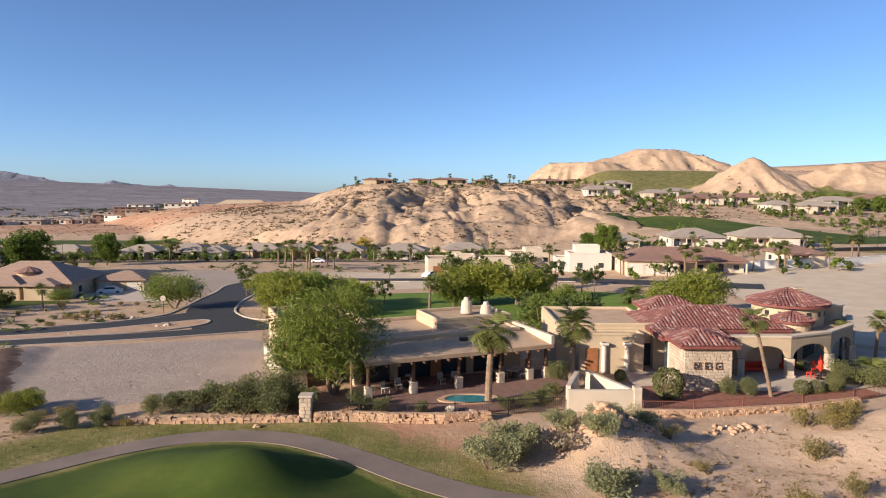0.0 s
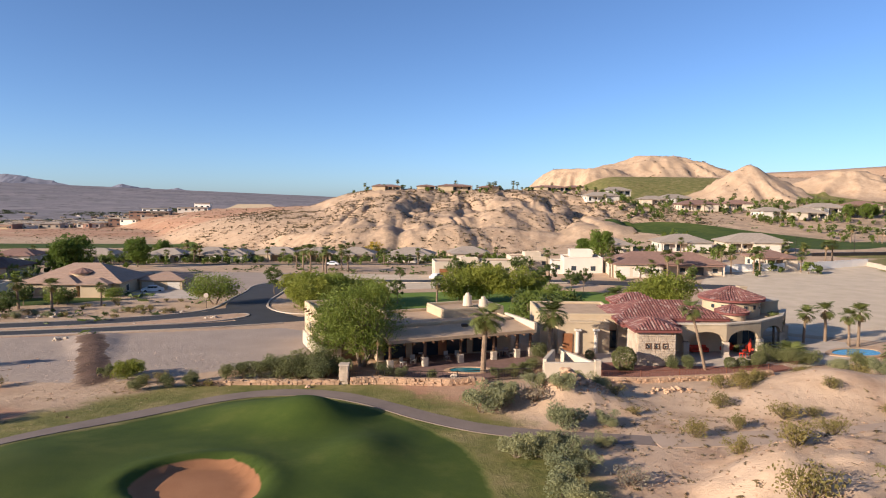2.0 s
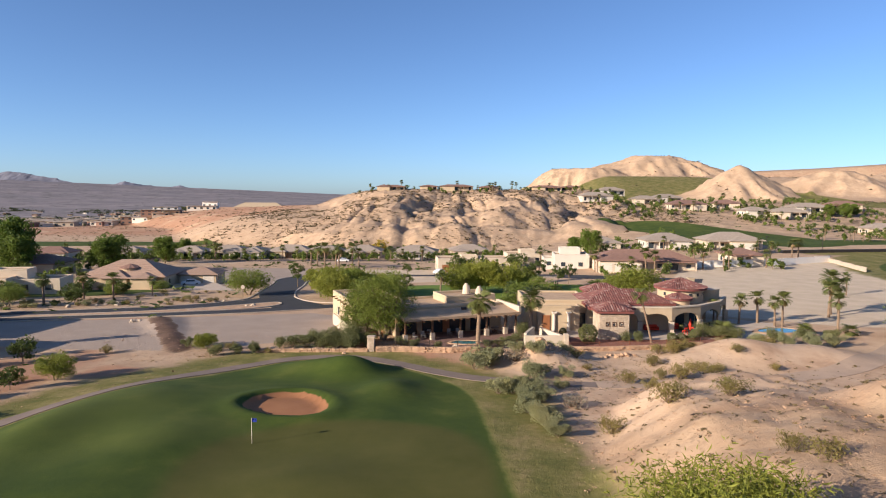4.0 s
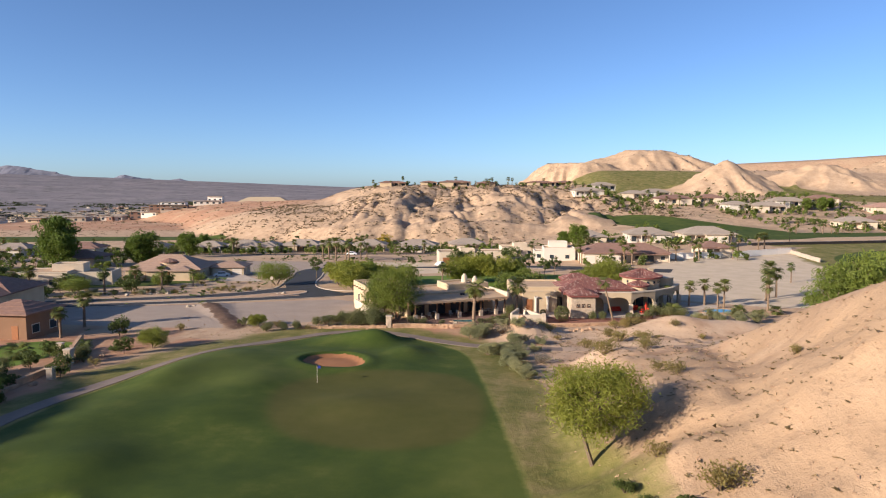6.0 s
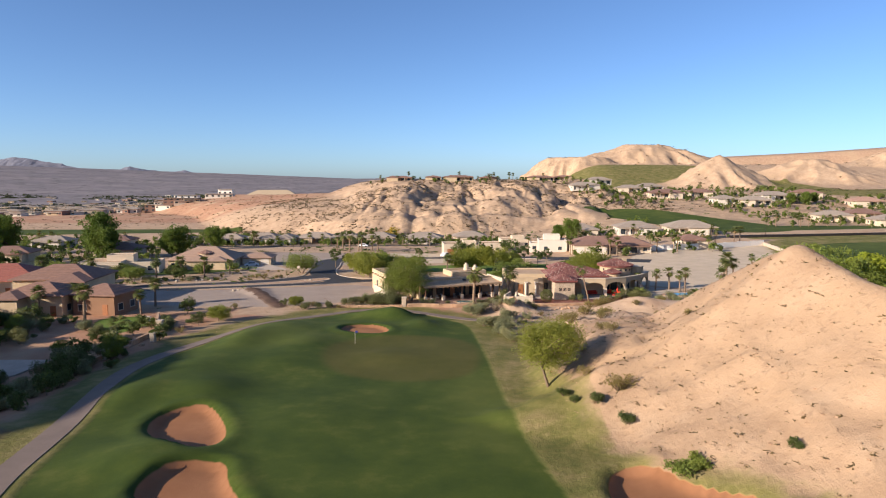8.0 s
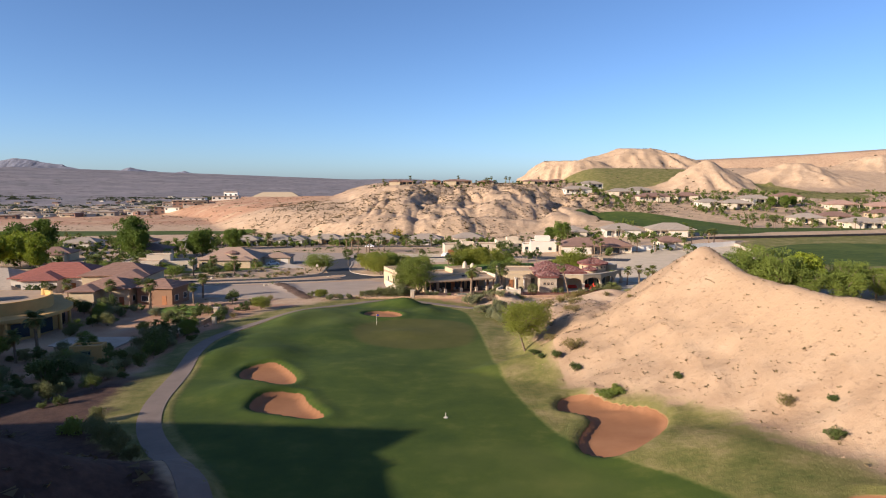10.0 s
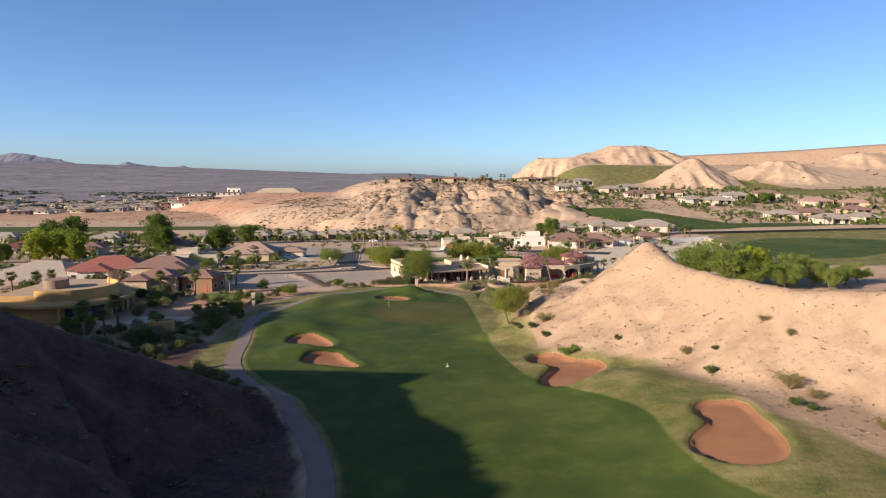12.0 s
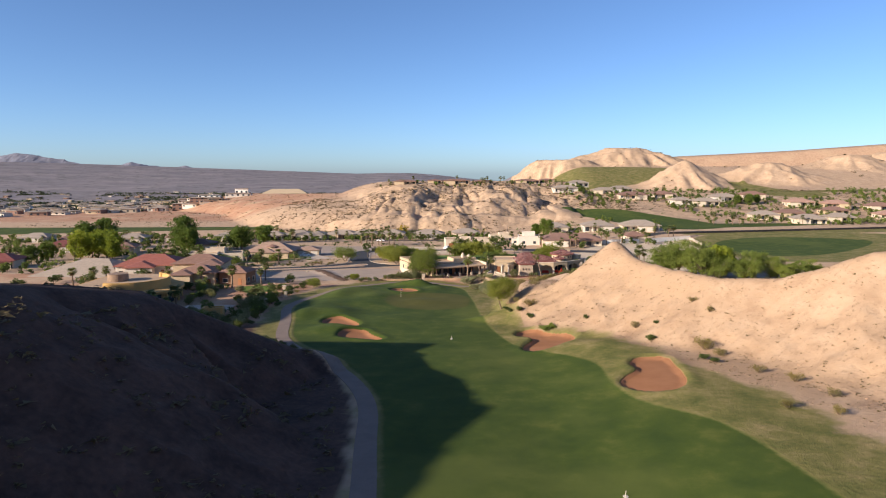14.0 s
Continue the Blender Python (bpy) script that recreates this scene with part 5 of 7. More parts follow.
# ---------------------------------------------------------------- villa with arcade and round tiled tower
def round_villa():
    ob = thing("villa", "tan stucco villa with red tile roofs, round tower and arcade", "house", 28, 60, 0, 0)
    ox, oy = 28, 60

    def w(*pts):
        return [(x - ox, y - oy) for x, y in pts]
    parapet_block("wing_wall", ob, -17, -7.5, 1.2, 10.8, -0.3, 4.3, STUCCO_TAN, rim=0.3)
    parapet_block("low_wing", ob, -15.2, -9.2, -0.6, 1.2, -0.3, 3.7, STUCCO_TAN, rim=0.25)
    # curved parapet over the entry
    arc = [(-9.2 + 4.6 * math.sin(a), -0.9 + 1.9 * math.cos(a)) for a in np.linspace(-1.4, 1.55, 12)]
    bm = prism(bmesh.new(), [(-13.5, 1.4)] + arc + [(-4.4, 1.4)], 2.85, 3.55)
    part("entry_canopy", bm, STUCCO_TAN, ob)
    for x, y in ((-10.8, -0.8), (-6.9, -0.2), (-12.9, -0.7)):
        c = part("column", tube(bmesh.new(), x, y, 0, 2.85, 0.24, 0.22, 14), STUCCO_WHITE, ob)
        part("capital", blocks((x - 0.36, x + 0.36, y - 0.36, y + 0.36, 2.62, 2.85), bevel=0.04), STUCCO_WHITE, c)
    part("front_door", blocks((-14.6, -13.5, -0.72, -0.6, 0, 2.3)), DOOR_WOOD, ob, "tall varnished wooden front door")
    for x in (-10, -8.2):
        window(ob, x, 1.2, 0.3, 2.3, 1.2, frame_mat=DARK_WOOD)
    # middle body with a hip roof of barrel tiles
    part("main_wall", blocks((-8, 4.2, 0.4, 8.2, -0.3, 3.75)), STUCCO_TAN, ob)
    r = part("main_roof", hip_roof(bmesh.new(), -8, 4.2, 0.4, 8.2, 3.95, 1.55, over=0.6), TILE_RED, ob, "mottled red clay tile hip roof")
    x0, x1, y0, y1, hx = -8.6, 4.8, -0.2, 8.8, 4.41
    barrel_tiles(r, "barrel_tiles", ((x0, y0, 3.97), (x1, y0, 3.97), (x1 - hx, 4.3, 5.52), (x0 + hx, 4.3, 5.52)), 38, 10, RED_TILES)
    barrel_tiles(r, "barrel_tiles", ((x0, y1, 3.97), (x0, y0, 3.97), (x0 + hx, 4.3, 5.52), (x0 + hx, 4.31, 5.52)), 26, 10, RED_TILES)
    barrel_tiles(r, "barrel_tiles", ((x1, y0, 3.97), (x1, y1, 3.97), (x1 - hx, 4.31, 5.52), (x1 - hx, 4.3, 5.52)), 26, 10, RED_TILES)
    rear = part("rear_roof", hip_roof(bmesh.new(), -6.6, -1.2, 6.4, 10.6, 4.75, 1.1, over=0.4), TILE_RED, ob)
    part("rear_upper_wall", blocks((-6.5, -1.3, 6.5, 10.5, 3.5, 4.6)), STUCCO_TAN, ob)
    barrel_tiles(rear, "barrel_tiles", ((-7.0, 6.0, 4.77), (-0.8, 6.0, 4.77), (-3.25, 8.5, 5.87), (-4.55, 8.5, 5.87)), 18, 6, RED_TILES)
    barrel_tiles(rear, "barrel_tiles", ((-7.0, 11.0, 4.77), (-7.0, 6.0, 4.77), (-4.55, 8.5, 5.87), (-4.55, 8.51, 5.87)), 14, 6, RED_TILES)
    # lower tiled slope that links the bay with the main roof
    link = part("link_roof", prism(bmesh.new(), [(-8.4, -3.0), (-2.2, -3.0), (1.6, 0.2), (-8.4, 0.2)], 3.5, 3.8), TILE_RED, ob)
    barrel_tiles(link, "barrel_tiles", ((-8.5, -3.2, 3.82), (-2.2, -3.2, 3.82), (1.8, 0.2, 4.1), (-8.5, 0.2, 4.1)), 20, 7, RED_TILES)
    # stone bay
    bay = part("stone_bay", blocks((-7.7, -3.7, -6.6, -2.6, -0.3, 3.75)), STUCCO_PALE, ob, "square bay faced with pale rubble stone")
    stone_faces(bay, -7.7, -3.7, -6.6, -0.1, 3.7, -1, "x", 0.34, 5)
    stone_faces(bay, -6.6, -3.2, -7.7, -0.1, 3.7, -1, "y", 0.36, 6)
    stone_faces(bay, -6.6, -3.2, -3.7, -0.1, 3.7, 1, "y", 0.46, 7)
    br = part("bay_roof", hip_roof(bmesh.new(), -7.7, -3.7, -6.6, -2.2, 3.95, 1.0, over=0.5), TILE_RED, ob)
    barrel_tiles(br, "barrel_tiles", ((-8.2, -7.1, 3.97), (-3.2, -7.1, 3.97), (-5.65, -4.5, 4.93), (-5.75, -4.5, 4.93)), 14, 6, RED_TILES)
    barrel_tiles(br, "barrel_tiles", ((-8.2, -1.7, 3.97), (-8.2, -7.1, 3.97), (-5.7, -4.5, 4.93), (-5.7, -4.3, 4.93)), 14, 6, RED_TILES)
    barrel_tiles(br, "barrel_tiles", ((-3.2, -7.1, 3.97), (-3.2, -1.7, 3.97), (-5.7, -4.3, 4.93), (-5.7, -4.5, 4.93)), 14, 6, RED_TILES)
    for x in (-6.6, -5.7, -4.8):
        window(ob, x, -6.66, 2.0, 2.45, 0.42, frame_mat=DARK_WOOD)
    # arcade
    cols = w((24.4, 57.2), (27.0, 57.6), (31.5, 57.6), (36.3, 59.6), (40.6, 63.2), (43.6, 68.2))
    for i, (a, b) in enumerate(zip(cols[:-1], cols[1:])):
        part("arch_wall", arch_span(bmesh.new(), a, b, 3.75, 1.85, 2.95), STUCCO_TAN, ob)
    for x, y in cols[1:]:
        bm = bmesh.new()
        box(bm, x - 0.33, x + 0.33, y - 0.14, y + 0.5, -0.1, 1.78, bevel=0.04)
        c = part("column", bm, STONE, ob)
        part("column_foot", blocks((x - 0.42, x + 0.42, y - 0.22, y + 0.58, -0.1, 0.3), bevel=0.04), STONE, c)
    deck = cols[:] + w((42, 74), (30, 74), (30, 62))
    part("arcade_roof", prism(bmesh.new(), [(x, y + 0.1) for x, y in deck], 3.42, 3.6), ROOF_GRAVEL, ob)
    trim = bmesh.new()
    for a, b in zip(cols[:-1], cols[1:]):
        arch_span(trim, (a[0], a[1] - 0.08), (b[0], b[1] - 0.08), 3.9, 3.72, 3.72, thick=0.6, n=3)
    part("cornice", trim, STUCCO_PALE, ob)
    inner = w((27, 62.2), (31.5, 62), (36, 64), (39.5, 67.5), (40.5, 73))
    bm = bmesh.new()
    for a, b in zip(inner[:-1], inner[1:]):
        arch_span(bm, a, b, 3.5, 0.0, 0.01, thick=0.3, n=3, side=0.02)
    part("inner_wall", bm, STUCCO_TAN, ob)
    for (ax, ay), (bx, by) in zip(inner[:-2], inner[1:-1]):
        d = Vector((bx - ax, by - ay, 0))
        for k in (0.3, 0.7):
            bm = box(bmesh.new(), -0.85, 0.85, -0.06, 0.02, 0.05, 2.35)
            bm.transform(Matrix.Translation((ax + d.x * k, ay + d.y * k, 0)) @ Matrix.Rotation(math.atan2(d.y, d.x), 4, "Z"))
            part("glass_door", bm, GLASS, ob)
    # round tower, small turret and drum
    tx, ty = 7.6, 6.2
    t = part("tower_wall", tube(bmesh.new(), tx, ty, 3.3, 5.6, 3.35, n=40), STUCCO_TAN, ob)
    cr = part("tower_roof", cone_roof(bmesh.new(), tx, ty, 5.65, 3.9, 1.35, 56), TILE_RED, ob, "round red tile tower roof")
    cone_tiles(cr, tx, ty, 5.67, 3.95, 1.35, 62, 9, RED_TILES)
    for i in range(9):
        a = radians(-150 + i * 22)
        bm = box(bmesh.new(), -0.2, 0.2, -0.05, 0.05, 4.6, 5.05)
        bm.transform(Matrix.Translation((tx + math.cos(a) * 3.36, ty + math.sin(a) * 3.36, 0)) @ Matrix.Rotation(a + math.pi / 2, 4, "Z"))
        part("tower_window", bm, GLASS, t)
    part("turret_wall", tube(bmesh.new(), 6.0, 2.2, 3.3, 4.45, 1.6, n=24), STUCCO_TAN, ob)
    tr = part("turret_roof", cone_roof(bmesh.new(), 6.0, 2.2, 4.5, 1.95, 0.8, 32), TILE_RED, ob)
    cone_tiles(tr, 6.0, 2.2, 4.52, 2.0, 0.8, 30, 5, RED_TILES)
    bm = tube(bmesh.new(), 12.4, 8.2, 3.3, 5.1, 1.9, n=28)
    part("drum_wall", bm, STUCCO_TAN, ob)
    part("drum_rim", tube(bmesh.new(), 12.4, 8.2, 5.1, 5.25, 2.02, n=28), STUCCO_PALE, ob)
    part("chimney", blocks((10.0, 10.9, 9.2, 10.0, 3.4, 6.5), (9.9, 11.0, 9.1, 10.1, 6.5, 6.65), bevel=0.03), STUCCO_TAN, ob)
    part("rear_wall", blocks((3.6, 13, 9.5, 14, -0.3, 3.5)), STUCCO_TAN, ob)
    return ob


round_villa()
# walled court in front of the villa
def court_wall():
    ob = thing("court_wall", "pale stucco court wall with a stepped top beside boulders", "wall", 9.6, 48.4, 0)
    part("wall_panel", blocks((0, 5.4, -0.2, 0.2, -0.4, 1.65), bevel=0.05), STUCCO_PALE, ob)
    part("end_pier", blocks((5.0, 5.6, -0.35, 0.35, -0.4, 1.9), bevel=0.05), STONE, ob)
    bm = box(bmesh.new(), 0, 6.6, -0.2, 0.2, -0.2, 1.5, bevel=0.05)
    bm.transform(Matrix.Translation((5.3, 0.2, 0)) @ Matrix.Rotation(radians(112), 4, "Z"))
    part("wall_panel", bm, STUCCO_PALE, ob)
    bm = box(bmesh.new(), 0, 4.6, -0.2, 0.2, -0.2, 1.9, bevel=0.05)
    bm.transform(Matrix.Translation((0.1, 0.2, 0)) @ Matrix.Rotation(radians(70), 4, "Z"))
    part("wall_panel", bm, STUCCO_PALE, ob)
    return ob


court_wall()


def slab(name, poly, z0, z1, mat, label, category, kind="structure"):
    me = part(name, prism(bmesh.new(), [tuple(p) for p in poly], z0, z1), mat)
    return tagged(me, label, category, kind=kind)


slab("patio", [(-6.2, 46.9), (-2, 47), (3, 47.4), (8.6, 50.4), (11, 55), (11, 60.5), (-5, 56.5)], -0.3, 0.09, PAVER, "dark brown paved patio in front of the adobe house", "patio")
slab("terrace", [(16.2, 48.6), (22, 48.7), (28, 50), (37, 52.8), (47, 58), (50, 66), (44, 70), (26, 63), (17, 60)], -0.3, 0.07, CONCRETE, "pale concrete terrace before the villa", "terrace")
slab("planting_bed", [(15.6, 48.0), (19, 48.0), (23, 48.7), (28, 49.5), (33, 51.1), (36.6, 52.8), (36, 54), (30, 53.2), (25.5, 53.4), (22, 55.4), (16.4, 54.5)], -0.3, 0.11, RED_GRAVEL, "dark red gravel bed behind the rusty fence", "planting bed")
WATER, wt, wb = material("pool_water", 0.06)
wt.links.new(ramp(wt, grain(wt, 1.2, 3), [(0.3, (0.03, 0.15, 0.18)), (0.7, (0.06, 0.24, 0.26))]), wb.inputs["Base Color"])
wb.inputs["Specular IOR Level"].default_value = 0.5
relief(wt, wb, grain(wt, 3.0, 3), 0.15, 0.05)


def pool(x, y, poly, label):
    ob = thing("swimming_pool", label, "pool", x, y, 0.0)
    p = rounded(poly, 2)
    c = p.mean(0)
    part("water", prism(bmesh.new(), [tuple(q) for q in c + (p - c) * 0.9], 0.0, 0.13), WATER, ob)
    bm = bmesh.new()
    outer, inner = c + (p - c) * 1.12, c + (p - c) * 0.89
    lo = [[bm.verts.new((*q, z)) for q in ring] for ring, z in ((outer, -0.1), (outer, 0.19), (inner, 0.19), (inner, -0.1))]
    for i in range(len(p)):
        k = (i + 1) % len(p)
        for a, b in zip(lo[:-1], lo[1:]):
            bm.faces.new((a[i], a[k], b[k], b[i]))
    part("coping", bm, ROCK, ob)
    return ob


pool(1.8, 51, [(-2.2, -0.6), (-1, 1.0), (1.2, 1.1), (2.6, 0.6), (2.4, -1.0), (0, -1.4)], "small turquoise pool with stone coping on the patio")
pool(47.2, 60.2, [(-3.6, -1.2), (-1.4, 1.4), (2.4, 2.4), (4.4, 1.2), (2.8, -1.8), (-1, -2.2)], "bright blue free-form pool beside the villa")
pool(-59, 5.6, [(-3.4, -2), (-1.5, 3.4), (2.6, 4), (3.6, 0), (1.4, -3.6)], "shaded blue pool behind the ochre house")


def picket_fence(line, label, height=1.15, iron=METAL_DARK):
    ob = thing("iron_fence", label, "fence", line[0][0], line[0][1], 0)
    o = Vector((line[0][0], line[0][1], 0))
    for a, b in zip(line[:-1], line[1:]):
        d = Vector((b[0] - a[0], b[1] - a[1], 0))
        turn = Matrix.Rotation(math.atan2(d.y, d.x), 4, "Z")
        g = min(ground(*a), ground(*b))
        at = Matrix.Translation(Vector((a[0], a[1], g)) - o) @ turn
        rails = box(box(bmesh.new(), 0, d.length, -0.02, 0.02, height - 0.05, height), 0, d.length, -0.02, 0.02, 0.12, 0.17)
        rails.transform(at)
        part("rail", rails, iron, ob)
        bm = bmesh.new()
        for k in range(int(d.length / 0.16)):
            box(bm, k * 0.16 - 0.01, k * 0.16 + 0.01, -0.01, 0.01, 0.15, height - 0.03)
        bm.transform(at)
        tagged(part("fence_infill", bm, iron, ob), kind="stuff")
        post = box(bmesh.new(), -0.04, 0.04, -0.04, 0.04, -0.2, height + 0.08)
        post.transform(at)
        part("post", post, iron, ob)
    return ob


picket_fence([(-9.4, 46.4), (-6, 46.6), (-2.5, 46.5), (1, 46.6), (5, 47.4), (9.4, 48.2)], "dark iron fence on the low stone wall")
picket_fence([(15.2, 47.8), (19, 47.7), (23, 48.4), (28, 49.2), (33, 50.8), (37, 52.4)], "rusty iron fence on the villa's stone wall", 1.0, RUST_METAL)


def rubble_wall(line, height, label, seed, depth=0.5):
    """A low wall of piled rust-coloured stones."""
    rng = random.Random(seed)
    ob = thing("stone_wall", label, "wall", line[0][0], line[0][1], 0)
    o = Vector((line[0][0], line[0][1], 0))
    for a, b in zip(line[:-1], line[1:]):
        d = Vector((b[0] - a[0], b[1] - a[1], 0))
        core = box(bmesh.new(), 0, d.length, -depth * 0.3, depth * 0.3, -0.5, height - 0.08)
        core.transform(Matrix.Translation(Vector((*a, min(ground(*a), ground(*b)))) - o) @ Matrix.Rotation(math.atan2(d.y, d.x), 4, "Z"))
        part("wall_core", core, ROCK, ob)
        rows = max(1, int(height / 0.22))
        for row in range(rows):
            u = rng.uniform(0, 0.2)
            while u < d.length:
                wdt = rng.uniform(0.22, 0.5)
                p = Vector((*a, 0)) + d.normalized() * (u + wdt / 2)
                s = new("stone", rng.choice(ROCK_MESHES))
                s.parent = ob
                s.matrix_local = (Matrix.Translation(p - o + Vector((0, -depth * 0.15, ground(p.x, p.y) + 0.1 + row * 0.21 + rng.uniform(-0.03, 0.03)))) @
                                  pose(0, 0, 0, rng.uniform(-9, 9), rng.uniform(-12, 12), math.degrees(math.atan2(d.y, d.x)) + rng.uniform(-7, 7)) @
                                  Matrix.Diagonal((wdt, depth * rng.uniform(0.75, 1.3), 0.25 * rng.uniform(0.75, 1.35), 1)))
                u += wdt * 1.02
    return ob


rubble_wall([(-9.2, 45.9), (-6.4, 46.2), (-3, 45.8), (0, 45.8), (3.4, 46.4)], 0.75, "low wall of rust-coloured boulders under the fence", 4)
rubble_wall([(15.0, 47.3), (19, 47.2), (23, 47.9), (28, 48.7), (33, 50.3)], 0.6, "low rust stone wall below the villa terrace", 6)
rubble_wall([(-24, 45.2), (-18, 45.6), (-13, 45.8), (-10.2, 45.9)], 0.45, "row of low rust stones below the hedge", 9)
def rubble_pile(cx, cy, rx, ry, count, label, seed):
    rng = random.Random(seed)
    ob = thing("rubble_pile", label, "rubble", cx, cy, 0)
    for i in range(count):
        a, r = rng.uniform(0, 2 * math.pi), math.sqrt(rng.random())
        x, y = math.cos(a) * r * rx, math.sin(a) * r * ry
        k = rng.uniform(0.12, 0.5) * (1.2 - 0.5 * r)
        s = new("stone", rng.choice(ROCK_MESHES))
        s.parent = ob
        s.matrix_local = pose(x, y, ground(cx + x, cy + y) + k * 0.15, rng.uniform(-25, 25), rng.uniform(-25, 25), rng.uniform(0, 360)) @ Matrix.Diagonal((k, k * rng.uniform(0.6, 1), k * rng.uniform(0.5, 0.8), 1))
    return ob


rubble_pile(10.6, 41.2, 3.6, 2.6, 150, "low pile of rust-coloured broken rock on desert soil", 21)
rubble_pile(21, 44.2, 3.2, 1.0, 26, "loose flat pale stones below the terrace wall", 22)
for x, y, label in ((-9.8, 46.2, "square stone gate pier at the fence corner"), (-45.8, 21.0, "square stone gate pier beside the cart path")):
    ob = thing("gate_pier", label, "pier", x, y)
    part("shaft", blocks((-0.4, 0.4, -0.4, 0.4, -0.3, 1.75), bevel=0.05), STONE, ob)
    part("cap", blocks((-0.5, 0.5, -0.5, 0.5, 1.75, 1.92), bevel=0.05), CONCRETE, ob)
    stone_faces(ob, -0.4, 0.4, -0.4, 0, 1.7, -1, "x", 0.4, 8)
    stone_faces(ob, -0.4, 0.4, -0.4, 0, 1.7, -1, "y", 0.4, 9)

# ---------------------------------------------------------------- other houses
home = tract_house(-76, 121, 19, 14, 4, STUCCO_TAN, TILE_TAN, 2.8, 3.3, 0, (5.4, 5, 2.6), "tan stucco house with a brown tile hip roof and lantern")
part("wing_wall", blocks((-3.5, 2.0, -9.2, -6.9, -0.8, 2.7)), STUCCO_TAN, home)
part("wing_roof", hip_roof(bmesh.new(), -3.5, 2.0, -9.2, 0, 3.0, 1.3), TILE_TAN, home)
part("lantern_wall", tube(bmesh.new(), 0.6, -3.4, 3.6, 4.75, 2.0, n=20), STUCCO_TAN, home)
part("lantern_roof", cone_roof(bmesh.new(), 0.6, -3.4, 4.75, 2.4, 0.9, 24), TILE_BROWN, home)
tract_house(-62.2, 128, 9, 8, 4, STUCCO_TAN, TILE_TAN, 2.5, 1.3, 2, None, "tan garage wing with a low brown roof")
adobe_house(-95, 102, 12, [(-8, 3, -5, 5, 3.8), (3, 12, -2, 6, 3.3), (-3, 3, -6, -5, 3.2), (-2, 5, 0, 5, 5.2)], "pale adobe house with stepped flat roofs", STUCCO_PALE)
tract_house(-64.6, 40.5, 8, 7.2, -6, plain("brown_stucco", (0.25, 0.14, 0.085), 0.9, vary=0.12), TILE_BROWN, 3.7, 1.5, 0, None, "small brown casita with a tile hip roof")
tract_house(-80, 54, 15, 11, 6, STUCCO_TAN, TILE_BROWN, 4.8, 2.3, 0, (4, 7, 4), "large brown tile-roofed house beside a lawn")
tract_house(-75.5, 39.5, 11, 9, 4, STUCCO_TAN, TILE_BROWN, 3.8, 1.8, 0, (-3, 5, 3), "tan house wing with a brown tile roof")
tract_house(-99.5, 63, 20, 14, 10, STUCCO_WHITE, TILE_CLAY, 3.4, 2.9, 0, (-2, 8, 4), "white house with a red clay tile roof")
tract_house(-119, 64, 32, 24, -8, STUCCO_TAN, TILE_GREY, 3.0, 5.0, 0, None, "large low house with a plain grey-tan hip roof", z=-3.6, far=True)


def ochre_villa():
    ob = thing("ochre_villa", "ochre stucco villa with curved terraces and flat roofs", "house", -82, 11, None, 0)
    n = 30
    arc = [(11 * math.cos(a), 11 * math.sin(a)) for a in np.linspace(-2.0, 1.0, n)]
    part("main_wall", prism(bmesh.new(), [(-14, 14), (-14, -11)] + arc + [(2, 15)], -0.5, 3.0), STUCCO_OCHRE, ob)
    ring = [(12.6 * math.cos(a), 12.6 * math.sin(a)) for a in np.linspace(-2.0, 1.0, n)]
    part("eave_band", prism(bmesh.new(), [(-15, 15), (-15, -12.5)] + ring + [(3, 16)], 3.0, 3.55), STUCCO_OCHRE, ob)
    up = [(9 * math.cos(a), 1 + 9 * math.sin(a)) for a in np.linspace(-1.9, 1.1, n)]
    part("upper_wall", prism(bmesh.new(), [(-11, 14), (-11, -8)] + up + [(2, 14)], 3.55, 4.7), STUCCO_OCHRE, ob)
    inn = [(8.6 * math.cos(a), 1 + 8.6 * math.sin(a)) for a in np.linspace(-1.9, 1.1, n)]
    part("roof_deck", prism(bmesh.new(), [(-10.6, 13.6), (-10.6, -7.6)] + inn + [(2, 13.6)], 4.7, 4.72), ROOF_GRAVEL, ob)
    bm = bmesh.new()
    rings = [[bm.verts.new((x, y, z)) for x, y in line] for line, z in ((up, 4.7), (up, 5.7), (inn, 5.7), (inn, 4.72))]
    for lo, hi in zip(rings[:-1], rings[1:]):
        for i in range(n - 1):
            bm.faces.new((lo[i], lo[i + 1], hi[i + 1], hi[i]))
    part("curved_parapet", bm, STUCCO_OCHRE, ob)
    part("tower", tube(bmesh.new(), -4, 2, 4.5, 6.6, 2.5, 2.4, 28), plain("brown_tower_stone", (0.27, 0.185, 0.13), 0.9, vary=0.25, scale=4, bump=0.5), ob)
    part("chimney", tube(bmesh.new(), 4, 9, 4.5, 5.9, 0.7, 0.55, 14), STUCCO_OCHRE, ob)
    for i in range(5):
        a = radians(-70 + i * 24)
        c = part("column", tube(bmesh.new(), 11.9 * math.cos(a), 11.9 * math.sin(a), -0.4, 3.0, 0.3, n=12), STUCCO_OCHRE, ob)
        bm = box(bmesh.new(), -1.4, 1.4, -0.06, 0.06, 0.1, 2.5)
        a += radians(12)
        bm.transform(Matrix.Translation((11 * math.cos(a), 11 * math.sin(a), 0)) @ Matrix.Rotation(a + math.pi / 2, 4, "Z"))
        part("glass_door", bm, GLASS, ob)
    return ob


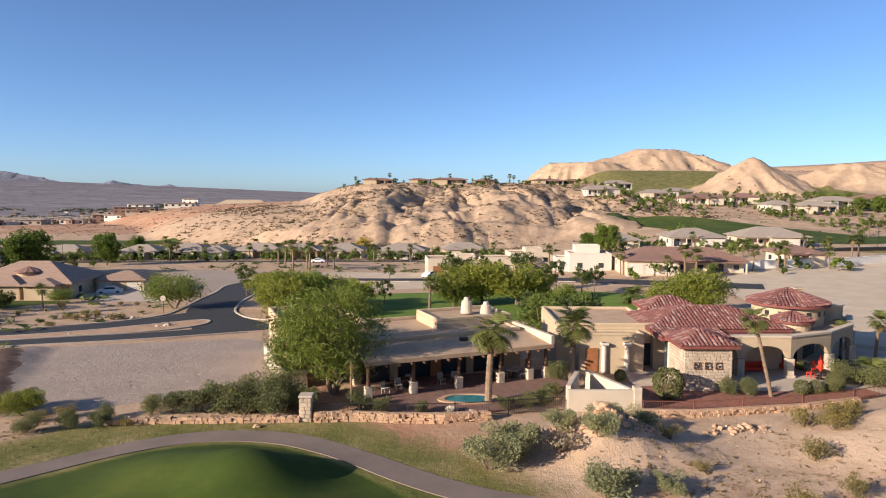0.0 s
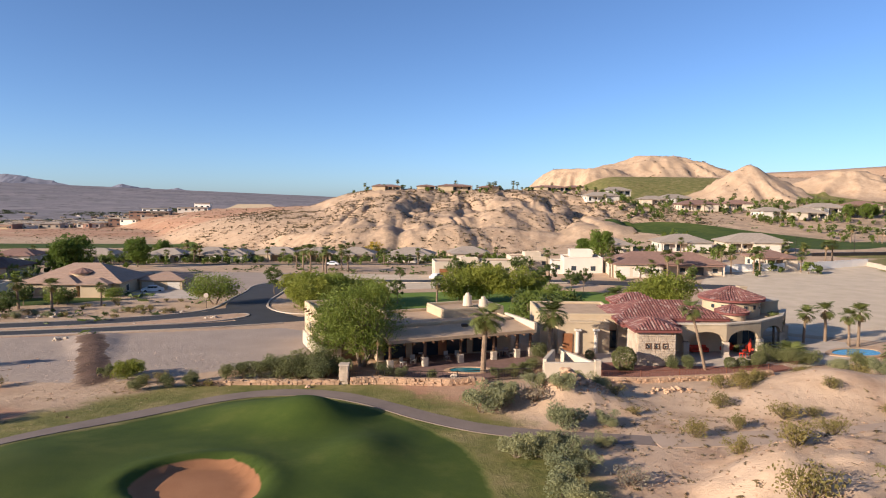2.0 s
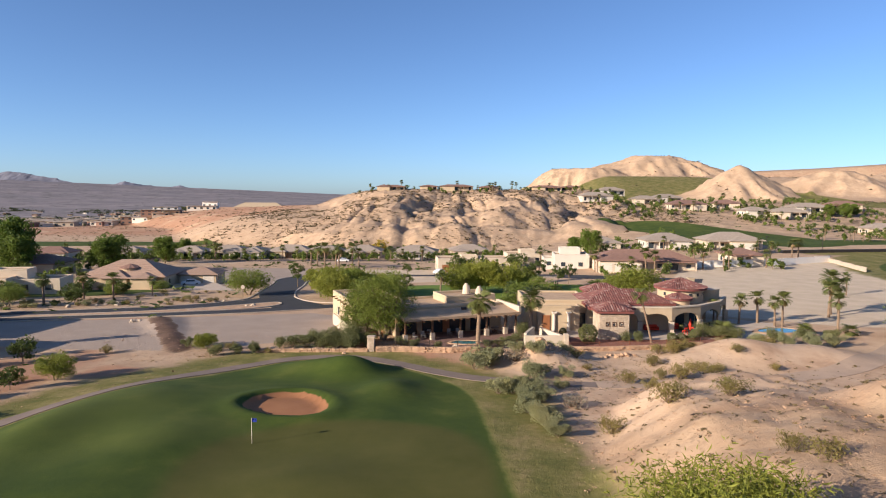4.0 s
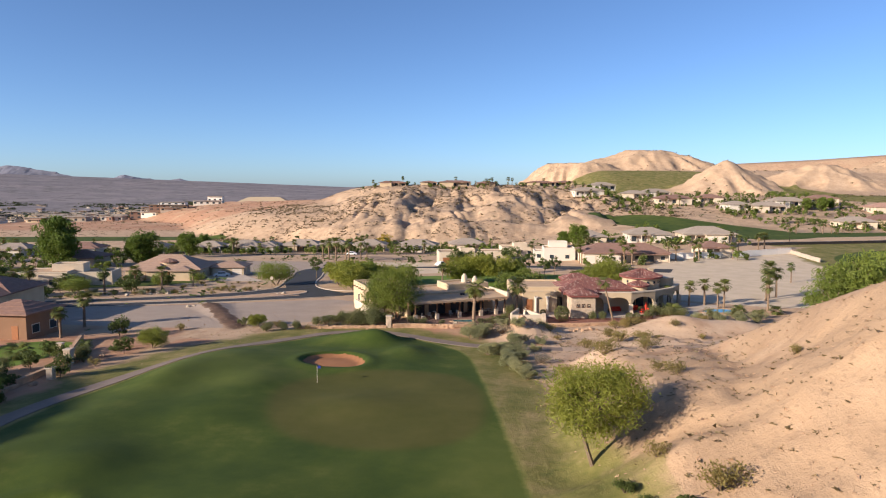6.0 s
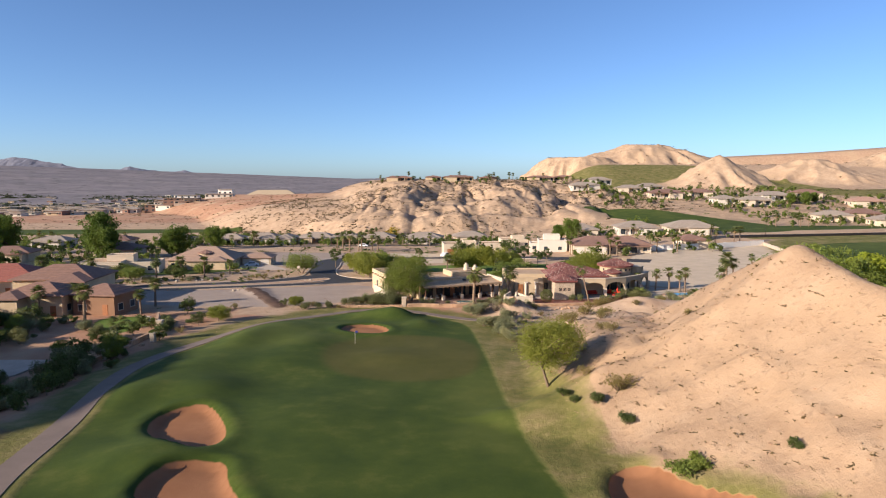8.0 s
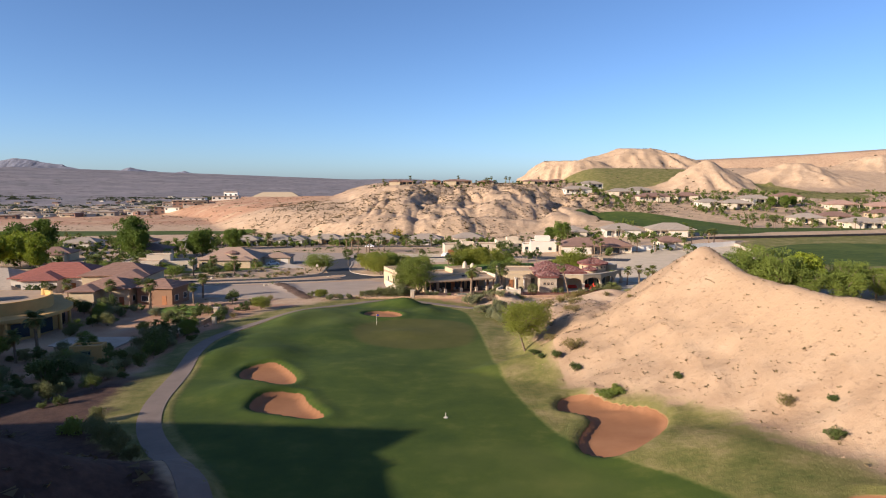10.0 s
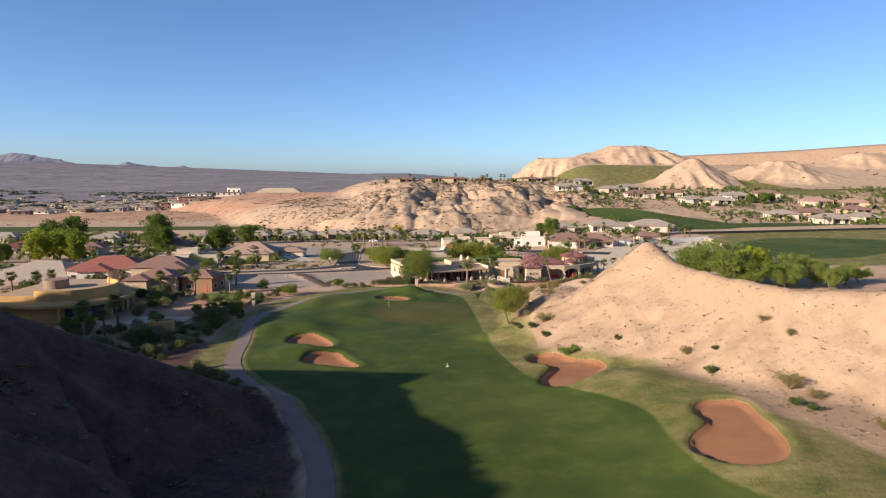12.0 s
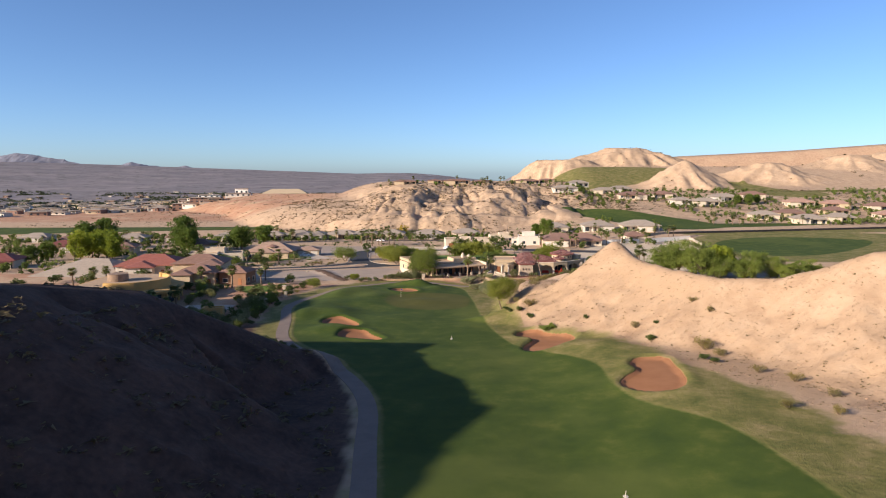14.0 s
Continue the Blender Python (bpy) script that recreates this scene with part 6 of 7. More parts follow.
ochre_villa()
slab("terrace", [(-66, 1), (-59, -2), (-54.6, 0), (-54, 10), (-60, 14), (-66, 12)], -0.6, 0.35, CONCRETE, "pale terrace round the shaded pool", "terrace")
adobe_house(-54.5, -7.6, 10, [(-2.2, 2.2, -1.2, 1.2, 2.3)], "small ochre pool house with a flat roof", STUCCO_OCHRE)

FAR_HOUSES = []
FAR_A = "white stucco house with a grey tile roof"
FAR_B = "tan stucco house with a low brown roof"
for x, y, wdt, dep, turn, wall, roof, g, wing, lab in (
        (-104, 226, 13, 10, 2, STUCCO_WHITE, TILE_GREY, 0, None, FAR_A), (-90, 232, 15, 11, 0, STUCCO_WHITE, TILE_GREY, 0, (3, 6, 3), FAR_A),
        (-79, 230, 9, 12, 0, STUCCO_WHITE, TILE_GREY, 1, (0, 7.5, 3), "white gabled garage end of a grey-roofed house"),
        (-66, 238, 17, 11, -4, STUCCO_TAN, TILE_GREY, 0, None, FAR_B), (-52, 238, 14, 11, 3, STUCCO_TAN, TILE_GREY, 0, None, FAR_B),
        (-36, 240, 14, 11, 0, STUCCO_PALE, TILE_GREY, 0, (-3, 6, 3), FAR_B), (-14, 236, 17, 12, -2, STUCCO_WHITE, TILE_GREY, 2, (3, 8, 4), "pinkish house with white garage doors"),
        (8, 240, 15, 11, 2, STUCCO_PALE, TILE_GREY, 0, None, FAR_B), (54, 149, 26, 12, -6, STUCCO_PALE, TILE_BROWN, 3, (-7, 11, 3), "pale house with a brown roof and garage doors"),
        (84.5, 156, 8.5, 8, 4, STUCCO_PALE, TILE_BROWN, 0, None, "small pale garage with a brown hip roof"), (58, 218, 13, 11, -3, STUCCO_PALE, TILE_GREY, 0, None, FAR_A),
        (79, 206, 16, 12, -3, STUCCO_WHITE, TILE_GREY, 2, (4, 7, 3), "white house with a grey tile roof and garage"), (100, 200, 19, 13, -5, STUCCO_PALE, TILE_GREY, 2, (2, 8, 3), "large pale house with a grey hip roof"),
        (-128, 222, 14, 10, 4, STUCCO_WHITE, TILE_GREY, 0, None, FAR_A), (-152, 214, 14, 10, 6, STUCCO_WHITE, TILE_BROWN, 0, None, FAR_A),
        (-176, 206, 15, 10, 5, STUCCO_WHITE, TILE_GREY, 0, None, FAR_A), (-206, 204, 14, 10, 8, STUCCO_WHITE, TILE_BROWN, 0, None, FAR_A),
        (-234, 214, 15, 10, 3, STUCCO_WHITE, TILE_GREY, 0, None, FAR_A), (-150, 140, 14, 10, 12, STUCCO_PALE, TILE_BROWN, 0, None, FAR_B),
        (-180, 150, 15, 11, 8, STUCCO_WHITE, TILE_RED, 0, None, "white house with a red tile roof"), (-164, 82, 13, 10, 10, STUCCO_PALE, TILE_RED, 0, None, "pale house with a red tile roof"),
        (-122, 158, 15, 11, 6, STUCCO_PALE, TILE_BROWN, 0, None, FAR_B), (-210, 130, 15, 11, 6, STUCCO_WHITE, TILE_RED, 0, None, "white house with a red tile roof")):
    tract_house(x, y, wdt, dep, turn, wall, roof, 2.9, None, g, wing, lab, far=True)
    FAR_HOUSES.append((x, y, wdt, dep))
MODERN = "white modern house with stacked flat-roofed blocks"
adobe_house(4, 167, 6, [(-8, -2, -5, 5, 4.2), (-2, 6, -3, 6, 3.4), (6, 15, -1, 7, 4.0), (0, 5, 2, 6, 4.6)], "pale adobe house with a wooden garage door", STUCCO_PALE, garage=(-5.5, 1.6))
adobe_house(25, 186, 4, [(-6, 6, -4, 5, 3.6), (-1, 4, 0, 5, 4.6)], "pale flat-roofed house behind the park", STUCCO_PALE)
adobe_house(36, 160, -4, [(-5, 5, -5, 5, 4.4), (-8, -5, -3, 4, 3.2), (5, 9, -2, 5, 3.6), (-3, 3, 0, 5, 6.0)], MODERN, STUCCO_WHITE)

# houses above the upper golf course and on the mesa
for x, y, wdt, dep, turn, wall, roof in (
        (90, 372, 19, 11, 6, STUCCO_WHITE, TILE_GREY), (104, 392, 16, 10, 0, STUCCO_WHITE, TILE_GREY), (122, 378, 15, 10, -4, STUCCO_PALE, TILE_GREY),
        (138, 386, 17, 11, 0, STUCCO_WHITE, TILE_GREY), (136, 344, 20, 11, -3, STUCCO_PALE, TILE_BROWN), (160, 348, 14, 10, -5, STUCCO_PALE, TILE_BROWN), (164, 320, 13, 10, 0, STUCCO_WHITE, TILE_GREY),
        (180, 316, 17, 11, -8, STUCCO_PALE, TILE_GREY), (200, 334, 19, 11, -4, STUCCO_WHITE, TILE_GREY), (196, 262, 16, 11, -8, STUCCO_PALE, TILE_GREY), (216, 270, 15, 11, -8, STUCCO_TAN, TILE_BROWN),
        (212, 240, 17, 12, -10, STUCCO_PALE, TILE_GREY), (236, 250, 15, 11, -12, STUCCO_PALE, TILE_GREY), (244, 312, 17, 11, -8, STUCCO_PALE, TILE_PINK), (266, 306, 16, 11, -10, STUCCO_TAN, TILE_PINK),
        (290, 296, 16, 11, -12, STUCCO_PALE, TILE_BROWN), (250, 280, 15, 11, -8, STUCCO_TAN, TILE_BROWN), (276, 262, 17, 12, -12, STUCCO_PALE, TILE_PINK), (312, 280, 16, 11, -14, STUCCO_TAN, TILE_BROWN),
        (300, 246, 16, 11, -14, STUCCO_PALE, TILE_BROWN), (330, 262, 16, 11, -14, STUCCO_PALE, TILE_PINK), (226, 344, 16, 11, -6, STUCCO_PALE, TILE_BROWN), (340, 320, 16, 11, -14, STUCCO_PALE, TILE_GREY)):
    tract_house(x, y, wdt, dep, turn, wall, roof, 2.9, None, 0, None, "hillside house with pale walls and a tiled roof", far=True)
    FAR_HOUSES.append((x, y, wdt, dep))
for x, y, wdt, turn in ((-38, 392, 22, 0), (4, 396, 26, 2), (26, 400, 16, -2), (64, 402, 24, -3), (82, 412, 16, -4), (-14, 402, 14, 0)):
    tract_house(x, y, wdt * 0.8, 11, turn, STUCCO_TAN, TILE_BROWN, 2.6, 1.1, 0, None, "low mesa-top house with a dark hip roof", z=ground(x, y) - 0.7, far=True)


def town_block(x, y, wdt, dep, h, wall, label, storeys=1, turn=8):
    ob = thing("town_building", label, "building", x, y, None, turn)
    part("wall", blocks((-wdt / 2, wdt / 2, -dep / 2, dep / 2, -2, h)), wall, ob)
    part("roof", blocks((-wdt / 2 - 0.3, wdt / 2 + 0.3, -dep / 2 - 1.4, dep / 2 + 0.3, h, h + 0.35)), TILE_GREY, ob)
    for s in range(storeys):
        for u in np.linspace(-wdt / 2 + 2.2, wdt / 2 - 2.2, max(2, int(wdt / 5.5))):
            z0 = h * s / storeys + 1.0
            bm = box(bmesh.new(), u - 1.2, u + 1.2, -dep / 2 - 0.06, -dep / 2 + 0.05, z0, z0 + h / storeys * 0.45)
            part("window", bm, GLASS, ob)
    return ob


town_block(-366, 580, 26, 12, 4, STUCCO_WHITE, "long white town building with a flat roof")
town_block(-334, 590, 20, 12, 4, STUCCO_WHITE, "white town building with a flat roof")
BRICK_BROWN = plain("brown_brick", (0.20, 0.115, 0.085), 0.9, vary=0.15)
town_block(-312, 602, 17, 14, 7, BRICK_BROWN, "two-storey brown town building", 2)
town_block(-281, 598, 34, 16, 5.5, BRICK_BROWN, "wide two-storey brown town building with a white roof", 2)
town_block(-286, 622, 24, 12, 7, WHITE_PAINT, "white flat-roofed hall behind brown offices", 2)
town_block(-262, 655, 30, 14, 4, STUCCO_WHITE, "white flat-roofed town hall")
town_block(-284, 738, 17, 12, 7, WHITE_PAINT, "plain white cube-shaped building on the rise", 1)
# a tan hip-roofed house shape stands in for an earth heap
tract_house(-226, 742, 60, 24, 6, STUCCO_TAN, STUCCO_TAN, 4, 6, 0, None, "wide tan earth heap with sloping ends on the rise, built as a house", far=True)
town_block(-180, 760, 16, 12, 7, plain("red_brick", (0.36, 0.12, 0.08)), "small red building at the end of the rise", 1)
TOWN = np.random.default_rng(5)
for i in range(300):
    far = TOWN.uniform(640, 1150) if i % 3 else TOWN.uniform(640, 1900)
    x = -far * TOWN.uniform(0.34, 0.78)
    y = math.sqrt(far * far - x * x)
    if terrain(x, y) < 4:
        town_block(x, y, TOWN.uniform(7, 18), TOWN.uniform(8, 14), TOWN.uniform(2.6, 4.2), (STUCCO_WHITE, STUCCO_TAN, TILE_GREY, TILE_BROWN, STUCCO_PALE)[i % 5], "distant pale town building on the valley floor", 1, TOWN.uniform(-20, 20))

# wall and piers along the cart path below the brown house
garden_wall([(-45.6, 21.6), (-49.6, 28), (-53, 36.5)], 0.9, 0.35, ROCK, "low rust-coloured garden wall by the lawn")
garden_wall([(-45.6, 20.4), (-46, 12), (-47.4, 4)], 0.7, 0.35, ROCK, "low rust-coloured wall along the cart path")
for x, y in ((-43.8, 14.2), (-46.6, 6.4), (-50.8, 27.6)):
    ob = thing("gate_pier", "short stone pier beside the cart path", "pier", x, y)
    part("shaft", blocks((-0.35, 0.35, -0.35, 0.35, -0.3, 1.2), bevel=0.05), STONE, ob)
    part("cap", blocks((-0.43, 0.43, -0.43, 0.43, 1.2, 1.34), bevel=0.04), CONCRETE, ob)


# ---------------------------------------------------------------- trees and palms
for x, y, s in ((-9.0, 52.6, 1.25), (-12.2, 55.4, 0.9)):
    plant("mesquite", x, y, s)
plant("fairway_tree", 9.3, -12.7, 1.06)
for x, y, s in ((-23, 97, 1.35), (-17, 100, 1.1), (2, 104, 1.3), (7, 106, 1.45), (12, 105, 1.35), (16, 108, 1.1), (36, 90, 1.3), (33, 92, 1.1), (-22, 91, 1.2), (-27, 103, 1.2), (-14, 108, 0.9), (18, 70, 0.75)):
    plant("lime_tree", x, y, s)
for x, y, s in ((-11.7, 145, 0.9), (-9.2, 104, 1.0), (19, 122, 1.25), (22, 124, 1.2), (24.6, 113, 1.2), (28, 118, 1.2), (-36, 119, 1.3), (-33, 122, 1.0), (13, 152, 1.0), (46, 130, 0.9), (10, 150, 1.2)):
    plant("street_tree", x, y, s)
for x, y, s in ((-148.6, 106, 1.1), (-150.7, 118, 1.15), (-138, 110, 1.05), (-143, 115, 1.2), (81, 50, 1.0), (83.5, 53, 0.85)):
    plant("lime_cottonwood", x, y, s)
for x, y, s in ((-126, 152, 1.45), (-122.5, 148, 1.15), (-101, 158, 1.15), (-104, 160, 0.95), (-101.5, 196, 0.95), (-161, 105, 0.7), (-166, 102, 0.6), (-170, 166, 1.3), (-177, 160, 1.2), (-109, 232, 0.8),
                (50, 196, 0.85), (45, 200, 0.6), (204, 318, 0.7), (212, 316, 0.7), (220, 322, 0.6), (262, 222, 0.8), (270, 226, 0.7)):
    plant("cottonwood", x, y, s)
plant("spreading_tree", -42.6, 102.5, 1.1)
for x, y, s in ((-92, 80, 0.8), (-80, 82, 0.75), (-104, 84, 0.9), (-106, 92, 0.9), (-70, 100, 0.6), (-64, 108, 0.5), (-88, 93, 0.7)):
    plant("spreading_tree", x, y, s)
for x, y, s in ((-76, 86, 0.9), (-100, 78, 1.0), (-73, 94, 0.8), (-94, 88, 0.9), (-58, 46, 0.8), (-57, 38, 0.7)):
    plant("palm", x, y, s)
for x, y, s in ((-92, 76, 0.9), (-80, 70, 0.9), (-76, 100, 0.9), (14, 75, 1.2), (17, 79, 1.2), (12, 80, 1.1), (2, 158, 1.2), (6, 156, 1.0), (20, 166, 1.1), (-70, 27, 0.8), (-66, 44, 0.7), (-86, 27, 0.8), (-112, 74, 1.1)):
    plant("garden_tree", x, y, s)
for x, y, s in ((-40.3, 31, 0.6), (-31, 47, 0.4)):
    plant("lime_tree", x, y, s)
for x, y, s in ((70, 50, 2.0), (75, 55, 2.05), (66, 52, 1.8), (73, 45, 1.9), (78, 43, 1.4), (88, 47, 1.5), (92, 50, 1.4), (95, 45, 1.3), (99, 50, 1.1), (104, 47, 1.1), (110, 50, 1.0), (86, 41, 1.3), (62, 51, 1.2), (97, 41, 1.0), (-20, 96, 1.2), (12, 76, 1.0), (16, 80, 1.0)):
    plant("olive_tree", x, y, s)
plant("yellow_tree", -31, 258, 1.2)
plant("palm", 11.0, 54.0, 1.0)
plant("palm", 3.7, 50.2, 1.0)
lean = plant("tall_palm", 26.6, 51.7, 0.92, z=-0.1)
lean.matrix_world = pose(26.9, 51.7, -0.1, 0, -13, 0) @ Matrix.Diagonal((0.95, 0.95, 0.92, 1))
plant("tall_palm", -7.0, 49.4, 0.5)
for x, y, s in ((44.4, 65.3, 0.8), (47.8, 66.5, 0.85), (50.4, 64, 0.8), (57, 61, 0.85), (40, 64, 0.7), (49.3, 64.1, 0.7), (62, 72, 1.0), (64, 75, 1.2), (66, 76, 1.0), (80, 97, 0.7),
                (-1.9, 99.7, 0.8), (-19, 104, 0.8), (39.9, 144, 1.0), (52, 138, 1.1), (54, 137, 1.0), (67, 144, 1.1), (69, 143, 1.0), (76, 143, 1.1), (75, 144, 0.9), (90, 158, 0.9), (96, 161, 0.9), (104, 164, 1.0), (107, 166, 1.0),
                (-45, 186, 1.2), (-41, 178, 1.3), (-38, 182, 1.1), (-36, 176, 1.2), (-33, 186, 1.2), (-30, 180, 1.0), (-48, 190, 1.2), (-84, 60, 0.8), (-66, 92, 0.9), (-62, 100, 0.7)):
    plant("far_palm", x, y, s)
for x, y, s in ((-64.9, -14.5, 0.95), (-66.3, -12.1, 0.95), (-63.9, -4.8, 1.0), (-63.5, -10.4, 0.7), (-63, 30.5, 0.9), (-73, 34, 0.8), (-70, 40, 0.8), (-87, 62, 0.9), (-84, 58, 0.9), (-105, 36, 0.8), (-102, 37, 0.8), (-110, 34, 0.8)):
    plant("palm", x, y, s)
for x, y, s in ((38, 56.5, 0.9), (-54, 24, 0.8), (-52.1, -30, 0.8), (-48, 28, 0.55), (31, 104, 1.1), (57, 58, 0.7), (50, 57, 0.7)):
    plant("low_palm", x, y, s)
GROVE = []
ROWS_RNG = np.random.default_rng(8)
for x0, x1, y0, y1, n in ((-120, 20, 214, 226, 95), (-118, 16, 243, 262, 80), (-240, -120, 190, 250, 60), (-230, -110, 90, 180, 40), (40, 110, 168, 182, 12), (40, 118, 212, 226, 18), (96, 170, 322, 372, 30), (150, 330, 236, 330, 60), (-62, 96, 380, 394, 46), (-50, 90, 396, 412, 30), (150, 330, 226, 262, 55), (180, 340, 296, 316, 50), (18, 60, 176, 210, 14)):
    for i in range(n):
        x, y = ROWS_RNG.uniform(x0, x1), ROWS_RNG.uniform(y0, y1)
        if ROWS_RNG.random() < 0.22:
            plant("far_palm", x, y, ROWS_RNG.uniform(0.55, 1.05))
        else:
            GROVE.append((x, y, ROWS_RNG.uniform(0.5, 1.1) * (0.75 if y > 375 else 1)))
for i in range(70):
    x, y = ROWS_RNG.uniform(-125, -45), ROWS_RNG.uniform(18, 116)
    clear = min(math.hypot((x - hx) / rx, (y - hy) / ry) for hx, hy, rx, ry in ((-62, 40.5, 7, 6), (-80, 54, 11, 9), (-75.5, 39, 8, 8), (-99.5, 63, 14, 11), (-56, 28, 7, 10), (-119, 64, 19, 15), (-95, 102, 12, 9), (-76, 121, 13, 11), (-82, 11, 17, 17)))
    if clear > 1 and inside(np.array(x), np.array(y), LOT_LEFT) < -1 and not 57 + 0.27 * (x + 80) < y < 80 + 0.27 * (x + 80) and not (x > -60 and y > 84):
        kind = ("garden_tree", "far_palm", "garden_tree", "lime_tree")[i % 4]
        plant(kind, x, y, ROWS_RNG.uniform(0.5, 0.95) * (0.6 if kind == "lime_tree" else 1))

for hx, hy, w, d in FAR_HOUSES:
    plant("far_palm", hx + ROWS_RNG.uniform(-w * 0.7, w * 0.7), hy - d / 2 - ROWS_RNG.uniform(2.5, 7), ROWS_RNG.uniform(0.55, 0.95))
    for i in range(7):
        u, v = ROWS_RNG.uniform(-w * 0.9, w * 0.9), -d / 2 - ROWS_RNG.uniform(2.0, 11)
        GROVE.append((hx + u, hy + v, ROWS_RNG.uniform(0.3, 0.85)))
for i in range(1500):
    x, y = ROWS_RNG.uniform(90, 380), ROWS_RNG.uniform(225, 400)
    if all(inside(np.array(x), np.array(y), g) < -2 for g in GREENS + DRY_GREENS) and float(fbm(np.array(x / 16), np.array(y / 16), 2, 66)) > 0.46:
        GROVE.append((x, y, ROWS_RNG.uniform(0.35, 1.15)))
for i in range(800):
    x, y = ROWS_RNG.uniform(-270, -100), ROWS_RNG.uniform(60, 262)
    if float(fbm(np.array(x / 18), np.array(y / 18), 2, 67)) > 0.45:
        GROVE.append((x, y, ROWS_RNG.uniform(0.4, 1.1)))
grove("garden_trees", "mixed dark garden trees between distant houses", GROVE[::2], LEAF_DARK, 41)
grove("olive_trees", "mixed olive green trees and tall bushes between distant houses", GROVE[1::2], LEAF_GREEN, 43)
for i in range(56):
    x, y = ROWS_RNG.uniform(-74, -44), ROWS_RNG.uniform(-36, 26)
    if math.hypot(x + 82, y - 11) > 15 and math.hypot((x + 60) / 6, (y - 6) / 8) > 1 and math.hypot((x + 56) / 6, (y - 28) / 10) > 1 and x < -45 + 0.1 * abs(y):
        kind = ("garden_tree", "hedge_bush", "olive_tree", "sage")[i % 4]
        plant(kind, x, y, ROWS_RNG.uniform(0.35, 0.6) if i % 2 == 0 else ROWS_RNG.uniform(0.6, 1.1))

# ---------------------------------------------------------------- shrubs
for x, y, s in ((-12.5, 46.9, 1.0), (-14.5, 47.3, 1.0), (-16.5, 47.4, 0.95), (-18.4, 47.8, 0.9), (-20, 47.6, 0.8), (-13.6, 48.8, 1.1), (-15.8, 49.4, 1.0), (-12, 49.6, 1.1), (-21.6, 47.3, 0.65), (-10.8, 48.2, 0.9), (-17.4, 49.2, 0.8),
                (-24, 44.6, 0.5), (-26, 44.2, 0.55), (-28.5, 43.4, 0.6), (-31.8, 48.5, 0.7), (-33.4, 47.4, 0.6), (-24.4, 46.2, 0.45), (35.6, 55.6, 0.9), (37.4, 54.8, 0.9), (39, 54.5, 0.8), (44, 53, 0.8), (48, 53.5, 0.9), (52, 54, 0.8),
                (23.6, 52.6, 0.6), (25.2, 52.2, 0.65), (32.5, 53.2, 0.55), (34, 60, 0.5), (-4.5, 47.8, 0.55), (-6, 48.4, 0.6), (-1.5, 47.6, 0.45), (6.5, 48.8, 0.6), (8, 49.6, 0.6), (9, 52, 0.6), (10.4, 57, 0.8), (5, 48.6, 0.5)):
    plant("hedge_bush", x, y, s)
plant("clipped", 18.3, 51.4, 1.0)
for x, y, s in ((33.6, 54.2, 0.62), (29.9, 52.7, 0.5), (31.2, 52.9, 0.45), (22.2, 54.0, 0.3), (24.6, 55.4, 0.3), (16, 57, 0.4)):
    plant("clipped", x, y, s)
for x, y, s in ((2.8, 37.4, 1.3), (4.5, 39.2, 1.25), (8.9, 33.4, 1.2), (9.6, 38.6, 0.9), (7.6, 40.8, 0.9), (12.6, 44.2, 0.8), (14.2, 44.0, 0.7), (11.4, 45.2, 0.8), (4.6, 26.8, 0.9), (6, 27.0, 1.0), (7.4, 26.8, 0.9), (8.6, 27.2, 0.8),
                (7.4, 23.6, 0.9), (8.6, 24.4, 0.75), (6.6, 20.4, 0.9), (7.4, 18.4, 0.85), (7.8, 16.2, 0.8), (8.2, 14.2, 0.7), (11, 29.2, 0.6), (12.4, 33.8, 0.7), (44, 50, 1.0), (47, 49, 1.1), (50, 50, 1.0), (41, 52, 0.9)):
    plant("sage", x, y, s)
plant("dead_bush", 7.4, 38.6, 1.1)
plant("dead_bush", 10.8, 22.4, 1.0)
plant("dead_bush", 13.2, -9.6, 0.6)
for x, y, s in ((18.0, 31.4, 1.05), (27.2, 43.5, 1.25), (26.2, 42.2, 1.0), (25.4, 44.2, 1.2), (28.4, 44.6, 1.1), (18.8, 26.0, 0.95), (22.2, 33.8, 0.85), (19.8, 21.2, 1.2), (23.6, 24.0, 1.0), (16.2, 13.2, 1.4), (12.2, 14.0, 1.2), (20.5, 12.8, 1.3),
                (23.0, 38.4, 1.0), (26.8, 35.6, 1.2), (29.4, 36.2, 0.8), (14.8, 41.0, 0.8), (33, 40, 0.9), (36, 37, 0.7), (31, 30, 0.7), (15.2, 36.8, 0.6), (30, 46, 0.8), (34, 46.5, 1.0), (40, 47, 1.0),
                (14.0, -21.5, 1.3), (11.9, -17.6, 0.8), (24.4, -9, 0.6), (17.4, -4.5, 0.9), (16.6, -2.6, 0.8), (28.3, -45.3, 0.85), (34.4, -58.3, 1.5), (35.6, -61, 0.9), (37.7, -51.8, 0.7), (36.2, -48.3, 0.7), (36.6, -70, 0.8), (39, -74, 0.9), (33, -84, 0.9), (37, -86, 0.8), (40, -80, 0.7),
                (-27.5, 46.4, 0.8), (-29, 45.4, 0.7), (-22.4, 44.8, 0.6), (-42, 44, 0.8), (-45, 40, 0.7), (-43, 30, 0.6)):
    plant("creosote", x, y, s)
for x, y, s in ((11.9, -22.5, 0.95), (13.8, -25.4, 0.95), (22.5, -34.9, 0.7), (28.8, -51.5, 1.0), (30.9, -47.5, 0.6), (9.6, -19.2, 0.8), (10.2, -20.8, 0.7), (32.4, -63.2, 0.9), (33.2, -64.8, 0.8), (-41, -24, 0.8), (-43.5, -20, 0.9)):
    plant("dark_bush", x, y, s)
plant("grass", 15.6, -33.6, 1.0)
plant("grass", 16.6, -33.2, 0.8)
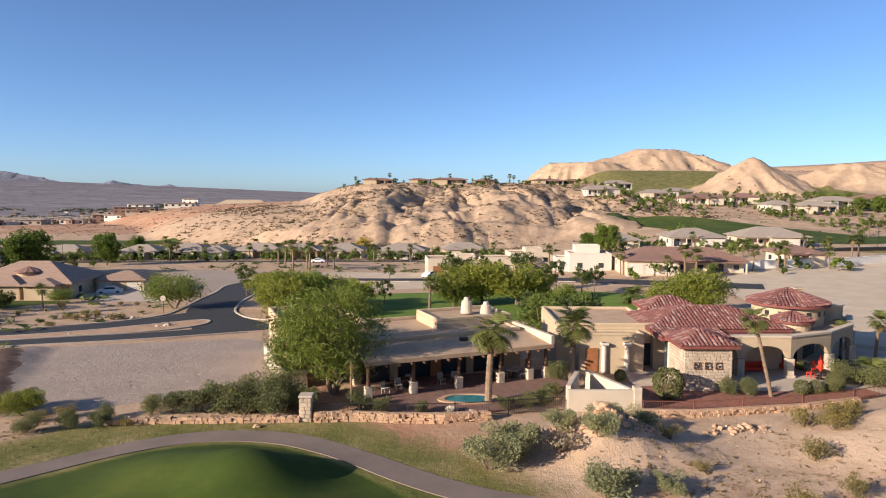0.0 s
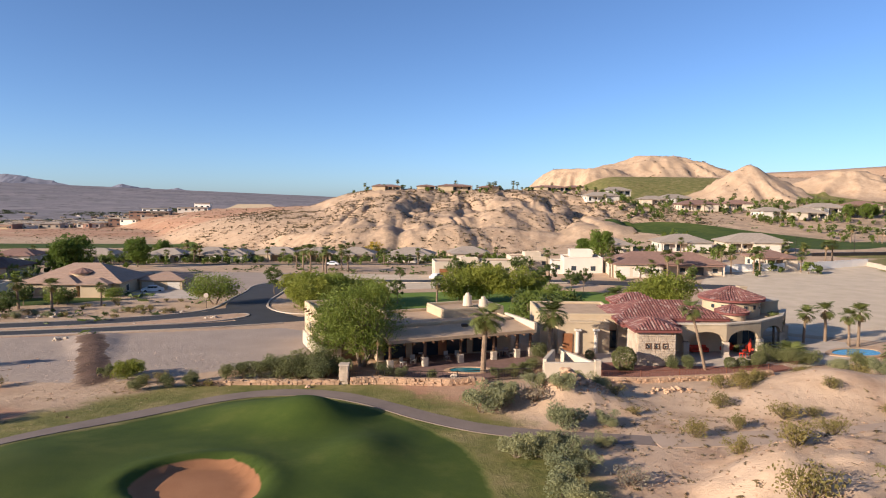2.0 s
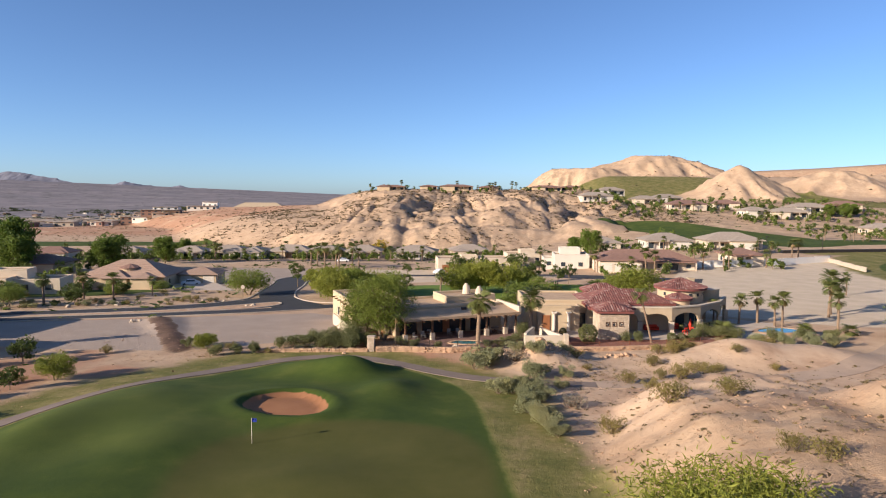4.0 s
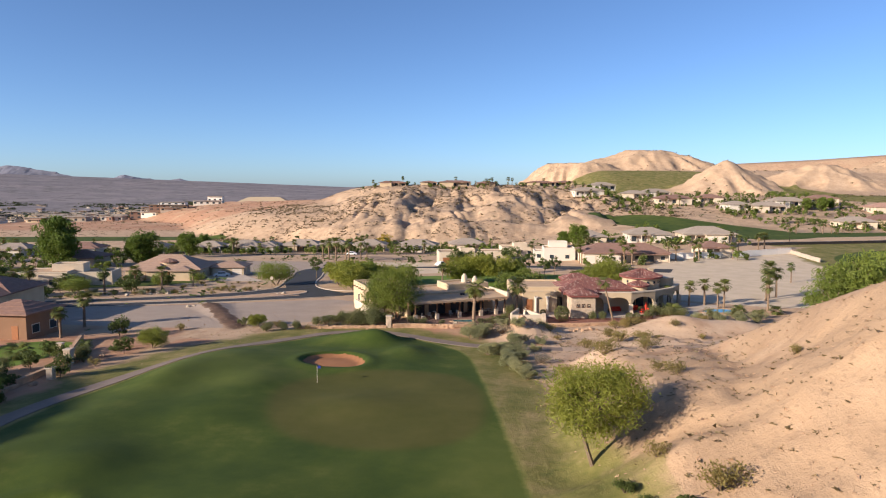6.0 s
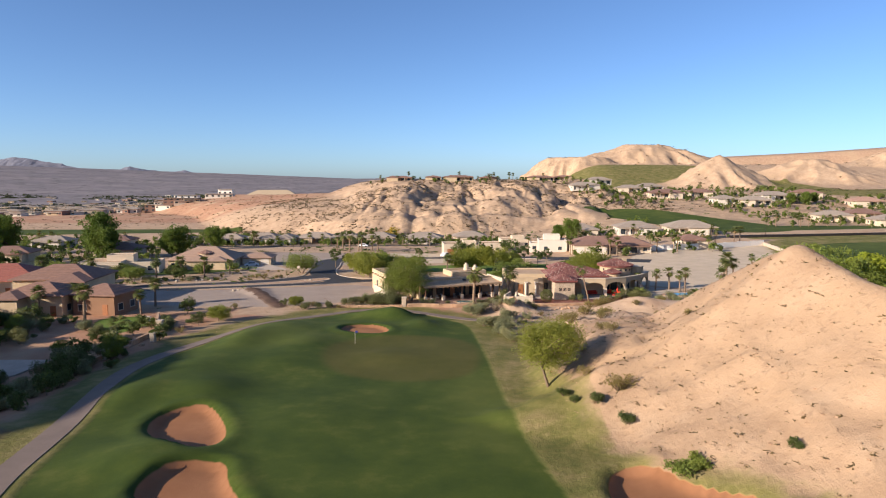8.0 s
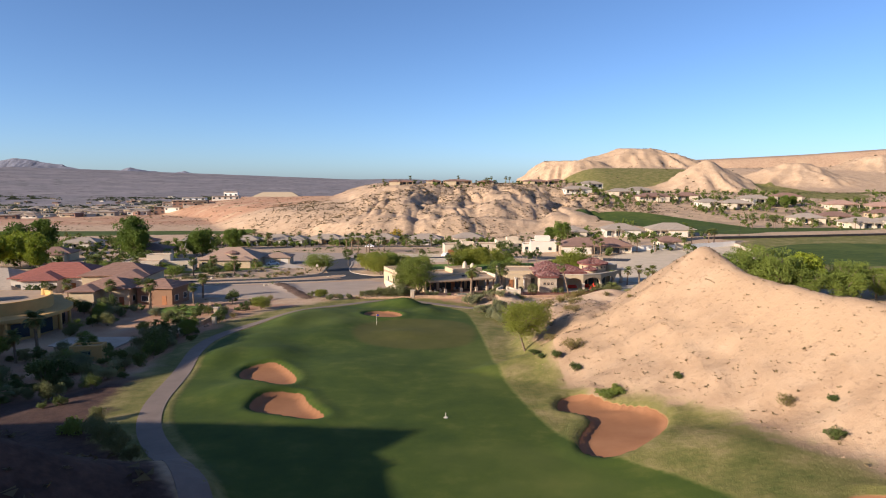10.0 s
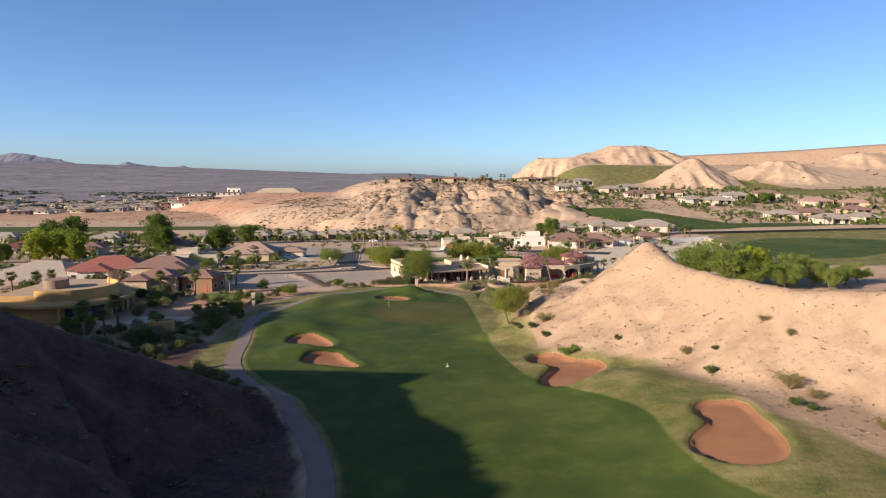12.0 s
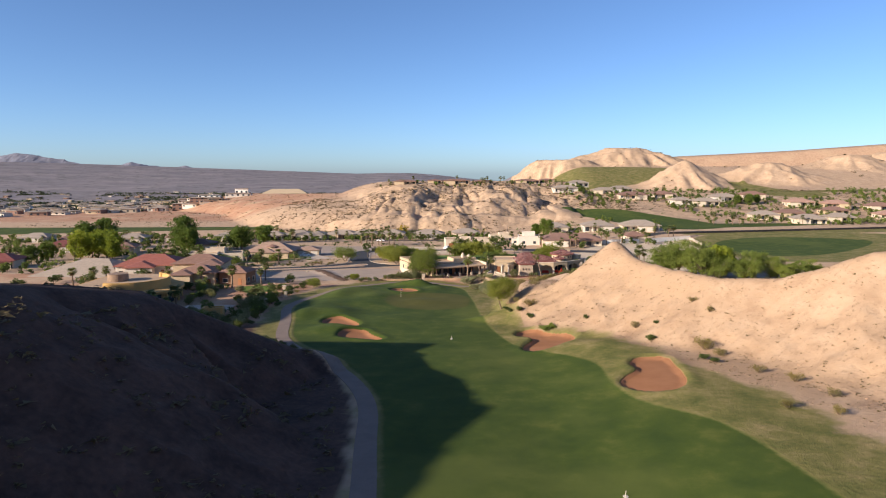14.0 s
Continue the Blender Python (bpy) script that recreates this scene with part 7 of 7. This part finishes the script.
plant("grass", -35.8, -43.2, 1.2)
for x, y, s in ((-31, -46.5, 0.9), (-29, -48.8, 0.8), (-33.2, -44.5, 0.75), (-35.4, -40.4, 0.6), (-26.4, -51.6, 0.7)):
    plant("hedge_bush", x, y, s)
for x, y, s in ((-46, -2, 1.2), (-49, 2, 1.4), (-47.4, 8, 1.2), (-52, -14, 1.4), (-48, -10, 1.0), (-56, -12, 1.3), (-53, 16, 1.0), (-58, 22, 1.1), (-50, 14, 1.0), (-62, -22, 1.2), (-57, -24, 1.2), (-47, -20, 1.0), (-66, 20, 1.2), (-69, 24, 1.3), (-45, -32, 1.0), (-72, -14, 1.1)):
    plant("sage" if (x + y) % 2 < 1 else "hedge_bush", x, y, s)
for i in range(190):
    x, y = ROWS_RNG.uniform(-78, -42), ROWS_RNG.uniform(-38, 30)
    if math.hypot(x + 82, y - 11) > 15 and math.hypot((x + 60) / 7, (y - 5) / 10) > 1 and math.hypot((x + 56) / 7, (y - 28) / 11) > 1 and x < -44 + 0.1 * abs(y):
        kind = ("dark_bush", "sage", "dark_bush", "creosote", "garden_tree", "hedge_bush")[i % 6]
        plant(kind, x, y, ROWS_RNG.uniform(0.5, 1.0) * (0.55 if kind == "garden_tree" else 1))
for i in range(34):
    x, y = ROWS_RNG.uniform(-56, -41.2), ROWS_RNG.uniform(-26, 18)
    if math.hypot((x + 60) / 7, (y - 5) / 10) > 1 and x < -40.6 - 0.004 * y * y:
        kind = ("dark_bush", "garden_tree", "dark_bush", "sage")[i % 4]
        plant(kind, x, y, ROWS_RNG.uniform(0.5, 0.85) if kind == "garden_tree" else ROWS_RNG.uniform(1.0, 1.7))
for i in range(30):
    u = ROWS_RNG.uniform(0, 1)
    plant(("dark_bush", "creosote", "sage")[i % 3], -88 + 44 * u, 74.5 + 16 * u + ROWS_RNG.uniform(0.8, 9), ROWS_RNG.uniform(0.4, 0.9))
for i in range(46):
    x, y = ROWS_RNG.uniform(-100, -46), ROWS_RNG.uniform(50, 112)
    if inside(np.array(x), np.array(y), LOT_LEFT) < -1 and 71 + 0.28 * (x + 50) + 14 < y:
        plant("creosote", x, y, ROWS_RNG.uniform(0.4, 0.9))


def scatter(name, label, count, areas, size, mat, seed, high=0.7, keep=None):
    """Uncountable small scrub or stones strewn over the ground, as one mesh of small tufts."""
    rng = np.random.default_rng(seed)
    P = []
    for x0, x1, y0, y1, share in areas:
        n = int(count * share)
        P.append(np.stack([rng.uniform(x0, x1, n), rng.uniform(y0, y1, n)], 1))
    p = np.concatenate(P)
    if keep is not None:
        p = p[keep(p[:, 0], p[:, 1], rng.random(len(p)))]
    z = terrain(p[:, 0], p[:, 1])
    n, k = len(p), 7
    s = size * (0.5 + rng.random(n) ** 2 * 1.3)
    c = np.repeat(np.concatenate([p, z[:, None]], 1), k, 0)
    ss = np.repeat(s, k)[:, None]
    d = rng.normal(size=(n * k, 3)) * (1, 1, 0.5) * ss * 0.55
    d[:, 2] = np.abs(d[:, 2]) * high
    a = c + d * 0.4
    v = np.stack([a + rng.normal(size=(n * k, 3)) * ss * 0.42 * (1, 1, 0.5) + d * 0.3 for _ in range(3)], 1).reshape(-1, 3)
    f = np.arange(n * k * 3).reshape(-1, 3).tolist()
    return tagged(solid(name, v, f, mat), label, "scrub", kind="stuff")


def wild(x, y, r):
    ok = (inside(x, y, FAIRWAY) < -8) & (inside(x, y, LOT_LEFT) < 0) & (inside(x, y, LOT_RIGHT) < 0)
    for g in GREENS:
        ok &= inside(x, y, g) < 0
    return ok


scatter("mesa_scrub", "dark low desert scrub dotted over eroded slopes", 21000, ((-140, 130, 255, 420, 0.62), (-330, -60, 300, 640, 0.13), (100, 330, 300, 420, 0.08)), 0.8, LEAF_BROWN, 3,
        keep=lambda x, y, r: wild(x, y, r) & (fbm(x / 22, y / 22, 3, 99) + 0.25 * r > 0.58))
scatter("slope_scrub", "tiny dry scrub tufts on the sandy ridge", 6500, ((10, 60, -90, 40, 1.0),), 0.19, LEAF_TUFT, 4, keep=lambda x, y, r: (inside(x, y, DRY_TURF) < -0.5) & (inside(x, y, FAIRWAY) < -6))
scatter("garden_scrub", "mixed low planting between houses", 2600, ((-240, 110, 150, 262, 0.6), (-120, -46, 20, 130, 0.12), (100, 330, 220, 400, 0.28)), 1.1, LEAF_DARK, 7, keep=lambda x, y, r: wild(x, y, r) & (inside(x, y, LOT_BACK) < 0) & (fbm(x / 12, y / 12, 2, 77) > 0.5))
scatter("town_trees", "dark tree clumps across the distant town", 8000, ((-1300, -250, 560, 1700, 1.0),), 5.0, LEAF_FAR, 9, high=0.8, keep=lambda x, y, r: (terrain(x, y) < 3) & (fbm(x / 120, y / 120, 3, 55) > 0.48))
scatter("hill_scrub", "low dark scrub dotted over distant hills", 2600, ((80, 600, 420, 700, 1.0),), 1.1, LEAF_SCRUB, 12, keep=lambda x, y, r: (terrain(x, y) > 26) & (fbm(x / 30, y / 30, 3, 98) + 0.2 * r > 0.56))
scatter("hillside_brush", "low dark brush on the shaded rocky hill", 1500, ((-62, -12, -112, -44, 1.0),), 0.55, LEAF_SCRUB, 17, high=0.9, keep=lambda x, y, r: (inside(x, y, FAIRWAY) < -5) & (fbm(x / 6, y / 6, 3, 95) > 0.47))
scatter("dry_grass", "thin straw-coloured dry grass on desert soil", 1500, ((11, 25, 29, 44, 0.5), (8, 40, -70, 30, 0.3), (-44, -20, 40, 47, 0.2)), 0.13, LEAF_DEAD, 14, high=1.6, keep=lambda x, y, r: (inside(x, y, DRY_TURF) < 0.5) & (inside(x, y, FAIRWAY) < -5) & (fbm(x / 5, y / 5, 2, 97) > 0.45))
scatter("pebbles", "small loose stones on desert soil", 4200, ((8, 34, -60, 48, 0.8), (30, 50, -90, -50, 0.1), (-50, -20, 20, 60, 0.1)), 0.12, ROCK, 10, high=0.6, keep=lambda x, y, r: (inside(x, y, DRY_TURF) < -0.5) & (inside(x, y, FAIRWAY) < -4))

# ---------------------------------------------------------------- loose things
def flagstick(x, y):
    ob = thing("flagstick", "thin golf flagstick with a small blue flag", "flag", x, y)
    part("pole", tube(bmesh.new(), 0, 0, -0.1, 1.85, 0.02, n=6), STUCCO_WHITE, ob)
    bm = bmesh.new()
    vs = [bm.verts.new((0.02 + 0.09 * i, 0.03 * math.sin(i * 1.3), z)) for z in (1.55, 1.83) for i in range(5)]
    for i in range(4):
        bm.faces.new((vs[i], vs[i + 1], vs[6 + i], vs[5 + i]))
    bmesh.ops.solidify(bm, geom=bm.faces[:], thickness=0.012)
    part("flag", bm, plain("blue_cloth", (0.03, 0.06, 0.4)), ob)


flagstick(-14.1, 11.2)


def car(x, y, turn, color, label):
    ob = thing("car", label, "car", x, y, None, turn)
    bm = bmesh.new()
    side = [(-2.2, 0.35), (-2.25, 0.75), (-2.0, 0.95), (-1.35, 1.0), (-0.75, 1.5), (0.75, 1.52), (1.45, 1.0), (2.1, 0.9), (2.25, 0.6), (2.2, 0.35)]
    a = [bm.verts.new((u, -0.88, z)) for u, z in side]
    b = [bm.verts.new((u, 0.88, z)) for u, z in side]
    bm.faces.new(a)
    bm.faces.new(b[::-1])
    for i in range(len(side)):
        k = (i + 1) % len(side)
        bm.faces.new((a[k], a[i], b[i], b[k]))
    bmesh.ops.bevel(bm, geom=bm.edges[:], offset=0.06, segments=2, affect="EDGES")
    part("body", bm, color, ob)
    part("side_window", blocks((-0.95, 0.95, -0.9, 0.9, 1.05, 1.4)), GLASS, ob)
    for u in (-1.4, 1.4):
        for v in (-0.82, 0.82):
            wheel = part("wheel", tube(bmesh.new(), 0, 0, -0.11, 0.11, 0.33, n=16), METAL_DARK, ob)
            wheel.matrix_local = Matrix.Translation((u, v, 0.33)) @ Matrix.Rotation(radians(90), 4, "X")
    return ob


CAR_WHITE = plain("white_car_paint", (0.75, 0.75, 0.75), 0.3, vary=0.03, bump=0)
car(-62.6, 121.6, 20, CAR_WHITE, "white car parked on the driveway")
car(-40, 209, 3, CAR_WHITE, "white car parked by distant houses")
car(-3, 155.5, 60, CAR_WHITE, "white car beside the adobe garage")
slab("driveway", [(-67, 117), (-59, 112.5), (-49.5, 104.5), (-46, 107), (-51, 115), (-57, 123.5), (-66, 123.5)], ground(-58, 115) - 0.5, ground(-58, 115) + 0.12, CONCRETE, "pale concrete driveway", "driveway")


def boulder(x, y, s, label="rounded pale boulder in the garden", mat=STONE):
    bm = bmesh.new()
    bmesh.ops.create_icosphere(bm, subdivisions=3, radius=s)
    for v in bm.verts:
        v.co *= 0.8 + 0.4 * noise.noise(v.co * 1.7 / s + Vector((x, y, 0)))
        v.co.z *= 0.65
    ob = part("boulder", bm, mat)
    ob.location = (x, y, ground(x, y) + s * 0.25)
    tagged(ob, label, "boulder")


for x, y, s in ((0.8, 48.0, 0.6), (2.4, 47.6, 0.45), (-12.2, 46.4, 0.3), (-36.5, 85.4, 0.6), (-37.6, 84.8, 0.4), (-46, 79.2, 0.3), (-49.5, 66, 0.6), (-48.6, 66.4, 0.4)):
    boulder(x, y, s)
YARD = random.Random(17)
for i in range(26):
    u = YARD.uniform(0, 1)
    boulder(-84 + 40 * u, 75.5 + 15 * u + YARD.uniform(0.6, 6), YARD.uniform(0.2, 0.55), "pale boulder in the gravel yard beside the street")
for x, y, s in ((10.6, 41.6, 0.7), (11.8, 42.4, 0.6), (9.8, 42.6, 0.5), (12.4, 41.2, 0.5), (20.4, 44.2, 0.4), (21.6, 44.6, 0.5), (22.6, 44.4, 0.3), (-13, 44.6, 0.3), (-44, 25, 0.5), (-45, 24, 0.4), (-50, 2, 0.5), (-44.4, 12, 0.5)):
    boulder(x, y, s, "rust-coloured boulder half sunk in soil", ROCK)


def chair(mat, label, x, y, turn, z=0.08):
    ob = thing("patio_chair", label, "chair", x, y, z, turn)
    part("seat", blocks((-0.27, 0.27, -0.27, 0.27, 0.4, 0.48), bevel=0.02), mat, ob)
    part("backrest", blocks((-0.27, 0.27, 0.23, 0.3, 0.48, 0.95), bevel=0.02), mat, ob)
    for u in (-0.23, 0.23):
        for v in (-0.23, 0.23):
            part("leg", blocks((u - 0.025, u + 0.025, v - 0.025, v + 0.025, 0, 0.4)), mat, ob)
    return ob


RED_PAINT = plain("red_fabric", (0.55, 0.045, 0.02), 0.7, vary=0.12)
PALE_CUSHION = plain("pale_cushion", (0.36, 0.32, 0.28), 0.9, vary=0.08)


def table(x, y, mat, label, r=0.6, z=0.08):
    ob = thing("patio_table", label, "table", x, y, z)
    part("tabletop", tube(bmesh.new(), 0, 0, 0.7, 0.75, r, n=20), mat, ob)
    part("pedestal", tube(bmesh.new(), 0, 0, 0, 0.7, 0.06, n=8), METAL_DARK, ob)
    part("base", tube(bmesh.new(), 0, 0, 0, 0.05, 0.3, n=14), METAL_DARK, ob)


def sofa(x, y, turn, mat, label):
    ob = thing("patio_sofa", label, "sofa", x, y, 0.08, turn)
    part("seat", blocks((-0.95, 0.95, -0.4, 0.4, 0.15, 0.45), bevel=0.05), mat, ob)
    part("backrest", blocks((-0.95, 0.95, 0.28, 0.48, 0.45, 0.85), bevel=0.05), mat, ob)
    for u in (-1.02, 0.92):
        part("armrest", blocks((u, u + 0.14, -0.4, 0.45, 0.15, 0.62), bevel=0.04), mat, ob)


sofa(29.2, 59.6, 0, RED_PAINT, "bright red cushioned patio sofa under the arcade")
sofa(33.0, 60.6, 24, RED_PAINT, "bright red cushioned patio sofa under the arcade")
for x, y, a in ((33.4, 57.6, 200), (34.6, 58.2, 150), (35.0, 59.6, 30)):
    chair(RED_PAINT, "red metal patio chair", x, y, a)
chair(PALE_CUSHION, "pale cushioned patio chair", 34.2, 59.4, 10)
for x, y, a in ((37.6, 60.6, 0), (38.6, 61.4, 90), (39.2, 60.4, 200), (38.2, 59.8, 250)):
    chair(METAL_DARK, "dark metal patio chair round a table", x, y, a)
table(38.4, 60.6, METAL_DARK, "round dark patio table")
table(34.0, 57.0, METAL_DARK, "round dark patio table", 0.9)


def umbrella(x, y):
    ob = thing("patio_umbrella", "closed red patio umbrella on a stand", "umbrella", x, y, 0.08)
    part("pole", tube(bmesh.new(), 0, 0, 0, 2.35, 0.03, n=8), METAL_DARK, ob)
    bm = tube(bmesh.new(), 0, 0, 0.75, 1.5, 0.1, 0.24, 12)
    tube(bm, 0, 0, 1.5, 2.3, 0.24, 0.05, 12)
    part("canopy", bm, RED_PAINT, ob)
    part("base", tube(bmesh.new(), 0, 0, 0, 0.1, 0.32, n=14), METAL_DARK, ob)


umbrella(33.9, 57.0)
for x, y, a in ((-3.6, 53.4, 20), (-2.4, 54.0, 120), (-3.0, 55.0, 210), (0, 55.2, 30), (1.2, 56.0, 160), (5.6, 57.2, 40), (6.6, 57.8, 190), (7.2, 57.0, 280), (-4.6, 52.4, 60)):
    chair(PALE_CUSHION, "pale cushioned chair on the shaded patio", x, y, a, 0.1)
table(6.4, 57.2, PALE_CUSHION, "pale round table on the shaded patio", z=0.1)
table(-3, 54.2, DARK_WOOD, "dark round table on the shaded patio", z=0.1)


def street_lamp(x, y, h=6.5):
    ob = thing("street_lamp", "slim grey street lamp", "lamp post", x, y)
    part("pole", tube(bmesh.new(), 0, 0, -0.1, h, 0.08, 0.05, 8), METAL_DARK, ob)
    part("lamp_head", blocks((-0.1, 0.8, -0.12, 0.12, h - 0.05, h + 0.08), bevel=0.03), METAL_DARK, ob)


for x, y in ((-70, 205), (30, 205), (-120, 205), (128, 190), (100, 172)):
    street_lamp(x, y)


def sign(x, y):
    ob = thing("road_sign", "round grey-backed road sign on a post", "sign", x, y)
    part("post", tube(bmesh.new(), 0, 0, -0.1, 2.2, 0.04, n=8), METAL_DARK, ob)
    bm = tube(bmesh.new(), 0, 0, -0.02, 0.02, 0.42, n=20)
    bm.transform(Matrix.Translation((0, -0.05, 2.2)) @ Matrix.Rotation(radians(90), 4, "X"))
    part("plate", bm, CONCRETE, ob)


sign(-42.4, 98)


def marker(x, y, label):
    ob = thing("yardage_marker", label, "marker", x, y)
    part("plate", tube(bmesh.new(), 0, 0, 0, 0.05, 0.22, n=14), STUCCO_WHITE, ob)
    part("stake", tube(bmesh.new(), 0, 0, -0.1, 0.5, 0.03, n=8), STUCCO_WHITE, ob)


marker(-1.6, -39.2, "small white yardage marker on the fairway")
marker(11.9, -100.3, "small white yardage stake on the fairway")
